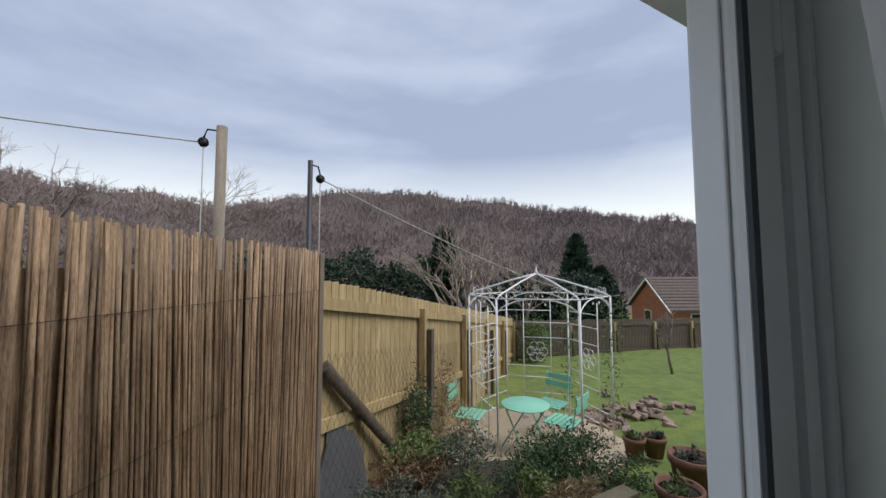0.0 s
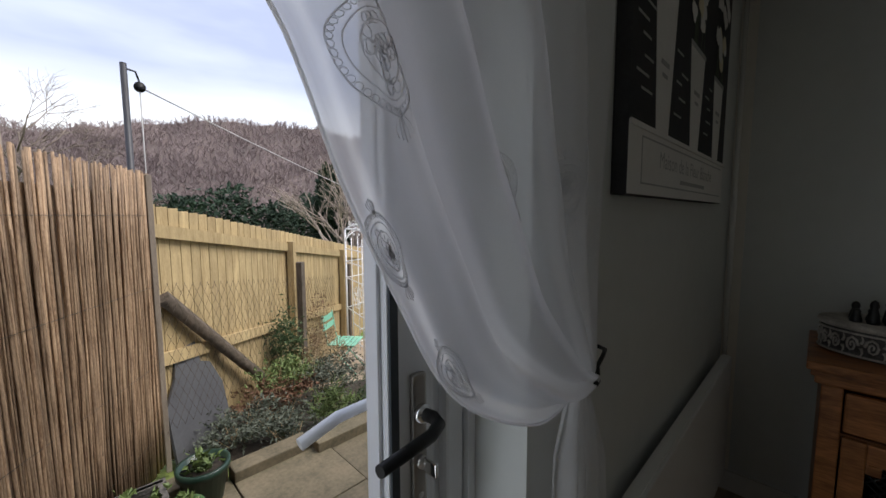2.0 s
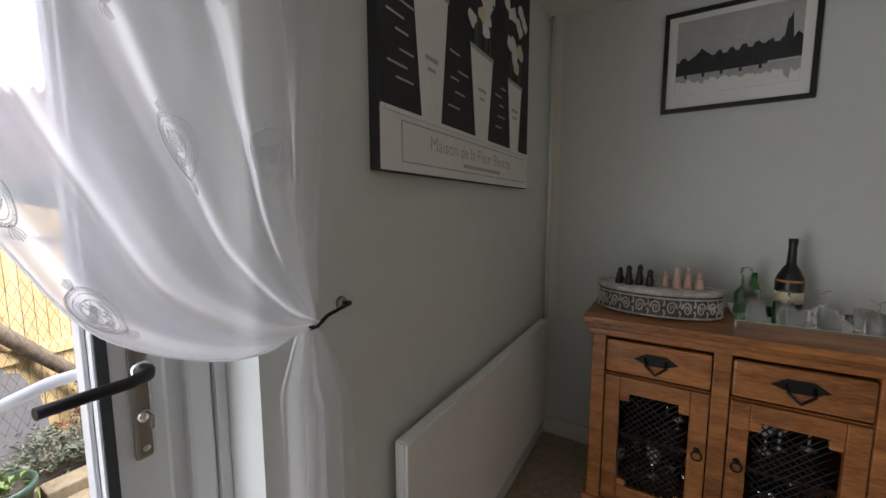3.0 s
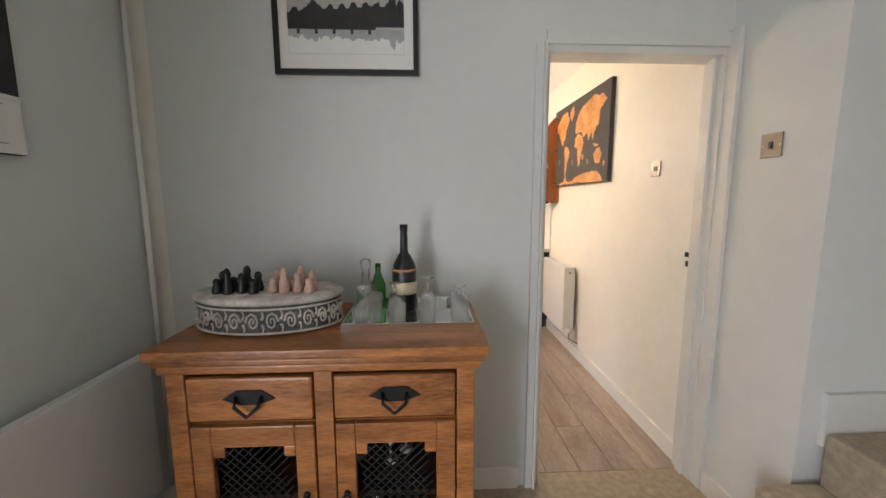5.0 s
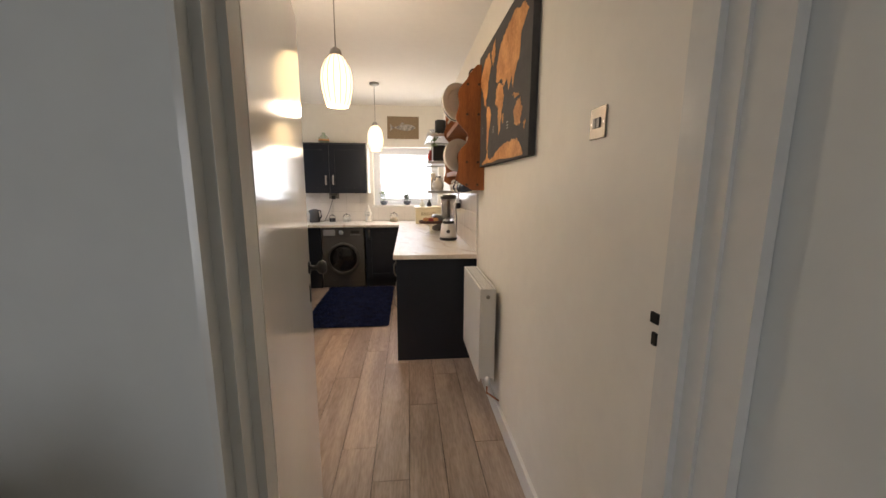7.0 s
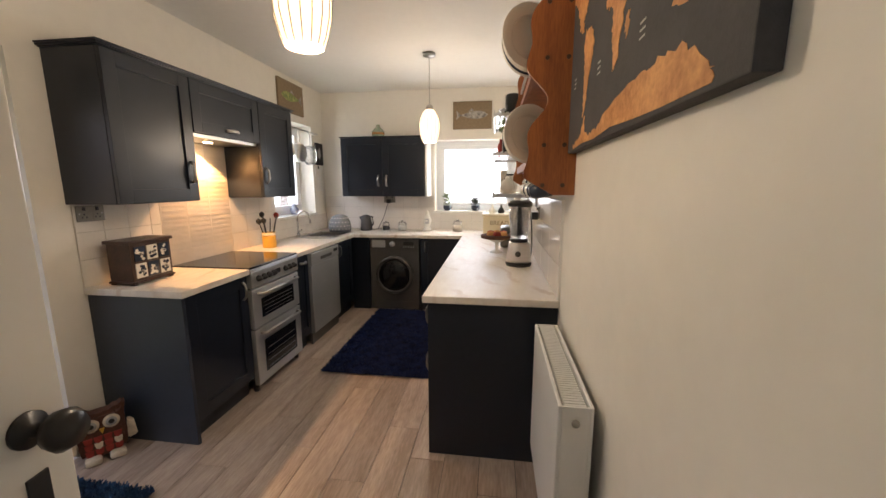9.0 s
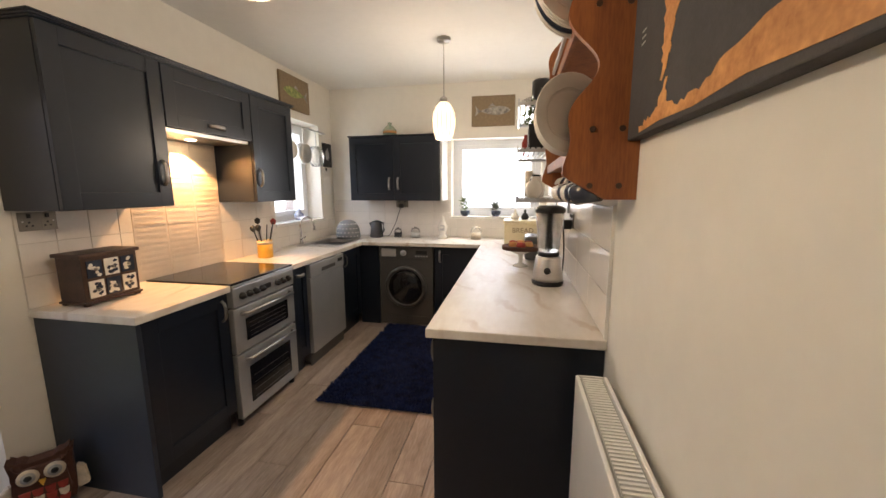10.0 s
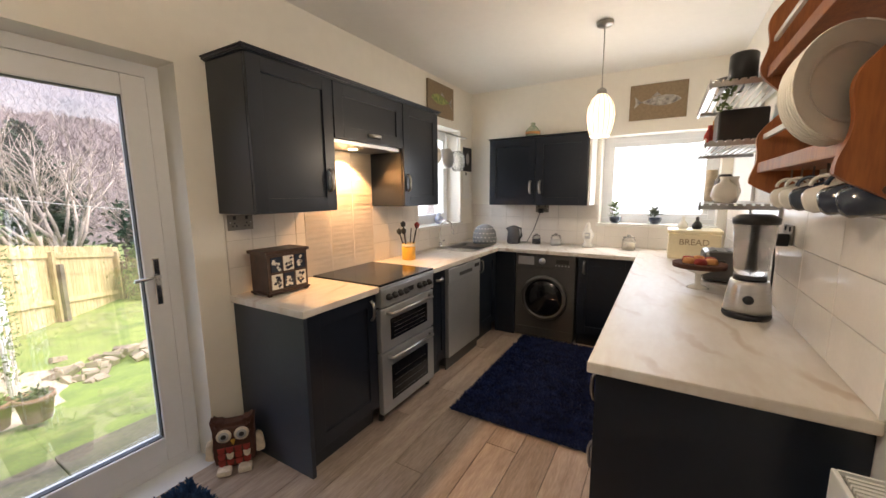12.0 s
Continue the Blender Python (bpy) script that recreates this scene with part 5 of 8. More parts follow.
def arbour():
    cx, cy, g, R = 4.50, 4.15, -0.66, 1.0
    a = thing("garden_arbour", (cx, cy, g), "white metal hexagonal garden arbour with scrollwork", "arbour")
    posts = []
    for k in range(6):
        t = 2 * math.pi * k / 6 + .30
        x, y = cx + R * math.cos(t), cy + R * math.sin(t)
        posts.append((x, y))
        part("post", tube(bmesh.new(), [(x, y, g - .1), (x, y, 1.33)], 0.014, 8), M_WHITEMETAL, a)
        part("roof_rib", tube(bmesh.new(), [(x, y, 1.33), (cx + .92 * R * math.cos(t), cy + .92 * R * math.sin(t), 1.385), (cx + .4 * R * math.cos(t), cy + .4 * R * math.sin(t), 1.55), (cx, cy, 1.66)], 0.012, 6), M_WHITEMETAL, a)
    part("finial", lathe(bmesh.new(), [(0, 1.65), (.03, 1.67), (.015, 1.70), (.006, 1.76), (0, 1.80)], 10, (cx, cy, 0)), M_WHITEMETAL, a)
    rng = random.Random(3)
    for k in range(6):
        (x0, y0), (x1, y1) = posts[k], posts[(k + 1) % 6]

        def at(u, z):
            return (x0 + (x1 - x0) * u, y0 + (y1 - y0) * u, z)
        part("arch", tube(bmesh.new(), [at(.5 - .5 * math.cos(math.pi * i / 12), 1.12 + .22 * math.sin(math.pi * i / 12)) for i in range(13)], 0.008, 6), M_WHITEMETAL, a)
        part("eave_bar", tube(bmesh.new(), [at(0, 1.34), at(1, 1.34)], 0.008, 6), M_WHITEMETAL, a)
        for u in (.2, .5, .8):
            part("scroll", tube(bmesh.new(), [at(u + .06 * math.cos(j * .8) * (1 - j / 14), 1.40 + .06 * math.sin(j * .8) * (1 - j / 14) * 1.3) for j in range(12)], 0.004, 4), M_WHITEMETAL, a)
        for u in (.15, .4, .6, .85):
            part("string_light", lathe(bmesh.new(), [(0, 1.25), (.012, 1.265), (.012, 1.28), (0, 1.295)], 6, at(u, 0)), M_WHITEMETAL, a)
        if k in (0, 1, 2, 5):
            part("panel_bar", tube(bmesh.new(), [at(.28, g), at(.28, 1.22)], 0.008, 6), M_WHITEMETAL, a)
            part("panel_bar", tube(bmesh.new(), [at(.72, g), at(.72, 1.22)], 0.008, 6), M_WHITEMETAL, a)
            for z in (g + .15, g + .35, g + .6, g + .78, g + 1.25, g + 1.5, g + 1.7):
                lo, hi = ((0, .72), (.28, 1))[rng.randrange(2)]
                part("panel_rung", tube(bmesh.new(), [at(lo, z), at(hi, z)], 0.007, 6), M_WHITEMETAL, a)
            for j in range(6):
                t = 2 * math.pi * j / 6
                part("rosette", tube(bmesh.new(), [at(.5 + (.10 * math.cos(t) + .07 * math.cos(q * .7)) / 1.0, g + 1.02 + .10 * math.sin(t) + .07 * math.sin(q * .7)) for q in range(10)], 0.005, 4), M_WHITEMETAL, a)
    part("climber", bmesh.new(), M_LEAF2, a)
    pts = []
    rr = np.random.RandomState(3)
    for k in (5, 0):
        x, y = posts[k]
        z = rr.uniform(-.4, 1.35, 420)
        pts.append(np.stack([x + rr.normal(0, .05 + .03 * z, 420), y + rr.normal(0, .08, 420), z], 1))
    bpy.data.objects.remove(a.children[-1])
    leaves("climber", M_LEAF2, np.concatenate(pts), 0.022, "green climber on the posts", "plant", parent=a)


arbour()


def bistro_table():
    t = thing("bistro_table", (4.05, 3.92, -0.63), "round mint green folding bistro table", "table")
    x, y, z = 4.05, 3.92, -0.07
    part("tabletop", lathe(bmesh.new(), [(0, z - .012), (.31, z - .012), (.318, z - .004), (.31, z + .003), (0, z + .004)], 36, (x, y, 0)), M_MINT, t)
    for sx in (-.2, .2):
        for sy in (-1, 1):
            part("leg", tube(bmesh.new(), [(x + sx, y + sy * .2, z - .012), (x + sx, y - sy * .24, -.66)], 0.010, 6), M_MINT, t)


bistro_table()


def bistro_chair(at, rz):
    c = thing("bistro_chair", at, "mint green slatted folding bistro chair", "chair", "bistro chairs", rz=rz)
    for i in range(6):
        part("seat_slat", bx(-.2, -.19 + i * .065, .43, .2, -.14 + i * .065, .445, .003), M_MINT, c)
    for i in range(2):
        part("back_slat", bx(-.2, .235 + i * .02, .62 + i * .11, .2, .25 + i * .02, .70 + i * .11, .003), M_MINT, c)
    for sx in (-.17, .17):
        part("leg", tube(bmesh.new(), [(sx, -.22, 0), (sx, .20, .46), (sx, .26, .84)], 0.009, 6), M_MINT, c)
        part("leg", tube(bmesh.new(), [(sx * .85, .24, 0), (sx * .85, -.17, .435)], 0.009, 6), M_MINT, c)


bistro_chair((3.45, 4.35, -0.66), 40)
bistro_chair((4.75, 4.15, -0.68), -70)
bistro_chair((4.35, 3.55, -0.66), 200)


def pot(name, at, r, h, material, label, leaf=None, seed=1, square=False):
    p = thing(name, at, label, "plant pot")
    x, y, z = at
    if square:
        bm = bmesh.new()
        for q in ((x - r, y - .13, z, x + r, y - .10, z + h), (x - r, y + .10, z, x + r, y + .13, z + h), (x - r, y - .10, z, x - r + .03, y + .10, z + h), (x + r - .03, y - .10, z, x + r, y + .10, z + h), (x - r - .01, y - .14, z + h - .03, x + r + .01, y - .098, z + h), (x - r - .01, y + .098, z + h - .03, x + r + .01, y + .14, z + h)):
            box(bm, *q, .004)
        part("trough", bm, material, p)
        for i in range(5):
            part("relief", lathe(bmesh.new(), [(.035, 0), (.03, -.012), (.015, -.006), (0, -.012)], 12, (x - r + .07 + i * (2 * r - .14) / 4, y - .1305, z + h * .45), "y"), material, p)
        part("soil", bx(x - r + .031, y - .099, z + .02, x + r - .031, y + .099, z + h - .05), M_SOIL, p)
    else:
        part("pot", lathe(bmesh.new(), [(r * .72, z), (r * .95, z + h * .8), (r * 1.04, z + h * .8), (r * 1.06, z + h), (r * .92, z + h), (r * .88, z + h * .85), (0, z + h * .84)], 26, at[:2] + (0,)), material, p)
        part("soil", lathe(bmesh.new(), [(0, z + h * .80), (r * .9, z + h * .86), (0, z + h * .90)], 20, at[:2] + (0,)), M_SOIL, p)
    if leaf:
        leaves("foliage", leaf, cloud((x, y, z + h * 1.0), (r * .8, r * .6, .07), 160, seed, 8), 0.022, "", "plant", parent=p)


pot("stone_trough", (0.80, 1.98, -0.09), 0.25, 0.24, M_STONEPOT, "carved grey stone trough with yellow-green plants", M_LEAF2, 1, True)
pot("plant_pot", (1.24, 2.14, -0.09), 0.13, 0.22, M_GREENPOT, "dark green pot with seedlings on the patio", M_LEAF2, 2)
pot("plant_pot", (1.06, 1.84, -0.09), 0.12, 0.20, M_GREENPOT2, "green plastic pot on the patio", M_LEAF2, 3)
pot("plant_pot", (4.55, 2.10, -0.46), 0.20, 0.36, M_TERRA, "large weathered terracotta pot", M_LEAFG, 4)
pot("plant_pot", (3.75, 1.78, -0.30), 0.17, 0.28, M_TERRA, "terracotta pot with yellowing plant", M_LEAF2, 5)
pot("plant_pot", (5.05, 3.05, -0.62), 0.13, 0.24, M_TERRA, "small terracotta pot by the arbour", M_LEAF2, 6)
pot("plant_pot", (5.30, 2.95, -0.63), 0.14, 0.25, M_TERRA, "terracotta pot beside the arbour post", M_LEAFG, 7)


def bush(name, c, r, n, size, material, label, seed, clumps=16, long=2.4):
    b = thing(name, (c[0], c[1], ground_z(c[0], c[1])), label, "shrub")
    bm = bmesh.new()
    rng = random.Random(seed)
    for k in range(14):
        tube(bm, [(c[0] + rng.uniform(-.08, .08), c[1] + rng.uniform(-.08, .08), ground_z(c[0], c[1]) - .02), (c[0] + r[0] * rng.uniform(-.7, .7), c[1] + r[1] * rng.uniform(-.7, .7), c[2] + r[2] * rng.uniform(-.2, .7))], 0.006, 4, 0.002)
    part("branchwork", bm, M_STRAW, b)
    leaves("foliage", material, cloud(c, r, n, seed, clumps), size, "", "", parent=b, seed=seed, long=long)


bush("shrub", (3.55, 2.85, -0.20), (0.62, 0.42, 0.22), 5200, 0.016, M_LEAF, "low dark green evergreen shrub", 21, 40)
bush("shrub", (2.30, 3.75, 0.18), (0.22, 0.22, 0.45), 1500, 0.014, M_LEAF, "green rosemary bush by the fence", 22, 24, 3.5)
bush("shrub", (2.55, 3.20, -0.12), (0.45, 0.30, 0.20), 1800, 0.014, M_LEAFG, "grey-green lavender clump in the bed", 23, 30, 3.5)
bush("shrub", (1.85, 2.50, -0.06), (0.26, 0.20, 0.14), 900, 0.014, M_LEAFG, "low grey-green plant by the edging", 24, 20, 3.2)
bush("shrub", (2.25, 2.55, -0.06), (0.18, 0.14, 0.16), 600, 0.012, M_LEAF2, "tuft of grassy green leaves", 25, 12, 6)
bush("shrub", (2.85, 2.50, -0.12), (0.18, 0.14, 0.10), 420, 0.020, M_LEAF2, "small leafy green bedding plant", 26, 12, 2.4)
bush("shrub", (1.95, 3.05, -0.05), (0.35, 0.25, 0.10), 900, 0.020, M_LEAFB, "heap of brown dead leaves", 27, 24, 1.8)
bush("shrub", (3.10, 2.25, -0.12), (0.30, 0.12, 0.12), 700, 0.010, M_STRAW, "dry straw-coloured grass tuft", 28, 16, 7)
bush("shrub", (1.62, 2.78, -0.05), (0.30, 0.22, 0.16), 1300, 0.014, M_LEAFG, "grey-green herb clump beside the screen", 61, 24, 3.0)
bush("shrub", (3.05, 2.85, -0.24), (0.42, 0.30, 0.18), 2400, 0.015, M_LEAF, "spreading dark green ground cover", 62, 30, 2.4)
bush("shrub", (2.15, 3.30, 0.02), (0.34, 0.26, 0.20), 1500, 0.015, M_LEAF2, "leafy green perennial against the fence", 63, 24, 2.6)
bush("shrub", (3.00, 4.35, 0.10), (0.18, 0.20, 0.55), 900, 0.012, M_LEAFB, "withered climber on the fence", 64, 22, 2.2)
bush("shrub", (4.10, 2.60, -0.42), (0.45, 0.35, 0.20), 2200, 0.016, M_LEAF, "low evergreen mound at the gravel edge", 65, 30, 2.4)
bush("shrub", (8.4, 8.4, -0.35), (0.60, 0.40, 0.70), 2600, 0.035, M_LEAF2, "ivy mound against the end fence", 66, 24, 1.6)
bush("shrub", (2.75, 3.70, -0.05), (0.35, 0.25, 0.25), 900, 0.010, M_STRAW, "dry twiggy growth at the gravel edge", 29, 20, 7)


def bare_tree(name, at, h, spread, material, label, seed, trunks=1, depth=5):
    t = thing(name, at, label, "tree")
    rng = random.Random(seed)
    bm_t, bm_b = bmesh.new(), bmesh.new()

    def grow(p, d, l, r, k):
        q = p + d * l * .5 + Vector((rng.uniform(-.08, .08), rng.uniform(-.08, .08), 0)) * l
        e = q + (d + Vector((rng.uniform(-.2, .2), rng.uniform(-.2, .2), rng.uniform(0, .15)))).normalized() * l * .5
        tube(bm_t if k >= depth - 1 else bm_b, [p, q, e], r, 6 if k >= depth - 1 else 4, r * .62)
        if k == 0:
            return
        for _ in range(3 if k > 1 else 4):
            nd = (d + Vector((rng.gauss(0, 1), rng.gauss(0, 1), rng.gauss(0.15, .6))) * spread).normalized()
            start = p + (e - p) * rng.uniform(.55, 1)
            grow(start, nd, l * rng.uniform(.55, .8), r * .55, k - 1)
    for k in range(trunks):
        d = Vector((rng.uniform(-.25, .25) * (trunks > 1), rng.uniform(-.25, .25) * (trunks > 1), 1)).normalized()
        grow(Vector(at) + Vector((rng.uniform(-.2, .2), rng.uniform(-.2, .2), -.2)) * (trunks > 1), d, h * .36, h * .0155, depth)
    part("trunk", bm_t, material, t)
    part("crown", bm_b, material, t)


bare_tree("bare_tree", (-2.6, 11.0, -1.2), 6.8, 0.68, M_BARK, "bare lichened fruit tree beyond the screen", 31, 1, 6)
bare_tree("bare_tree", (0.0, 12.0, -1.4), 6.6, 0.68, M_BARK, "low bare apple tree beyond the screen", 37, 1, 6)
bare_tree("bare_tree", (7.3, 10.9, -1.2), 5.4, 0.42, M_BARKL, "slender pale multi-stemmed bare tree behind the fence", 33, 4, 4)
bare_tree("bare_tree", (9.6, 10.4, -1.2), 4.4, 0.42, M_BARKL, "slender bare sapling behind the fence", 36, 3, 4)
bare_tree("bare_tree", (10.4, 5.6, -1.0), 2.6, 0.45, M_BARK, "small bare shrub tree on the lawn", 35, 1, 3)


def conifer(at, h, r, seed, label):
    t = thing("conifer", at, label, "tree", "conifers")
    part("trunk", tube(bmesh.new(), [at, (at[0], at[1], at[2] + h)], .12, 6, .02), M_BARK, t)
    rng = np.random.RandomState(seed)
    n = 5200
    z = rng.uniform(0.05, 1, n) ** .9
    a = rng.uniform(0, 2 * np.pi, n)
    rad = r * (1 - z) ** .6 * (0.6 + 0.45 * np.abs(np.sin(a * 3 + z * 17))) * rng.uniform(.6, 1, n)
    leaves("crown", M_CONIF, np.stack([at[0] + rad * np.cos(a), at[1] + rad * np.sin(a), at[2] + z * h], 1), 0.11, "", "", parent=t, seed=seed, long=2.2)


conifer((7.45, 12.2, -1.4), 4.6, 1.0, 41, "tall dark green conifer behind the fence")
conifer((14.2, 11.9, -1.6), 4.9, 1.3, 42, "dark green conifer further down the valley")
conifer((18.5, 14.0, -1.5), 3.4, 1.6, 43, "dark bushy conifer near the bungalow")


def hedge(x0, y0, x1, y1, h, seed, label):
    t = thing("hedge", ((x0 + x1) / 2, (y0 + y1) / 2, -1.5), label, "hedge")
    rng = np.random.RandomState(seed)
    n = 9000
    u = rng.uniform(0, 1, n)
    top = h * (0.86 + 0.14 * np.sin(u * 21 + seed) * np.sin(u * 9))
    p = np.stack([x0 + (x1 - x0) * u + rng.normal(0, .35, n), y0 + (y1 - y0) * u + rng.normal(0, .35, n), -1.5 + top * rng.uniform(0, 1, n) ** .6], 1)
    part("branchwork", tube(bmesh.new(), [(x0, y0, -1.4), (x1, y1, -1.4)], .05, 5), M_BARK, t)
    leaves("foliage", M_CONIF, p, 0.10, "", "", parent=t, seed=seed)


hedge(0.6, 12.5, 9.0, 15.5, 4.1, 51, "clipped dark green conifer hedge behind the fence")


hedge(9.2, 11.2, 13.6, 10.6, 3.2, 53, "ivy-covered green boundary hedge beyond the lawn")


def rubble():
    r = thing("rubble_heap", (6.5, 4.2, ground_z(6.5, 4.2)), "low heap of broken bricks and stones on the lawn", "rubble")
    rng = random.Random(6)
    me = mesh_piece(box(bmesh.new(), -.10, -.05, -.035, .10, .05, .035, .012), M_RUBBLE, "brick")
    for i in range(90):
        x, y = rng.gauss(0, .75), rng.gauss(0, .28)
        z = max(0, .16 - .12 * abs(x) - .3 * abs(y)) * rng.uniform(.2, 1)
        piece("brick", me, r, Matrix.Translation((x, y, z + .02)) @ Euler((rng.uniform(-.4, .4), rng.uniform(-.4, .4), rng.uniform(0, 3))).to_matrix().to_4x4() @ Matrix.Diagonal((rng.uniform(.6, 1.1), rng.uniform(.7, 1.3), rng.uniform(.7, 1.4), 1)))


rubble()


def bungalow():
    h = thing("bungalow", (41.0, 21.0, -4.1), "orange brick bungalow with brown tiled roof", "house", rz=-28)
    part("wall", bx(-4, -3, 0, 5, 4, 2.3), M_BRICK, h)
    part("gable", prism(bmesh.new(), [(-3, 2.3), (4, 2.3), (.5, 4.9)], -4.0, -3.8, "yz"), M_BRICK, h)
    rf = bmesh.new()
    prism(rf, [(-3.5, 2.12), (.5, 5.15), (4.5, 2.12), (4.5, 2.3), (.5, 5.35), (-3.5, 2.3)], -4.3, 5.3, "yz")
    part("roof", rf, M_ROOF, h)
    for k in range(11):
        u = k / 11
        part("tile_course", bx(-4.32, -3.52 + 4 * u, 2.32 + 3.04 * u, 5.32, -3.47 + 4 * u, 2.37 + 3.04 * u), M_ROOF, h)
    part("bargeboard", prism(bmesh.new(), [(-3.5, 2.05), (.5, 5.08), (4.5, 2.05), (4.5, 2.2), (.5, 5.25), (-3.5, 2.2)], -4.42, -4.31, "yz"), M_TRIM, h, "white bargeboard")
    for x in (-2.2, 1.4):
        w = part("window", bx(x, -3.04, .9, x + 1.3, -3.001, 2.0), M_TRIM, h)
        part("pane", bx(x + .08, -3.06, .98, x + 1.22, -3.041, 1.92), M_BLKGLASS, w)
    w = part("window", bx(-4.05, .2, .9, -4.001, 1.4, 2.0), M_TRIM, h)
    part("pane", bx(-4.07, .3, .98, -4.051, 1.3, 1.92), M_BLKGLASS, w)


bungalow()


def hillside():
    rng = np.random.RandomState(5)
    na, nr = 90, 16

    def height(a, u):
        slope = np.interp(a, (-1.3, -.37, -.10, .01, .11, .24, .38, .68, .84, .96, 1.12, 2.0), (.19, .191, .181, .174, .205, .226, .233, .200, .172, .152, .122, .09))
        ridge = 1.6 + 185 * slope - 3.2 + .7 * math.sin(a * 31) + .5 * math.sin(a * 67)
        return -6 + (ridge + 6) * u ** 1.15
    bm = bmesh.new()
    rows = []
    for j in range(nr):
        u = j / (nr - 1)
        row = []
        for i in range(na):
            a = -1.3 + 3.3 * i / (na - 1)
            d = 75 + 110 * u
            row.append(bm.verts.new((d * math.sin(a), d * math.cos(a), height(a, u) + rng.normal(0, .5))))
        rows.append(row)
    for p, q in zip(rows, rows[1:]):
        for i in range(na - 1):
            bm.faces.new((p[i], p[i + 1], q[i + 1], q[i])).smooth = True
    structure("backdrop_hill", bm, M_HILLG, "brown wooded winter hillside", "hill")
    n = 26000
    a = rng.uniform(-1.25, 1.95, n)
    u = rng.uniform(0.02, 1.0, n) ** .8
    d = 75 + 110 * u
    z = np.array([height(p, q) for p, q in zip(a, u)])
    base = np.stack([d * np.sin(a), d * np.cos(a), z - .5], 1)
    verts, faces = [], []
    for k in range(n):
        b = base[k]
        hgt = rng.uniform(2.2, 4.2)
        for s in range(7):
            t0 = hgt * rng.uniform(.15, .7) if s else 0.0
            tip = b + (np.array([rng.normal(0, .95), rng.normal(0, .95), t0 + hgt * rng.uniform(.2, .5)]) if s else np.array([rng.normal(0, .3), rng.normal(0, .3), hgt]))
            root = b + np.array([0, 0, t0])
            w = .11 if s else .07
            o = np.array([np.cos(a[k]), -np.sin(a[k]), 0]) * w
            i = len(verts)
            verts += [tuple(root - o), tuple(root + o), tuple(tip)]
            faces.append((i, i + 1, i + 2))
    me = bpy.data.meshes.new("hill_woodland")
    me.from_pydata(verts, [], faces)
    me.materials.append(M_HILLT)
    tagged(new("hill_woodland", me), "bare winter trees covering the hill", "woodland", "", "stuff")


hillside()

# ---- the curtain ----


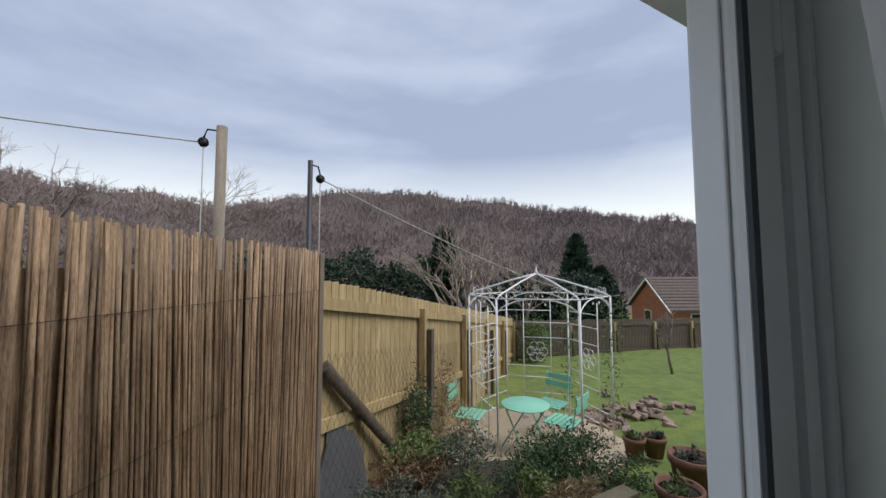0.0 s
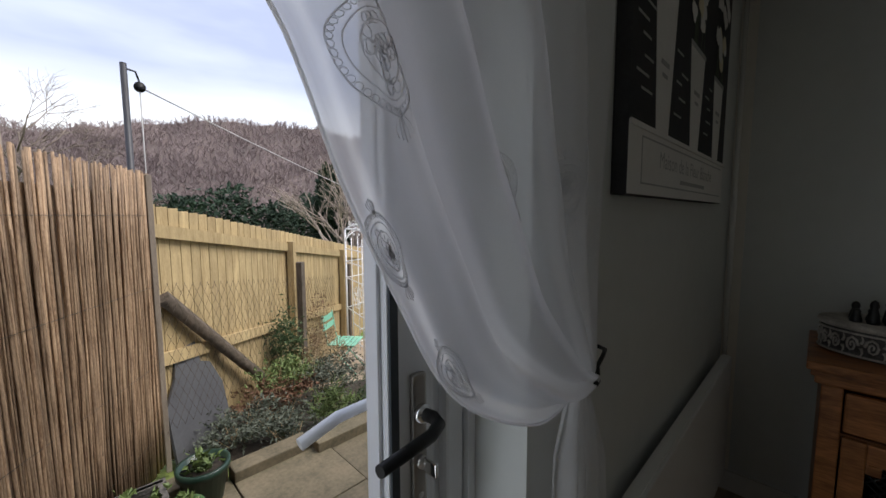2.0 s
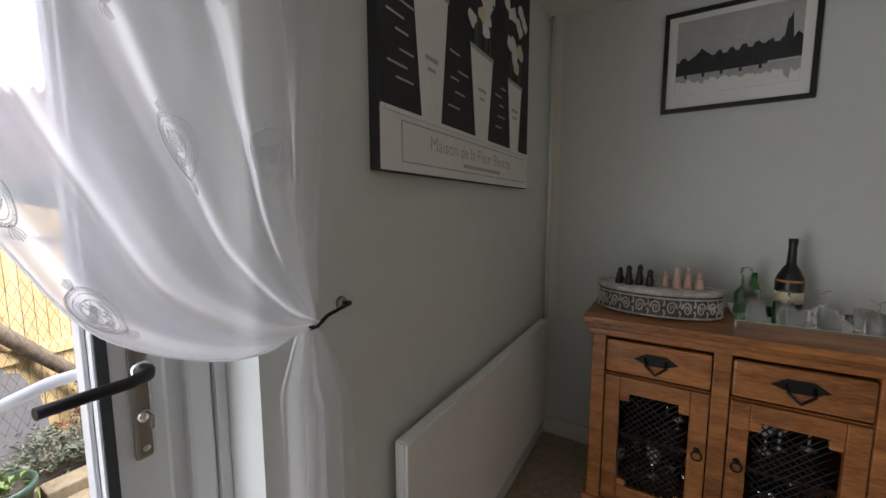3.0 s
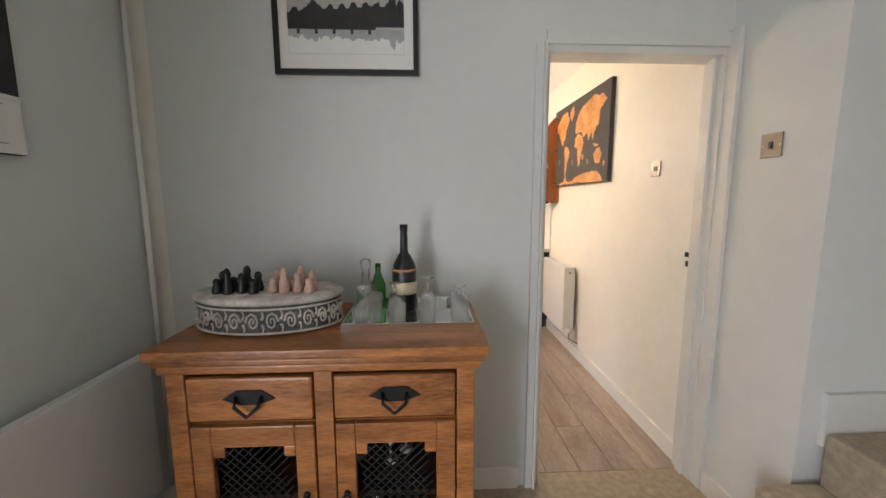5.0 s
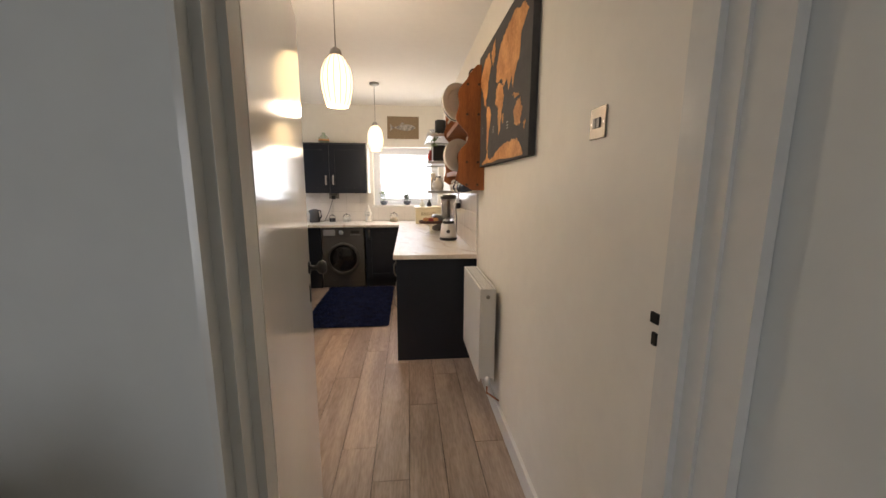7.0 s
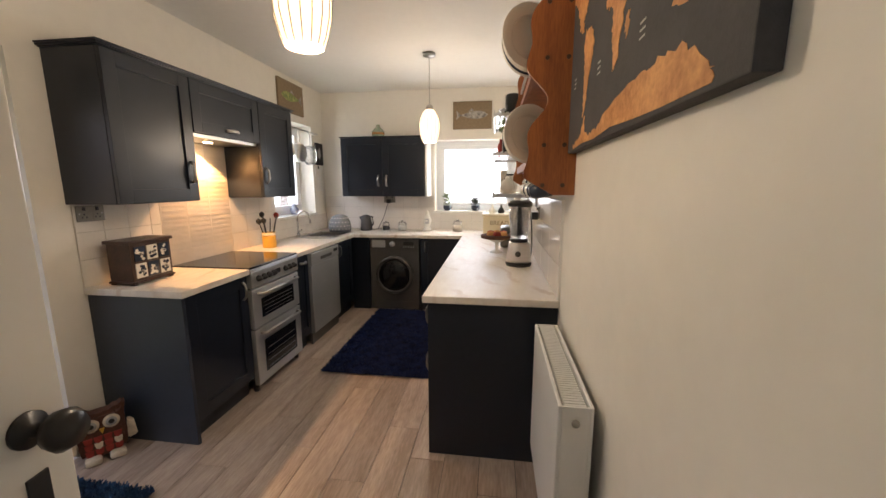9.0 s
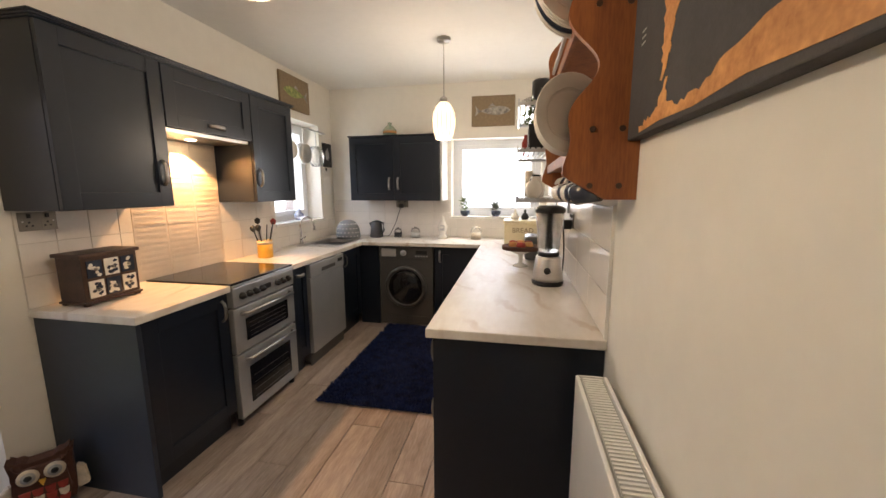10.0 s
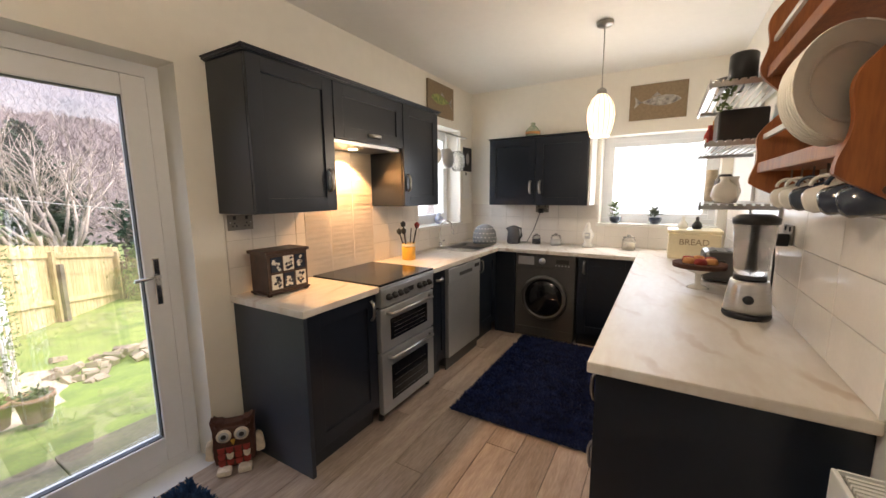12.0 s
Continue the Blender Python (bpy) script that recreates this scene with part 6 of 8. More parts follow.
def curtain():
    c = thing("voile_curtain", (1.36, 0.02, 0.05), "white embroidered voile curtain tied back", "curtain")
    # the leading edge falls across the door, hangs in a belly and comes up to the hook
    edge = [Vector(q) for q in ((.68, .045, 2.34), (.79, .045, 2.04), (.878, .045, 1.766), (.922, .042, 1.68), (.970, .036, 1.56), (1.022, .024, 1.45),
                                (1.072, .012, 1.352), (1.125, -.004, 1.300), (1.22, -.014, 1.252), (1.30, -.012, 1.236), (1.37, -.006, 1.248), (1.412, .0, 1.268))]
    run = [0.0]
    for p, q in zip(edge, edge[1:]):
        run.append(run[-1] + (q - p).length)

    def leading(v):
        t = v * run[-1]
        k = max(i for i in range(len(run) - 1) if run[i] <= t + 1e-9)
        w = (t - run[k]) / (run[k + 1] - run[k])
        a, b = edge[max(k - 1, 0)], edge[min(k + 2, len(edge) - 1)]
        p, q = edge[k], edge[k + 1]
        return .5 * ((2 * p) + (q - a) * w + (2 * a - 5 * p + 4 * q - b) * w ** 2 + (3 * p - a - 3 * q + b) * w ** 3)

    def trailing(v):
        return Vector((1.50 - .085 * v ** 1.5, .045 - .045 * v, 2.34 - 1.07 * v))

    def drape_at(u, v):
        p = leading(v) * (1 - u) + trailing(v) * u
        close = (1 - v) ** .6
        ph = 2 * math.pi * (5.5 * u ** .9 + .35 * math.sin(2.6 * v + 4 * u))
        amp = (.030 * close + .007) * min(1, u * 5 + .15)
        p.y -= .016 * math.sin(math.pi * min(1, u * 1.1)) * v + amp * math.sin(ph) + .007 * math.sin(2.7 * ph + 5 * v) * close
        p.y -= .010 * v ** 3 * math.sin(9 * u + 2.2 * math.sin(6 * v))
        p.x += .008 * math.cos(ph) * close
        return p

    def cloth(name, at, nu, nv):
        bm = bmesh.new()
        rows = [[bm.verts.new(at(i / nu, j / nv)) for i in range(nu + 1)] for j in range(nv + 1)]
        for a, b in zip(rows, rows[1:]):
            for i in range(nu):
                bm.faces.new((a[i], a[i + 1], b[i + 1], b[i])).smooth = True
        return part(name, bm, M_VOILE, c)
    top = cloth("drape", drape_at, 130, 110)

    def tail_at(u, v):
        z = 1.268 - 1.218 * v
        x0 = 1.395 - .05 * min(1, v * 9) + .02 * v
        x1 = 1.425 + .085 * min(1, v * 6) ** .7 + .02 * v
        ph = 2 * math.pi * 3.6 * u + .8 * math.sin(3 * v)
        return Vector((x0 + (x1 - x0) * u + .004 * math.cos(ph), .012 + .017 * min(1, .25 + v * 5) * math.sin(ph) + .005 * math.sin(2.3 * ph + 4 * v), z))
    cloth("tail", tail_at, 60, 60)
    part("hem", tube(bmesh.new(), [drape_at(0.004, v) for v in np.linspace(0, .97, 70)], .0022, 5), M_VOILE, top)
    rng = random.Random(5)

    def stitched(cu, cv, su, sv):
        """A raised medallion sewn on the cloth."""
        bm = bmesh.new()

        def on(a, b):
            q = drape_at(min(max(cu + su * a, .005), .99), min(max(cv + sv * b, .005), .96))
            return q - Vector((0, .0026, 0))
        for k in range(3):
            q = 1 - k * .24
            tube(bm, [on(q * math.sin(t * math.pi / 16) * (1.05 + .22 * math.cos(t * math.pi / 16)), q * -math.cos(t * math.pi / 16)) for t in range(33)], .0010, 4)
        for k in range(40):
            t = 2 * math.pi * k / 40
            a, b = .93 * math.sin(t) * (1.05 + .22 * math.cos(t)), -.93 * math.cos(t)
            tube(bm, [on(a + .07 * math.cos(w), b + .07 * math.sin(w)) for w in range(7)], .0006, 3)
        for k in range(26):
            t, r = rng.uniform(0, 6.28), rng.uniform(.05, .6)
            a, b = r * math.cos(t), r * math.sin(t)
            tube(bm, [on(a + .13 * math.cos(w), b + .13 * math.sin(w)) for w in range(7)], .0007, 3)
        for side in (-1, 1):
            for k in range(3):
                tube(bm, [on(side * .16 * k * math.sin(w * .5), 1.02 + .10 * w - .05 * k) for w in range(5)], .0008, 3)
                tube(bm, [on(side * .12 * k * math.sin(w * .5), -1.02 - .08 * w + .04 * k) for w in range(5)], .0008, 3)
        part("embroidery", bm, M_VOILE, top, "white embroidered medallion")
    for q in ((.13, .49, .055, .042), (.40, .43, .05, .042), (.16, .27, .05, .045), (.46, .62, .05, .042), (.70, .38, .045, .042), (.62, .18, .05, .045), (.05, .74, .035, .03), (.34, .20, .05, .045), (.76, .66, .05, .04), (.04, .62, .03, .03)):
        stitched(*q)
    rod = thing("curtain_pole", (0.4, 0.03, 2.36), "slim white curtain pole over the patio doors", "curtain pole")
    part("pole", tube(bmesh.new(), [(-0.6, 0.02, 2.36), (1.6, 0.02, 2.36)], .011, 8), M_TRIM, rod)
    part("bracket", bx(1.5, .02, 2.34, 1.52, .069, 2.38), M_TRIM, rod)
    hk = thing("tieback_hook", (1.56, 0.06, 1.262), "dark metal curtain tieback hook on the wall", "hook")
    part("hook", tube(bmesh.new(), [(1.558, .066, 1.262), (1.555, .035, 1.268), (1.535, .014, 1.272), (1.50, .004, 1.272), (1.45, -.006, 1.268), (1.405, -.026, 1.260), (1.385, -.03, 1.262)], .0042, 8), M_IRON, hk)
    part("rose", lathe(bmesh.new(), [(.017, .069), (.014, .060), (.006, .058), (0, .058)], 14, (1.558, 0, 1.262), "y"), M_NICKEL, hk)


curtain()


# ---- the dresser and what stands on it ----
def dresser():
    d = thing("sideboard", (3.03, -0.82, 0), "rustic waxed hardwood sideboard with iron-grille doors", "sideboard")
    x0, x1, y0, y1, h = 2.76, 3.29, -1.345, -0.30, 0.99
    part("carcass", join_boxes([(x0 + .03, y0 + .02, .08, x1, y0 + .045, .90), (x0 + .03, y1 - .045, .08, x1, y1 - .02, .90), (x1 - .02, y0 + .045, .08, x1, y1 - .045, .90), (x0 + .03, y0 + .045, .08, x1 - .02, y1 - .045, .11), (x0 + .03, y0 + .045, .70, x1 - .02, y1 - .045, .72)]), M_DRESS, d)
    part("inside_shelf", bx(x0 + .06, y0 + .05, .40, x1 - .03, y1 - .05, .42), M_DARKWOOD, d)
    for z, o, t in ((.90, 0.0, .03), (.93, -.012, .025), (.955, -.025, .033)):
        part("top_moulding", bx(x0 + o, y0 + o, z + .0005, x1, y1 - o, z + t, .008), M_DRESS, d)
    part("plinth", bx(x0 - .005, y0 - .005, 0, x1, y1 + .005, .08, .012), M_DRESS, d)
    for yy in (y0 + .02, y1 - .08):
        part("corner_post", bx(x0 + .008, yy, .08, x0 + .045, yy + .06, .90, .006), M_DRESS, d)
    mid = (y0 + y1) / 2
    part("centre_stile", bx(x0 + .012, mid - .03, .08, x0 + .04, mid + .03, .90, .004), M_DRESS, d)
    for a, b in ((y0 + .085, mid - .035), (mid + .035, y1 - .085)):
        dr = part("drawer", bx(x0 + .004, a, .735, x0 + .035, b, .885, .010), M_DRESS, d)
        c = (a + b) / 2
        part("back_plate", prism(bmesh.new(), [(c - .085, .815), (c - .04, .845), (c + .04, .845), (c + .085, .815), (c + .03, .795), (c - .03, .795)], x0 - .001, x0 + .0035, "yz"), M_IRON, dr, "black iron back plate")
        part("bail_handle", tube(bmesh.new(), [(x0 - .002, c - .04, .825), (x0 - .022, c - .038, .80), (x0 - .024, c, .765), (x0 - .022, c + .038, .80), (x0 - .002, c + .04, .825)], .006, 8), M_IRON, dr)
        fr = bmesh.new()
        w = .065
        for q in ((a, .12, a + w, .715), (b - w, .12, b, .715), (a + w, .12, b - w, .18), (a + w, .64, b - w, .715)):
            box(fr, x0 + .006, q[0], q[1], x0 + .036, q[2], q[3], .006)
        do = part("door", fr, M_DRESS, d)
        for q in ((a + w, .60, a + w + .04, .64), (b - w - .04, .60, b - w, .64), (a + w, .18, a + w + .04, .21), (b - w - .04, .18, b - w, .21)):
            part("corner_block", bx(x0 + .010, q[0], q[1], x0 + .034, q[2], q[3], .006), M_DRESS, do)
        bm = bmesh.new()
        g0, g1 = a + w, b - w
        n = 9
        for k in range(-n, n * 2):
            for sg in (1, -1):
                pts = []
                for t in range(0, 13):
                    yy, zz = g0 + (k / n) * (g1 - g0) + sg * t * .0385, .18 + t * .0385
                    if sg < 0:
                        yy += .2
                    if g0 <= yy <= g1:
                        pts.append((x0 + .02, yy, zz))
                if len(pts) > 1:
                    tube(bm, pts, .0035, 4)
        part("iron_grille", bm, M_IRON, do, "black iron lattice grille")
        kk = b - w / 2 if a < mid - .3 else a + w / 2
        part("ring_pull", tube(bmesh.new(), [(x0 - .006, kk + .018 * math.sin(t), .44 + .02 * math.cos(t)) for t in np.linspace(0, 6.28, 15)], .0035, 6), M_IRON, do)
        part("pull_plate", lathe(bmesh.new(), [(.012, .006), (.010, -.004), (0, -.005)], 10, (x0, kk, .462), "x"), M_IRON, do)
    rng = random.Random(6)
    for k in range(26):
        yy, lvl = rng.uniform(y0 + .14, y1 - .14), rng.choice((.1105, .4205))
        b = thing("wine_glass", (3.0, yy, lvl), "glassware stored inside the sideboard", "glass", "sideboard glasses")
        part("bowl", lathe(bmesh.new(), [(.028, lvl), (.03, lvl + .004), (.005, lvl + .01), (.005, lvl + .07), (.03, lvl + .10), (.032, lvl + .16), (.029, lvl + .165)], 10, (rng.uniform(2.9, 3.15), yy, 0)), M_CHROME if k % 3 else M_WHITE, b)


dresser()


def chess_board():
    g = thing("carved_stand", (3.02, -0.57, 0.988), "oval whitewashed carved wooden games stand", "stand")
    def oval(r, z0, z1, m, nm):
        bm = bmesh.new()
        lathe(bm, [(r * .97, z0), (r, z0 + .012), (r, z1 - .01), (r * .985, z1), (0, z1 + .001)], 44, (0, 0, 0))
        for v in bm.verts:
            v.co = Vector((3.02 + v.co.x * .62, -0.57 + v.co.y, v.co.z))
        return part(nm, bm, m, g)
    oval(.262, .989, 1.095, M_CARVED, "carved_band")
    oval(.275, 1.0955, 1.118, M_STONEW, "top")
    def on_band(t, z, lift=.004):
        return (3.02 + (.262 + lift) * .62 * math.cos(t), -.57 + (.262 + lift) * math.sin(t), z)
    for z, r in ((.999, .005), (1.084, .004)):
        part("bead", tube(bmesh.new(), [on_band(math.pi * (.42 + 1.16 * i / 40), z) for i in range(41)], r, 6), M_STONEW, g, "whitewashed carved bead")
    for k in range(13):
        t = math.pi * (.5 + (k + .5) / 13)
        turn = 1 if k % 2 else -1
        part("carved_scroll", tube(bmesh.new(), [on_band(t + turn * (.085 - .0055 * q) * math.cos(q * .75), 1.041 + (.033 - .0019 * q) * math.sin(q * .75)) for q in range(15)], .0048, 6, .003), M_STONEW, g, "whitewashed carved scroll")
        for side in (-1, 1):
            part("carved_leaf", tube(bmesh.new(), [on_band(t + .115 + .022 * math.sin(w), 1.041 + side * (.008 + .010 * w)) for w in range(4)], .0055, 5, .002), M_STONEW, g, "whitewashed carved leaf")
    for j in range(2):
        for i in range(4):
            for m, lab, off in ((M_BLACK, "black carved stone chess piece", .10), (M_PINKST, "pink carved soapstone chess piece", -.10)):
                x, y, z = 2.95 + .045 * j + .012 * (i % 2), -.57 + off + (i - 1.5) * .045, 1.1195
                h = .055 + .02 * ((i + j) % 3)
                p = solid("chess_piece", lathe(bmesh.new(), [(.018, z), (.019, z + .01), (.015, z + h * .45), (.011, z + h * .6), (.014, z + h * .75), (.010, z + h * .92), (0, z + h)], 9, (x, y, 0)), m, lab, "chess piece", "chess pieces")


chess_board()


def bottle(name, x, y, z, prof, m, label, extra=()):
    b = thing(name, (x, y, z), label, "bottle")
    part("body", lathe(bmesh.new(), [(r, z + h) for r, h in prof], 22, (x, y, 0)), m, b)
    for nm, r, h0, h1, mm in extra:
        part(nm, lathe(bmesh.new(), [(r, z + h0), (r, z + h1)], 22, (x, y, 0)), mm, b)


def tray():
    t = thing("mirror_tray", (3.04, -1.10, 0.9885), "rectangular mirrored serving tray", "tray")
    part("base", bx(2.88, -1.33, .9885, 3.22, -.87, .998, .002), M_MIRROR, t)
    for q in ((2.87, -1.335, 2.88, -.865), (3.22, -1.335, 3.23, -.865), (2.88, -1.335, 3.22, -1.33), (2.88, -.87, 3.22, -.865)):
        part("side", bx(q[0], q[1], .989, q[2], q[3], 1.025, .001), M_MIRROR, t)
    rng = random.Random(12)
    for i in range(4):
        for j in range(3):
            x, y, z = 2.92 + .07 * j + rng.uniform(-.01, .01), -1.29 + .115 * i + rng.uniform(-.015, .015), .9985
            tall = (i + j) % 3 == 0
            g = thing("drinking_glass", (x, y, z), "clear stemmed glass" if tall else "clear cut-glass tumbler on the tray", "glass", "tray glasses")
            if tall:
                g["label"] = "clear upturned stemmed wine glass on the tray"
                pr = [(.030, 0), (.033, .05), (.022, .085), (.005, .095), (.005, .14), (.026, .146), (.026, .149)]
            else:
                pr = [(.026, 0), (.027, .004), (.032, .085), (.030, .085), (.025, .008), (0, .008)]
            part("glass_body", lathe(bmesh.new(), [(r, z + h) for r, h in pr], 14, (x, y, 0)), M_GLASS, g)
    bottle("liqueur_bottle", 3.12, -1.075, .9985, [(.046, 0), (.050, .01), (.050, .165), (.046, .19), (.030, .225), (.017, .245), (.0145, .33), (.0165, .335), (.0165, .358), (0, .358)], M_BLACK, "dark liqueur bottle with a cream label", (("label_band", .0508, .075, .125, M_CREAMTIN), ("neck_label", .0508, .168, .178, M_COPPER)))
    bottle("green_bottle", 3.17, -.96, .9985, [(.030, 0), (.031, .01), (.031, .10), (.012, .15), (.012, .19), (0, .19)], M_GREENGL, "small green glass bottle")
    bottle("decanter", 3.10, -.92, .9985, [(.036, 0), (.040, .01), (.040, .10), (.014, .14), (.018, .165), (.012, .17), (.022, .19), (.022, .215), (0, .225)], M_GLASS, "clear cut-glass decanter with stopper")


tray()


# ---- switches and sockets ----
def wall_plate(name, axis, at, w, h, label, rockers, sockets=0):
    x, y, z = at
    out = {"+y": (0, 1), "-y": (0, -1), "-x": (-1, 0)}[axis]
    p = thing(name, at, label, "switch" if not sockets else "socket")
    def b(u0, c0, u1, c1, t0, t1, bev=0):
        if out[1]:
            lo, hi = sorted((y + out[1] * t0, y + out[1] * t1))
            return bx(x + u0, lo, z + c0, x + u1, hi, z + c1, bev)
        lo, hi = sorted((x + out[0] * t0, x + out[0] * t1))
        return bx(lo, y + u0, z + c0, hi, y + u1, z + c1, bev)
    part("plate", b(-w / 2, -h / 2, w / 2, h / 2, .0005, .006, .0015), M_PLATE, p)
    for k in range(rockers):
        u = (k - (rockers - 1) / 2) * .022
        part("rocker", b(u - .008, -.014, u + .008, .014, .006, .011, .001), M_BLACK if axis != "none" else M_WHITE, p)
    for s in (-1, 1):
        part("screw", b(s * w * .40 - .003, -.003, s * w * .40 + .003, .003, .006, .007), M_STEEL, p)
    for k in range(sockets):
        u = (k - (sockets - 1) / 2) * .07
        part("socket_face", b(u - .024, -.03, u + .024, .012, .006, .0068), M_PLATE, p)
        for du, dz in ((0, -.004), (-.011, -.02), (.011, -.02)):
            part("pin_hole", b(u + du - .004, dz - .004, u + du + .004, dz + .004, .0068, .0074), M_BLACK, p)
        part("rocker", b(u - .007, .016, u + .007, .036, .006, .011, .001), M_BLACK, p)


wall_plate("light_switch", "+y", (3.066, YR, 1.667), .094, .094, "brushed steel light switch with black rocker", 1)
wall_plate("light_switch", "+y", (3.822, YR, 1.635), .088, .088, "brushed steel double light switch", 2)
wall_plate("socket", "-y", (5.66, -0.0102, 1.312), .146, .086, "brushed steel double socket under the wall cabinet", 0, 2)
wall_plate("socket", "+y", (6.62, YR + .012, 1.27), .146, .086, "brushed steel double socket behind the blender", 0, 2)
wall_plate("socket", "-x", (KX1 - .012, -0.88, 1.29), .146, .086, "brushed steel double socket behind the kettle", 0, 2)
kp = thing("lock_plate", (3.50, YR, 1.14), "dark metal keep and latch plate on the wall", "latch")
part("plate", bx(3.485, YR + .0005, 1.15, 3.51, YR + .006, 1.175, .001), M_IRON, kp)
part("keep", bx(3.485, YR + .0005, 1.10, 3.50, YR + .006, 1.13, .001), M_IRON, kp)


# ---- plate rack and shelf on the kitchen wall ----
def plate(x, y, z, r, m, label, tilt, group):
    p = thing("plate", (x, y, z), label, "plate", group, rz=0)
    bm = lathe(bmesh.new(), [(0, .002), (r * .56, .002), (r * .64, .010), (r * .98, .020), (r, .023), (r * .98, .0255), (r * .68, .0165), (r * .64, .014), (r * .60, .008), (r * .56, .0065), (0, .0065)], 36)
    dish = part("dish", bm, m, p)
    part("raised_edge", tube(bmesh.new(), [(r * .985 * math.cos(a), r * .985 * math.sin(a), .0255) for a in np.linspace(0, 2 * math.pi, 37)], .0018, 5), m, dish)
    part("well_ring", tube(bmesh.new(), [(r * .66 * math.cos(a), r * .66 * math.sin(a), .016) for a in np.linspace(0, 2 * math.pi, 37)], .0014, 5), m, dish)
    p.matrix_basis = pose(x, y, z, 0, 0, 0) @ Matrix.Rotation(radians(-90 + tilt), 4, "X")
    return p


def plate_rack():
    r = thing("plate_rack", (5.9, YR, 1.42), "orange pine wall plate rack with shaped sides", "rack")
    z0, z1 = 1.42, 2.28
    n = 60
    edge = []
    for k in range(n + 1):
        u = k / n
        d = .175 + .035 * math.sin(u * 4 * math.pi - .6) + .02 * math.sin(u * 8 * math.pi)
        if u < .08:
            d *= .55 + .45 * (u / .08)
        if u > .93:
            d *= 1 - .6 * ((u - .93) / .07)
        edge.append((YR + d, z0 + (z1 - z0) * u))
    outline = [(YR + .001, z0)] + edge + [(YR + .001, z1)]
    for x in (5.475, 6.38):
        part("side_panel", prism(bmesh.new(), outline, x, x + .022, "yz"), M_PINE, r)
    for z in (1.567, 1.927):
        part("shelf", bx(5.4975, YR + .001, z - .03, 6.3795, YR + .17, z - .012, .003), M_PINE, r)
        part("lip", bx(5.4975, YR + .171, z - .036, 6.3795, YR + .186, z + .004, .003), M_PINE, r, "pine retaining rail")
    for z in (1.66, 2.02):
        part("guard_rail", bx(5.4975, YR + .165, z, 6.3795, YR + .178, z + .02, .002), M_TRIM, r, "white guard rail")
    for zz in (1.46, 1.62, 1.95, 2.15):
        part("dowel", lathe(bmesh.new(), [(.009, -.002), (.009, 0)], 8, (5.4745, YR + .05, zz), "x"), M_DARKWOOD, r)
        part("dowel", lathe(bmesh.new(), [(.009, -.002), (.009, 0)], 8, (5.4745, YR + .13, zz), "x"), M_DARKWOOD, r)
    for k in range(7):
        part("cup_hook", tube(bmesh.new(), [(5.56 + k * .12, YR + .10, 1.536), (5.56 + k * .12, YR + .10, 1.50), (5.56 + k * .12, YR + .115, 1.49), (5.56 + k * .12, YR + .125, 1.50)], .003, 5), M_NICKEL, r)
    hp = thing("hanging_hook", (5.9, YR, 2.28), "dark iron ornament above the plate rack", "hook")
    part("loop", tube(bmesh.new(), [(5.93, YR + .02 + .03 * math.sin(t), 2.33 + .05 * math.cos(t)) for t in np.linspace(0, 6.28, 16)], .006, 6), M_IRON, hp)
    k = 0
    for zz, R in ((1.556, .115), (1.916, .125)):
        for i in range(7):
            x = 5.53 + .018 * i
            m = M_BLUECHINA if (zz > 1.9 and i in (3, 4)) else M_CHINA
            p = plate(0, 0, 0, R, m, "dark blue dinner plate in the rack" if m is M_BLUECHINA else "white china plate in the rack", 0, "racked plates")
            p.matrix_basis = Matrix.Translation((x, YR + .125 + R * .62, zz + R + .001)) @ Matrix.Rotation(radians(24), 4, "Z") @ Matrix.Rotation(radians(-90), 4, "Y")
    for i in range(6):
        x, y, z = 5.57 + i * .12, YR + .115, 1.33
        m = M_BLUECHINA if i in (0, 1, 3) else M_CHINA
        c = thing("mug", (x, y, z), "dark blue mug hanging from a hook" if m is M_BLUECHINA else "white patterned mug hanging from a hook", "mug", "hanging mugs", rz=0)
        part("cup", lathe(bmesh.new(), [(.026, 0), (.034, .01), (.040, .085), (.037, .085), (.031, .012), (0, .010)], 20), m, c)
        part("mug_handle", tube(bmesh.new(), [(.037 + .022 * math.sin(t), 0, .045 + .028 * math.cos(t)) for t in np.linspace(0.1, 3.04, 10)], .005, 6), m, c)
        c.matrix_basis = Matrix.Translation((x, y + .05, 1.43)) @ Matrix.Rotation(radians(60), 4, "Z") @ Matrix.Rotation(radians(-75), 4, "Y")


plate_rack()


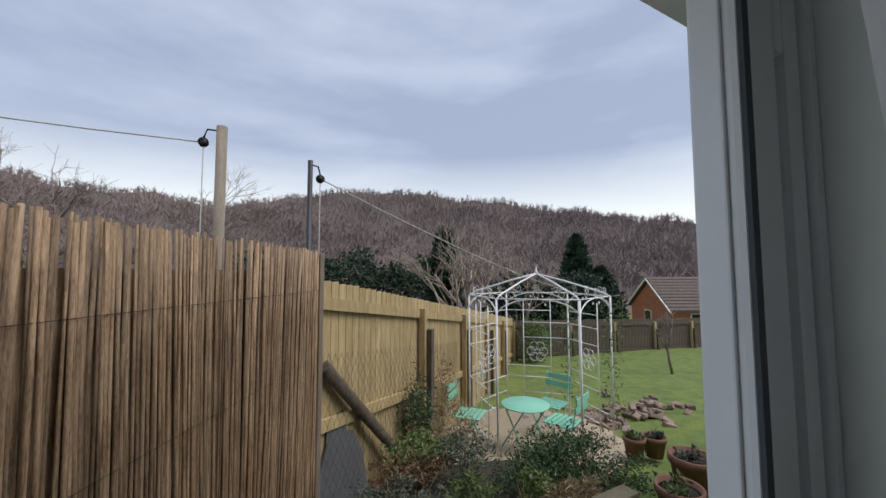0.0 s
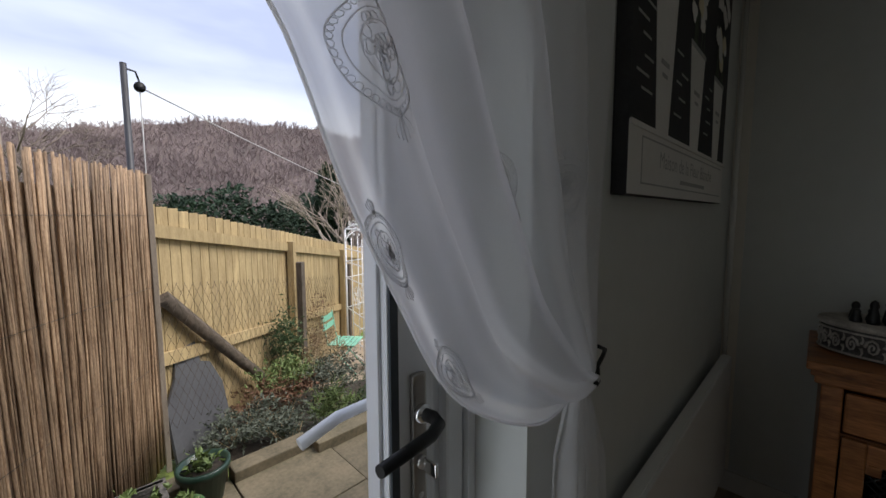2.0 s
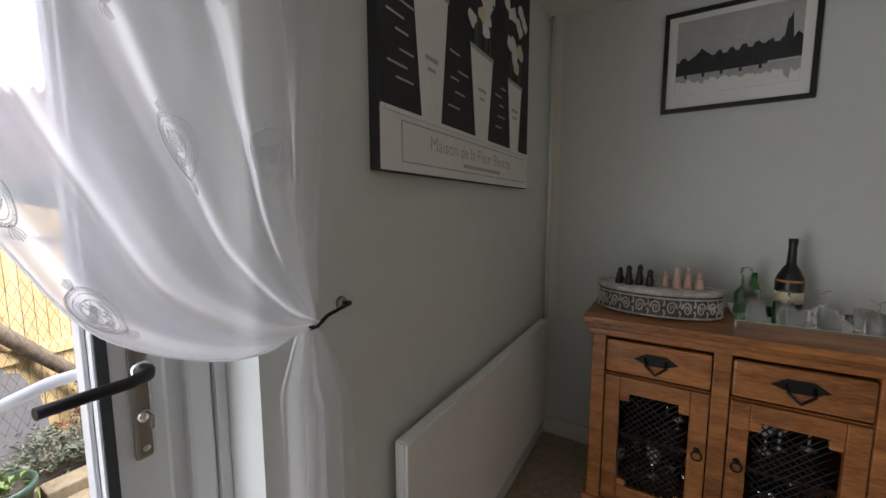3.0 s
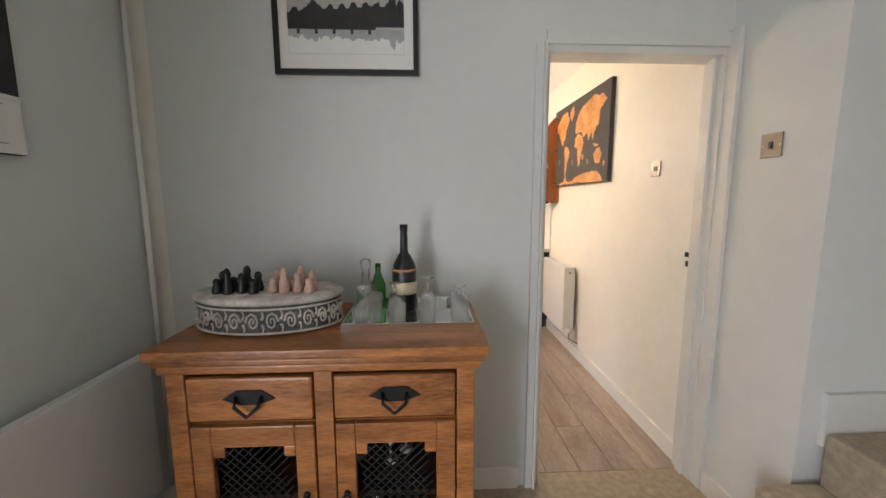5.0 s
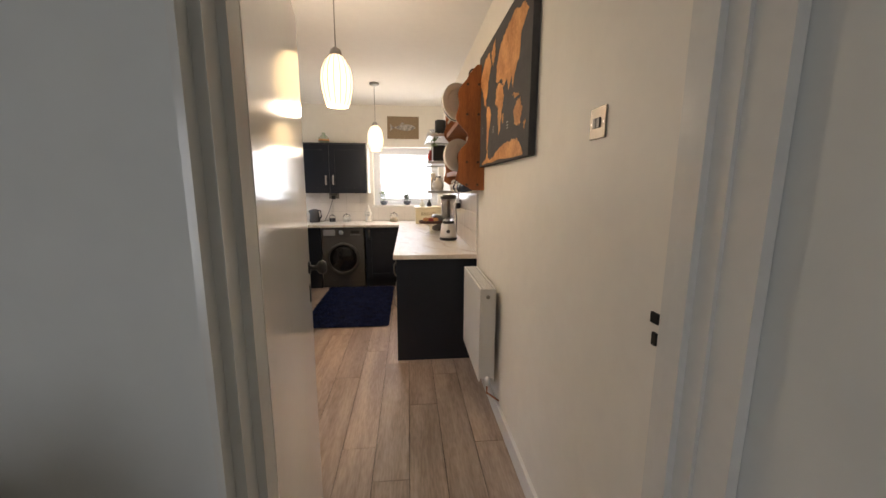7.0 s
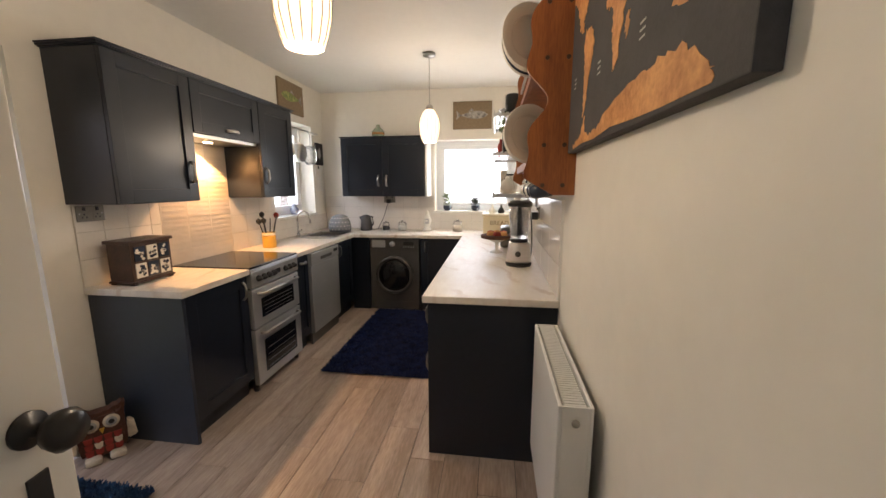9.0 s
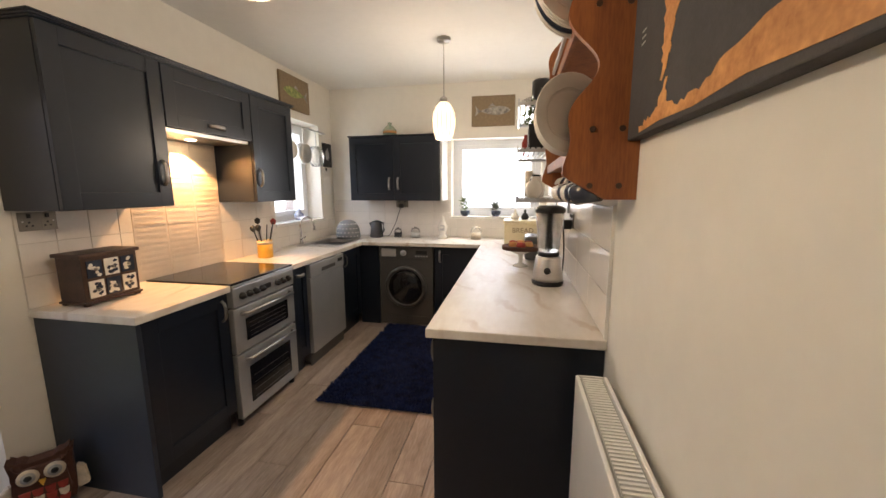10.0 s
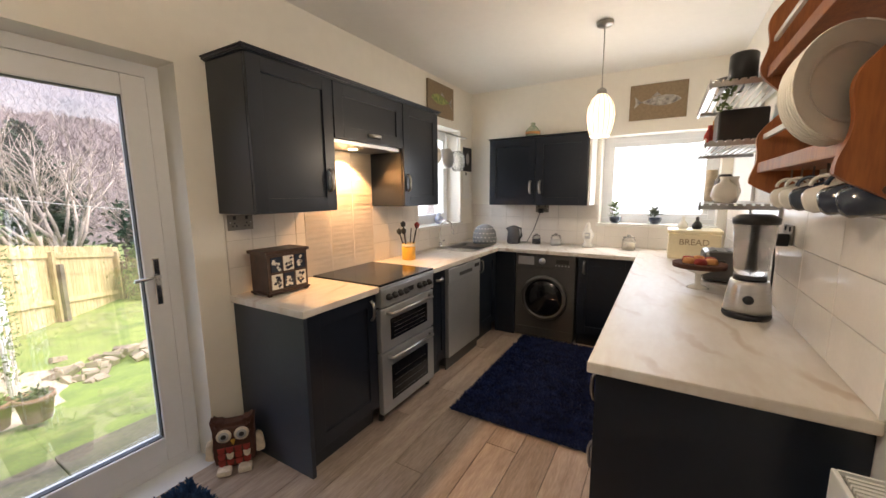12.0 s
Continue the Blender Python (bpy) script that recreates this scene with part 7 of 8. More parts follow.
def steel_shelves():
    s = thing("shelf_unit", (7.1, YR, 1.39), "brushed steel slatted wall shelves", "shelves")
    x0, x1 = 6.75, 7.6
    for z in (1.39, 1.70, 1.98):
        for i in range(9):
            part("slat", bx(x0, YR + .03 + i * .034, z, x1, YR + .052 + i * .034, z + .008), M_STEEL, s)
        for xx in (x0, x1 - .008):
            part("end_bar", bx(xx, YR + .02, z - .02, xx + .008, YR + .345, z - .0005), M_STEEL, s)
        part("front_rail", bx(x0, YR + .335, z - .03, x1, YR + .343, z + .02, .002), M_STEEL, s)
    for xx in (x0 + .05, x1 - .06):
        part("upright", bx(xx, YR + .001, 1.30, xx + .012, YR + .02, 2.1), M_STEEL, s)
    sh = [("candle", (7.35, -2.30, 1.3985), [(.03, 0), (.03, .19), (.026, .195), (0, .195)], M_OWLC, "cream pillar candle on the shelf", "candle"),
          ("jar", (7.2, -2.35, 1.3985), [(.05, 0), (.05, .12), (.04, .14), (.03, .16), (0, .16)], M_BLACK, "black ceramic jar on the steel shelf", "jar"),
          ("bottle", (7.48, -2.3, 1.7085), [(.03, 0), (.032, .13), (.012, .17), (.012, .2), (0, .2)], M_COPPER, "orange spice bottle on the shelf", "bottle"),
          ("bottle", (7.38, -2.27, 1.7085), [(.028, 0), (.03, .10), (.012, .14), (.014, .16), (0, .16)], M_OWLR, "red sauce bottle on the shelf", "bottle"),
          ("bowl", (7.1, -2.35, 1.9885), [(.04, 0), (.11, .07), (.115, .075), (.1, .07), (0, .01)], M_CHROME, "steel mixing bowl on the top shelf", "bowl"),
          ("jar", (6.9, -2.35, 1.9885), [(.06, 0), (.06, .14), (.05, .15), (0, .15)], M_BLACK, "black tin on the top shelf", "tin"),
          ("jug", (7.0, -2.35, 1.3985), [(.04, 0), (.055, .06), (.04, .12), (.045, .14), (.04, .14), (0, .02)], M_CHINA, "white patterned jug on the shelf", "jug"),
          ("teapot", (6.88, -2.32, 1.3985), [(.04, 0), (.06, .04), (.05, .09), (.02, .11), (.015, .13), (0, .135)], M_CHINA, "white patterned teapot on the shelf", "teapot")]
    for nm, at, pr, m, lab, cat in sh:
        solid(nm, lathe(bmesh.new(), [(r, at[2] + h) for r, h in pr], 18, at[:2] + (0,)), m, lab, cat)
    bm = bx(7.05, -2.50, 1.7085, 7.30, -2.28, 1.90, .01)
    solid("black_box", bm, M_BLACK, "black storage box on the middle shelf", "box")
    leaves("trailing_plant", M_LEAF2, cloud((6.80, -2.28, 1.90), (.04, .05, .08), 60, 8, 8), .016, "green trailing plant on the shelf", "plant", kind="")


steel_shelves()


# ---- on the worktops ----
def tea_chest():
    c = thing("spice_chest", (5.78, -0.16, 0.908), "small dark wooden chest with six patterned china drawers", "chest")
    x0, x1, y0, y1 = 5.65, 5.91, -.24, -.09
    part("body", bx(x0, y0, .93, x1, y1, 1.14, .003), M_DARKWOOD, c)
    part("top", bx(x0 - .012, y0 - .012, 1.1405, x1 + .012, y1 + .01, 1.16, .005), M_DARKWOOD, c)
    part("base", bx(x0 - .008, y0 - .008, .918, x1 + .008, y1 + .006, .9295, .003), M_DARKWOOD, c)
    for fx in (x0, x1 - .02):
        for fy in (y0, y1 - .02):
            part("foot", bx(fx, fy, .9085, fx + .02, fy + .02, .9178), M_DARKWOOD, c)
    for i in range(3):
        for j in range(2):
            d = part("drawer", bx(x0 + .018 + i * .078, y0 - .006, .945 + j * .096, x0 + .086 + i * .078, y0 - .0005, 1.028 + j * .096, .002), (M_CHINA, M_BLUECHINA)[(i + j) % 2], c, "white and blue patterned china drawer")
            rng = random.Random(i * 3 + j)
            for k in range(10):
                part("motif", prism(bmesh.new(), blob(rng, x0 + .05 + i * .078 + rng.uniform(-.02, .02), .985 + j * .096 + rng.uniform(-.03, .03), .009, .008, 8), y0 - .0068 - .00008 * k, y0 - .0061, "xz"), (M_BLUECHINA, M_CHINA)[(i + j) % 2], d)
            part("drawer_knob", lathe(bmesh.new(), [(.006, 0), (.008, -.008), (0, -.012)], 10, (x0 + .052 + i * .078, y0 - .0069, .986 + j * .096), "y"), M_NICKEL, d)


tea_chest()


def utensils():
    p = thing("utensil_pot", (7.0, -0.20, 0.908), "mustard glazed pot full of kitchen utensils", "pot")
    part("pot", lathe(bmesh.new(), [(.055, .9085), (.058, .915), (.058, 1.05), (.053, 1.05), (.05, .93), (0, .925)], 22, (7.0, -.20, 0)), M_MUSTARD, p)
    part("rim_band", lathe(bmesh.new(), [(.0585, 1.02), (.0585, 1.045)], 22, (7.0, -.20, 0)), M_OWLC, p)
    rng = random.Random(4)
    for k in range(9):
        a = rng.uniform(0, 6.28)
        e = (7.0 + .09 * math.cos(a), -.20 + .07 * math.sin(a), 1.14 + rng.uniform(0, .07))
        u = part("utensil", tube(bmesh.new(), [(7.0 + .02 * math.cos(a), -.2 + .02 * math.sin(a), .94), e], .005, 6), M_BLACK if k % 3 else M_STEEL, p)
        if k % 2:
            bm = lathe(bmesh.new(), [(0, -.03), (.02, -.015), (.024, .01), (0, .03)], 10, e)
            part("utensil_head", bm, M_BLACK if k % 3 else M_OWLR, u)


utensils()


def kettle():
    k = thing("kettle", (8.42, -0.62, 0.908), "dark grey electric kettle", "kettle")
    x, y = 8.42, -.62
    part("body", lathe(bmesh.new(), [(.07, .9085), (.075, .92), (.066, 1.02), (.055, 1.09), (.03, 1.10), (0, 1.105)], 24, (x, y, 0)), M_SLATE, k)
    part("handle", tube(bmesh.new(), [(x - .03, y - .05, 1.085), (x - .05, y - .10, 1.08), (x - .055, y - .11, 1.0), (x - .04, y - .075, .95)], .011, 8), M_BLACK, k)
    part("spout", prism(bmesh.new(), [(y + .045, 1.09), (y + .085, 1.075), (y + .06, 1.03)], x - .02, x + .02, "yz"), M_SLATE, k)
    part("cable", tube(bmesh.new(), [(x + .04, y - .06, .915), (x + .10, y - .12, .915), (x + .15, y - .18, 1.05), (KX1 - .04, -.87, 1.26)], .004, 5), M_BLACK, k)
    part("plug", bx(KX1 - .06, -.90, 1.24, KX1 - .0195, -.85, 1.29, .006), M_BLACK, k)
    c = thing("tea_cosy", (8.28, -0.33, 0.908), "grey polka-dot domed bread cover", "cover")
    bm = lathe(bmesh.new(), [(.13, .9085), (.135, .95), (.125, 1.03), (.09, 1.09), (.04, 1.115), (0, 1.118)], 26, (8.28, -.33, 0))
    part("dome", bm, mat("grey_cotton", (.24, .25, .27), .9, vary=.1, scale=30), c)
    for i in range(9):
        for j in range(4):
            a = math.pi + (i - 4 + .5 * (j % 2)) * .32
            r, z = ((.137, .94), (.134, .98), (.127, 1.025), (.105, 1.075))[j]
            bm = lathe(bmesh.new(), [(0, -.006), (.007, -.003), (.007, .003), (0, .006)], 8, (8.28 + r * math.cos(a), -.33 + r * math.sin(a), z))
            part("dot", bm, M_WHITE, c)


kettle()


def jar(x, y, r, h, label, fill=None):
    j = thing("storage_jar", (x, y, .908), label, "jar", "glass jars")
    part("glass_body", lathe(bmesh.new(), [(r * .95, .9085), (r, .915), (r, .908 + h * .75), (r * .8, .908 + h * .85), (r * .8, .908 + h * .9)], 18, (x, y, 0)), M_GLASS, j)
    part("lid", lathe(bmesh.new(), [(r * .85, .909 + h * .9), (r * .85, .909 + h * .96), (r * .3, .909 + h), (r * .25, .909 + h * 1.12), (0, .909 + h * 1.13)], 16, (x, y, 0)), M_GLASS, j, "glass lid with a knob")
    if fill:
        part("contents", lathe(bmesh.new(), [(r * .9, .916), (r * .9, .908 + h * .5), (0, .908 + h * .52)], 16, (x, y, 0)), fill, j)


jar(8.45, -0.87, .045, .10, "clear glass jar with lid", M_SLATE)
jar(8.45, -1.08, .055, .11, "clear glass sugar jar with lid", M_WHITE)
jar(8.42, -1.78, .06, .13, "round clear glass biscuit jar", M_OWLC)
hen = thing("white_ornament", (8.44, -1.40, .908), "white and grey china bird ornament", "ornament")
part("body", lathe(bmesh.new(), [(.05, .9085), (.055, .93), (.03, .955), (.045, 1.0), (.055, 1.04), (.03, 1.09), (.018, 1.12), (.022, 1.14), (0, 1.165)], 18, (8.44, -1.40, 0)), M_CHINA, hen)
part("wing", bx(8.39, -1.43, 1.0, 8.40, -1.38, 1.06, .004), M_PRINTGREY, hen)


def bread_bin():
    b = thing("bread_bin", (8.2, -2.28, 0.908), "cream enamel bread bin with raised lettering", "bread bin")
    part("box", bx(8.05, -2.46, .9085, 8.33, -2.10, 1.12, .012), M_CREAMTIN, b)
    part("lid", bx(8.04, -2.47, 1.1205, 8.34, -2.09, 1.15, .008), M_CREAMTIN, b)
    cu = bpy.data.curves.new("word", "FONT")
    cu.body, cu.size, cu.align_x, cu.extrude = "BREAD", .068, "CENTER", .0015
    tmp = new("word", cu)
    me = bpy.data.meshes.new_from_object(tmp.evaluated_get(bpy.context.evaluated_depsgraph_get()))
    bpy.data.objects.remove(tmp)
    me.transform(Matrix.Translation(Vector((8.0485, -2.28, 1.03)) - ORIGIN[b.name]) @ pose(0, 0, 0, 90, 0, -90))
    me.materials.append(M_HESSIAN)
    w = new("lettering", me)
    w.parent = b
    for k in range(2):
        x, y = 8.2, -2.2 - k * .1
        solid("hen_figure", lathe(bmesh.new(), [(.03, 1.1505), (.04, 1.17), (.03, 1.20), (.012, 1.22), (.014, 1.245), (0, 1.255)], 12, (x, y, 0)), M_BLACK if k else M_CHINA, "small painted hen figure on the bread bin", "ornament", "hen figures")


bread_bin()


def blender_machine():
    x, y = 6.50, -2.40
    b = thing("food_blender", (x, y, .908), "steel food processor with clear jug and black lid", "blender")
    part("foot", lathe(bmesh.new(), [(.085, .9085), (.09, .92), (.088, .935)], 28, (x, y, 0)), M_BLACK, b)
    part("base", lathe(bmesh.new(), [(.087, .9355), (.085, .96), (.072, 1.06), (.068, 1.075)], 28, (x, y, 0)), M_STEEL, b)
    part("collar", lathe(bmesh.new(), [(.06, 1.0755), (.06, 1.10)], 24, (x, y, 0)), M_BLACK, b)
    part("jug", lathe(bmesh.new(), [(.055, 1.1005), (.062, 1.12), (.078, 1.32), (.074, 1.32), (.058, 1.125), (0, 1.115)], 28, (x, y, 0)), M_GLASS, b, "clear plastic jug")
    part("spindle", lathe(bmesh.new(), [(.016, 1.118), (.010, 1.31)], 12, (x, y, 0)), M_DGREY, b)
    part("lid", lathe(bmesh.new(), [(.082, 1.3205), (.084, 1.345), (.06, 1.36), (.03, 1.362), (0, 1.362)], 28, (x, y, 0)), M_BLACK, b)
    part("jug_handle", tube(bmesh.new(), [(x + .07, y - .02, 1.31), (x + .12, y - .04, 1.30), (x + .115, y - .04, 1.18), (x + .062, y - .02, 1.14)], .012, 8), M_GLASS, b)
    part("dial", lathe(bmesh.new(), [(.02, 0), (.018, -.015), (0, -.016)], 16, (x - .078, y + .01, 1.0), "x"), M_BLACK, b)
    part("cable", tube(bmesh.new(), [(x + .06, y - .05, .925), (x + .10, y - .08, .918), (x + .135, y - .095, .935), (x + .145, y - .10, .98), (x + .13, y - .10, 1.05), (x + .105, y - .095, 1.13), (x + .10, y - .09, 1.20), (6.598, YR + .066, 1.245)], .005, 6), M_BLACK, b)
    part("plug", bx(6.57, YR + .0195, 1.22, 6.62, YR + .065, 1.275, .006), M_BLACK, b)


blender_machine()


def fruit():
    x, y = 7.0, -2.25
    c = thing("fruit_stand", (x, y, .908), "white pedestal bowl with lace-cut rim", "bowl")
    part("bowl", lathe(bmesh.new(), [(.055, .9085), (.05, .915), (.015, .93), (.015, .99), (.06, 1.01), (.13, 1.045), (.13, 1.05), (.05, 1.02), (0, 1.015)], 28, (x, y, 0)), M_CHINA, c)
    part("lace_rim", lathe(bmesh.new(), [(.131, 1.03), (.134, 1.055), (.131, 1.056)], 28, (x, y, 0)), M_OWLB, c, "brown pierced rim")
    rng = random.Random(2)
    for k in range(6):
        a = k * 1.05
        solid("apple", lathe(bmesh.new(), [(0, 0), (.026, .008), (.033, .03), (.026, .052), (.006, .056), (0, .050)], 14, (x + .062 * math.cos(a), y + .062 * math.sin(a), 1.032)), M_OWLR if k % 2 else M_COPPER, "red apple in the fruit bowl", "apple", "apples")
    t = thing("toaster", (7.30, -2.38, .908), "dark grey two-slice toaster", "toaster")
    part("body", bx(7.18, -2.47, .915, 7.42, -2.28, 1.10, .03), M_DGREY, t)
    part("slot", bx(7.22, -2.42, 1.1005, 7.38, -2.40, 1.103), M_BLACK, t)
    part("slot", bx(7.22, -2.35, 1.1005, 7.38, -2.33, 1.103), M_BLACK, t)
    part("lever", bx(7.165, -2.39, 1.03, 7.1795, -2.36, 1.05, .003), M_BLACK, t)


fruit()


def small_things():
    v = thing("vase", (8.45, -0.80, 2.036), "green patterned glazed vase on the wall cabinet", "vase")
    part("body", lathe(bmesh.new(), [(.05, 2.0355), (.075, 2.07), (.075, 2.11), (.04, 2.15), (.02, 2.165), (.024, 2.19), (0, 2.19)], 22, (8.45, -.80, 0)), mat("green_glaze", (.16, .30, .22), .25, scale=25, second=(.55, .52, .40)), v)
    part("band", lathe(bmesh.new(), [(.0755, 2.072), (.0765, 2.085), (.0755, 2.098)], 22, (8.45, -.80, 0)), M_COPPER, v)
    for y, lf, h in ((-1.62, M_LEAF2, .10), (-1.98, M_LEAFG, .05)):
        p = thing("window_plant", (8.70, y, 1.145), "small plant in a blue bowl on the window sill", "plant")
        part("pot", lathe(bmesh.new(), [(.035, 1.1445), (.055, 1.17), (.06, 1.21), (.05, 1.21), (0, 1.195)], 18, (8.70, y, 0)), M_BLUECHINA, p)
        leaves("foliage", lf, cloud((8.70, y, 1.22 + h * .5), (.04, .05, h), 70, 5, 6), .014, "", "", parent=p, long=5)
    g = thing("ginger_jar", (7.98, 0.09, 1.135), "blue and white ginger jar on the sink window sill", "jar")
    part("body", lathe(bmesh.new(), [(.03, 1.1345), (.05, 1.16), (.048, 1.20), (.025, 1.22), (.028, 1.235), (.01, 1.255), (0, 1.257)], 18, (7.98, .09, 0)), mat("blue_white_china", (.65, .68, .72), .2, scale=40, second=(.05, .09, .30)), g)
    r = thing("pan_rail", (7.75, -0.05, 2.08), "steel hanging rail with pans over the sink window", "rail")
    part("rail", tube(bmesh.new(), [(7.32, -.06, 2.08), (8.36, -.06, 2.08)], .008, 8), M_STEEL, r)
    for xx in (7.33, 8.34):
        part("bracket", bx(xx - .012, -.06, 2.07, xx + .012, -.0005, 2.09), M_STEEL, r)
    for k, (x, rad, m) in enumerate(((7.62, .085, M_CHINA), (7.86, .10, M_STEEL), (8.10, .11, M_GLASS))):
        p = thing("pan", (x, -.08, 2.07), ("cream enamel saucepan hanging from the rail", "steel saucepan hanging from the rail", "glass pan lid hanging from the rail")[k], "pan")
        part("handle", tube(bmesh.new(), [(x, -.06, 2.088), (x, -.085, 2.05), (x, -.085, 1.92)], .008, 6), M_BLACK if k == 0 else M_STEEL, p)
        part("bowl", lathe(bmesh.new(), [(0, -.02), (rad * .9, -.02), (rad, -.01), (rad, .05), (rad * .95, .05), (rad * .9, -.008), (0, -.008)], 24, (x, -.10, 1.92 - rad), "y"), m, p)
    f = thing("small_print", (8.5, 0, 1.75), "small dark photograph on the kitchen wall", "picture")
    part("print", bx(8.38, -.014, 1.72, 8.58, -.0005, 1.99, .002), M_PRINTDARK, f)
    part("motif", prism(bmesh.new(), blob(random.Random(3), 8.48, 1.86, .04, .07, 14), -.0149, -.0141, "xz"), M_PRINTGREY, f)
    n = thing("wall_calendar", (8.45, 0, 1.42), "white paper calendar on the wall", "calendar")
    part("paper", bx(8.37, -.006, 1.40, 8.54, -.0005, 1.70), M_WHITE, n)
    part("bottle_cap", lathe(bmesh.new(), [(.02, 0), (.02, .002)], 8, (8.45, -.008, 1.69), "y"), M_BLACK, n)


small_things()


def owl():
    o = thing("owl_doorstop", (5.46, -0.12, 0), "brown felt owl doorstop with patchwork red chest", "doorstop", rz=-38)
    def pad(pts, y0, y1, m, nm, bev=.012):
        bm = prism(bmesh.new(), pts, y0, y1, "xz")
        if bev:
            bmesh.ops.bevel(bm, geom=bm.edges[:], offset=bev, segments=2, affect="EDGES")
        return part(nm, bm, m, o)
    pad([(-.09, .01), (.09, .01), (.105, .10), (.095, .20), (.11, .30), (.06, .26), (-.06, .26), (-.11, .30), (-.095, .20), (-.105, .10)], -.05, .05, M_OWLB, "body", .02)
    for s in (-1, 1):
        e = part("eye", lathe(bmesh.new(), [(.036, -.0505), (.036, -.057), (0, -.057)], 20, (s * .042, 0, .205), "y"), M_OWLC, o)
        part("eye_ring", lathe(bmesh.new(), [(.024, -.0572), (.024, -.061), (0, -.061)], 18, (s * .042, 0, .205), "y"), M_PRINTGREY, e)
        part("pupil", lathe(bmesh.new(), [(.013, -.0612), (.013, -.064), (0, -.064)], 14, (s * .042, 0, .205), "y"), M_BLACK, e)
        pad([(s * .10, .05), (s * .145, .06), (s * .135, .15), (s * .105, .17)], -.02, .02, M_OWLC, "wing", .006)
        part("foot", box(bmesh.new(), s * .05 - .035, -.10, 0, s * .05 + .035, -.045, .035, .014), M_OWLC, o)
    pad([(-.012, .18), (.012, .18), (0, .15)], -.066, -.051, M_MUSTARD, "beak", .002)
    for r in range(3):
        for k in range(4):
            x, z = -.06 + k * .04, .05 + r * .035
            pad([(x - .018, z + .018), (x - .014, z - .008), (x, z - .018), (x + .014, z - .008), (x + .018, z + .018)], -.058, -.0505, M_OWLR if (k + r) % 2 else M_OWLC if r == 1 else M_OWLR, "scallop", 0)


owl()


def shag_rug(name, x0, y0, x1, y1, m, label, n, seed, h=.028):
    r = thing(name, ((x0 + x1) / 2, (y0 + y1) / 2, 0), label, "rug")
    part("backing", bx(x0, y0, .0005, x1, y1, .010, .003), m, r)
    rng = np.random.RandomState(seed)
    p = np.stack([rng.uniform(x0 - .012, x1 + .012, n), rng.uniform(y0 - .012, y1 + .012, n), np.full(n, .006)], 1)
    d = np.stack([rng.normal(0, .6, n), rng.normal(0, .6, n), np.ones(n)], 1)
    d /= np.linalg.norm(d, axis=1)[:, None]
    e = np.cross(d, rng.normal(size=(n, 3)))
    e /= np.linalg.norm(e, axis=1)[:, None]
    hh = h * rng.uniform(.7, 1.2, (n, 1))
    v = np.concatenate([p - e * .005, p + e * .005, p + d * hh + e * .003, p + d * hh - e * .003], 1).reshape(-1, 3)
    v[:, 2] = np.maximum(v[:, 2], .004)
    me = bpy.data.meshes.new("pile")
    me.from_pydata((v - np.array(ORIGIN[r.name])).tolist(), [], np.arange(n * 4).reshape(-1, 4).tolist())
    me.materials.append(m)
    ob = new("pile", me)
    ob.parent = r
    ob["kind"] = "stuff"


shag_rug("shaggy_rug", 6.50, -1.76, 7.98, -0.91, M_RUG, "dark navy shaggy rug on the laminate floor", 42000, 3)
shag_rug("door_mat", 4.50, -0.62, 5.24, -0.06, M_RUG2, "blue shaggy mat by the back door", 14000, 4)


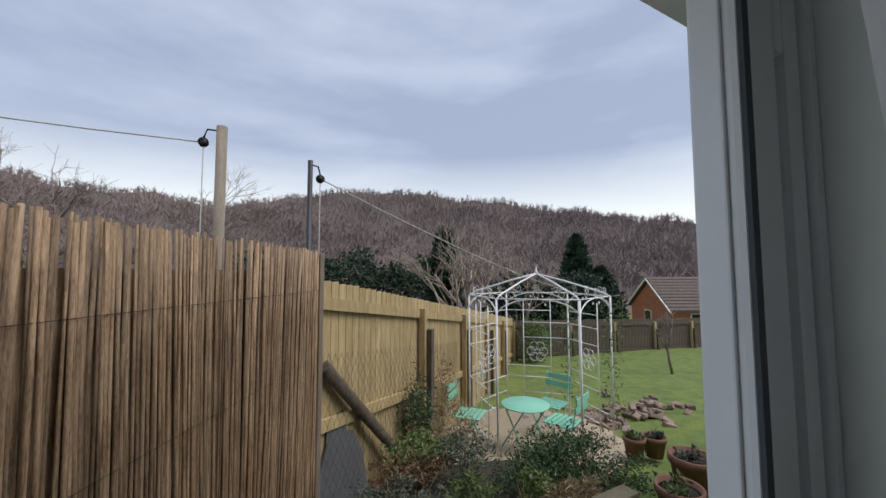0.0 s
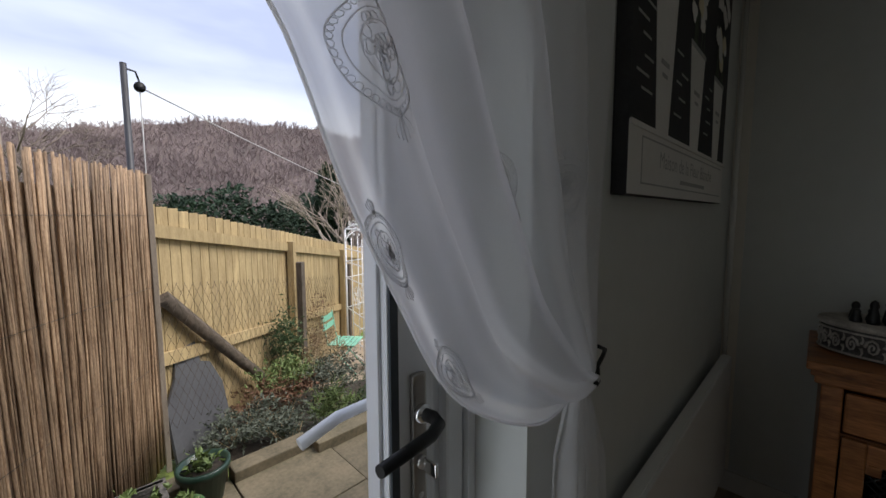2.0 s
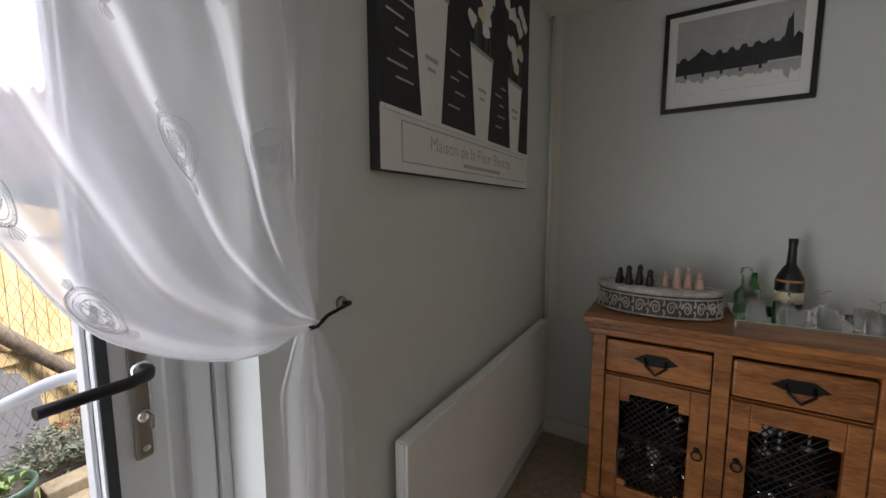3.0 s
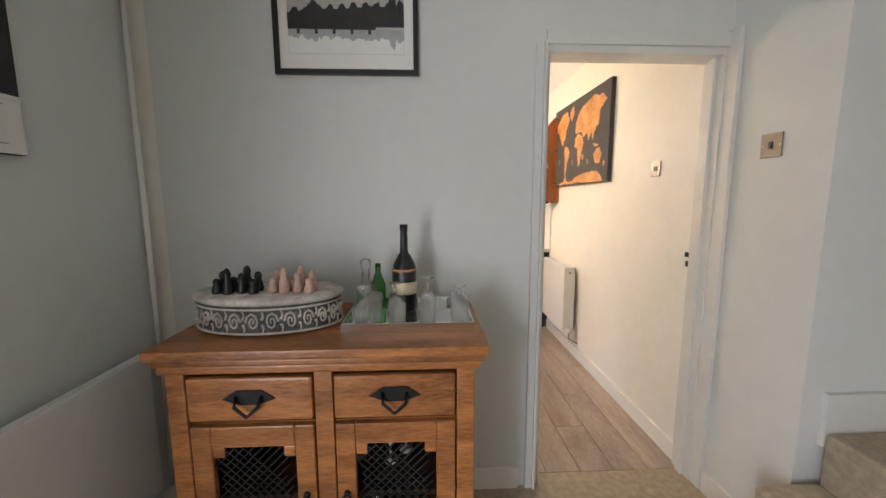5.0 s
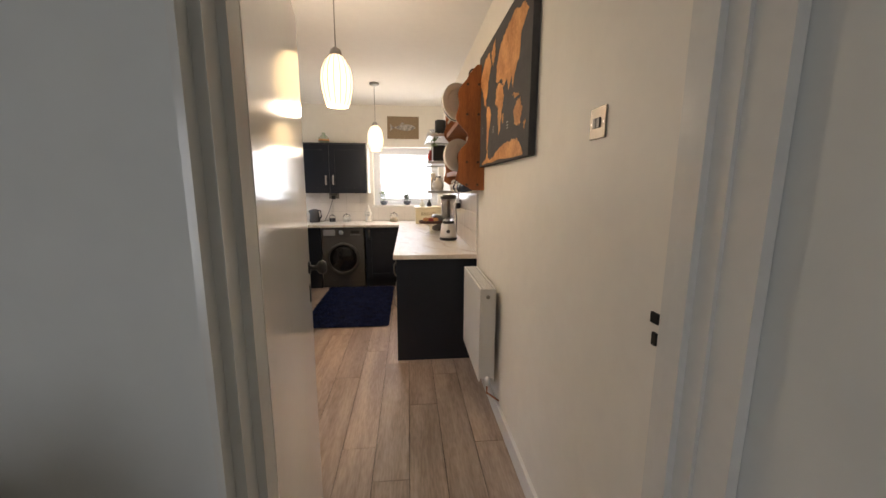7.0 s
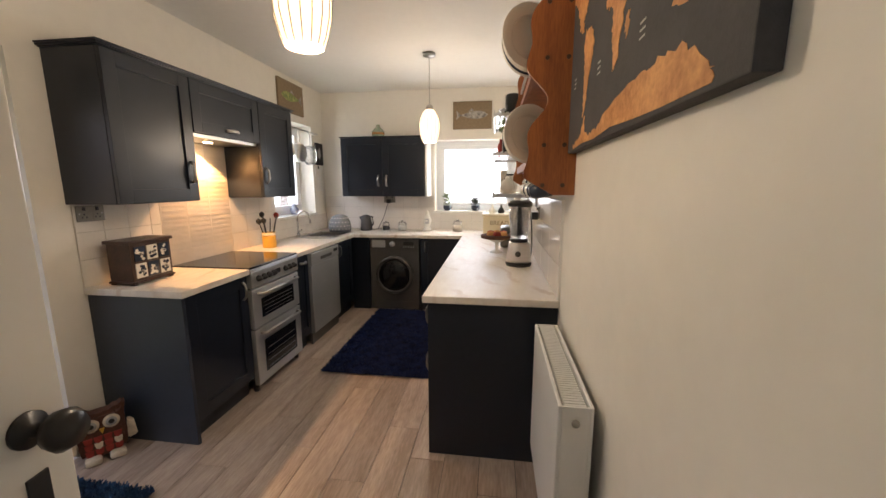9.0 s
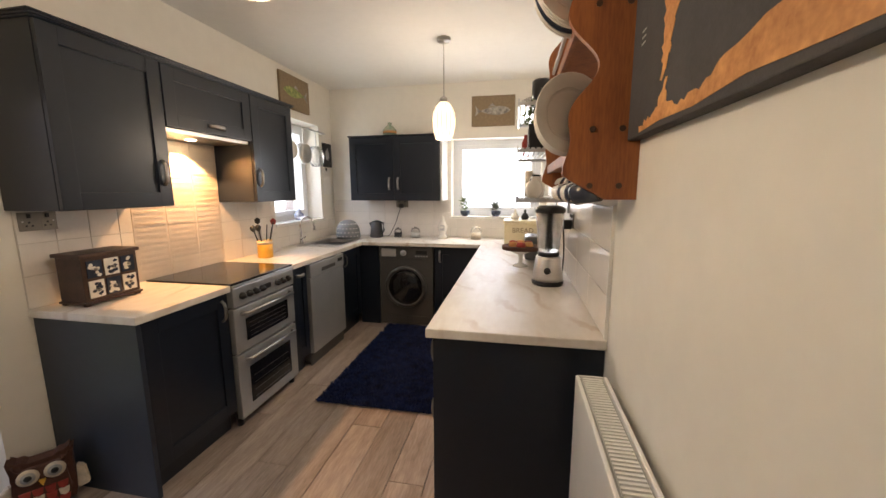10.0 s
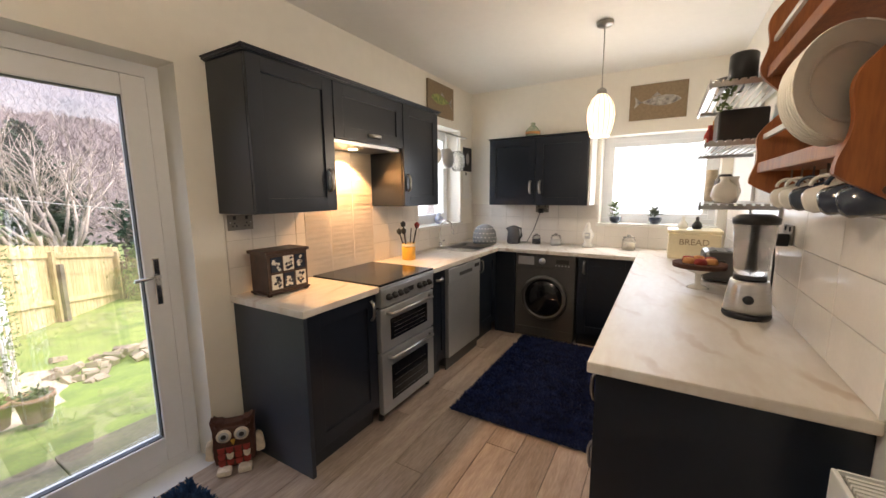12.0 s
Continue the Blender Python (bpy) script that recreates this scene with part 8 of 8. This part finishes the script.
# ---- tiles and floor planks, piece by piece ----
def tiling():
    def field(name, label, axis, a0, a1, z0, z1, tw, th, face, out, m, stagger=0.0, emboss=False):
        t = thing(name, (a0, face, z0) if axis == "x" else (face, a0, z0), label, "tiles", kind="structure")
        o = ORIGIN[t.name]
        lo, hi = sorted((face + out * .001, face + out * .004))
        part("grout", bx(a0, lo, z0, a1, hi, z1) if axis == "x" else bx(lo, a0, z0, hi, a1, z1), M_GROUT, t)
        meshes = {}
        rows = int(round((z1 - z0) / th))
        for r in range(rows):
            a = a0 - (stagger * tw if r % 2 else 0)
            while a < a1 - .004:
                s0, s1 = max(a, a0), min(a + tw, a1)
                w = round(s1 - s0, 3)
                if w > .01:
                    if w not in meshes:
                        bm = bmesh.new()
                        lo2, hi2 = sorted((out * .004, out * .010))
                        if axis == "x":
                            box(bm, .0015, lo2, .0015, w - .0015, hi2, th - .0015, .0015)
                        else:
                            box(bm, lo2, .0015, .0015, hi2, w - .0015, th - .0015, .0015)
                        if emboss and w > .1:
                            nx = int(w / .028)
                            for i in range(nx):
                                for j in range(3):
                                    cx, cz = .014 + (w - .028) * (i + .5) / nx, th * (j + .5) / 3
                                    for q in range(4):
                                        b = q * math.pi / 2 + math.pi / 4 * ((i + j) % 2)
                                        box(bm, cx + .008 * math.cos(b) - .0032, out * .0125 if out < 0 else .010, cz + .008 * math.sin(b) - .0032, cx + .008 * math.cos(b) + .0032, out * .0100 if out < 0 else .0125, cz + .008 * math.sin(b) + .0032)
                        meshes[w] = mesh_piece(bm, m, "tile")
                    at = Vector((s0, face, z0 + r * th)) if axis == "x" else Vector((face, s0, z0 + r * th))
                    piece("tile", meshes[w], t, Matrix.Translation(at - o))
                a += tw
    zt = .909
    field("tiles_north", "cream glazed wall tiles above the worktop", "x", 5.575, 6.10, zt, 1.362, .15, .151, 0.0, -1, M_TILE)
    field("tiles_hob", "embossed cream wall tiles behind the hob", "x", 6.10, 6.775, zt, 1.768, .225, .1074, 0.0, -1, M_TILE_P, 0, True)
    field("tiles_sink", "cream glazed wall tiles by the sink", "x", 6.775, 7.43, zt, 1.362, .20, .151, 0.0, -1, M_TILE)
    field("tiles_sill", "cream glazed wall tiles under the window", "x", 7.43, 8.605, zt, 1.104, .20, .0975, 0.0, -1, M_TILE)
    field("tiles_east", "cream glazed wall tiles on the end wall", "y", -1.46, -0.015, zt, 1.332, .20, .141, KX1, -1, M_TILE)
    field("tiles_east_sill", "cream glazed wall tiles under the end window", "y", -2.535, -1.46, zt, 1.113, .20, .102, KX1, -1, M_TILE)
    field("tiles_south", "large cream glazed wall tiles behind the long worktop", "x", 5.69, 8.605, zt, 1.389, .36, .16, YR, 1, M_TILE)
    structure("trim_tile_edge", bx(5.682, YR + .001, zt, 5.689, YR + .013, 1.395), M_TRIM, "white tile edge trim", "trim")


tiling()


def planks():
    rng = random.Random(14)
    w = .187
    o = ORIGIN[fk.name] if fk.name in ORIGIN else Vector()
    lengths = (1.25, .62, .9)
    meshes = {L: mesh_piece(box(bmesh.new(), .0016, .0016, 0, L - .0016, w - .0016, .0078, .0015), M_PLANK, "plank") for L in lengths}
    y, r = YR + .002, 0
    while y < -0.02:
        x = 3.402 - (0, .45, .85, .25)[r % 4]
        while x < KX1 - .01:
            L = 1.25
            a, b = max(x, 3.402), min(x + L, KX1 - .002)
            wid = min(w, -0.002 - y)
            if b - a > .03:
                ob = piece("plank", meshes[1.25], fk, Matrix.Translation((a, y, -.0079)) @ Matrix.Diagonal(((b - a) / 1.25, wid / w, 1, 1)))
            x += L
        y += w
        r += 1


planks()
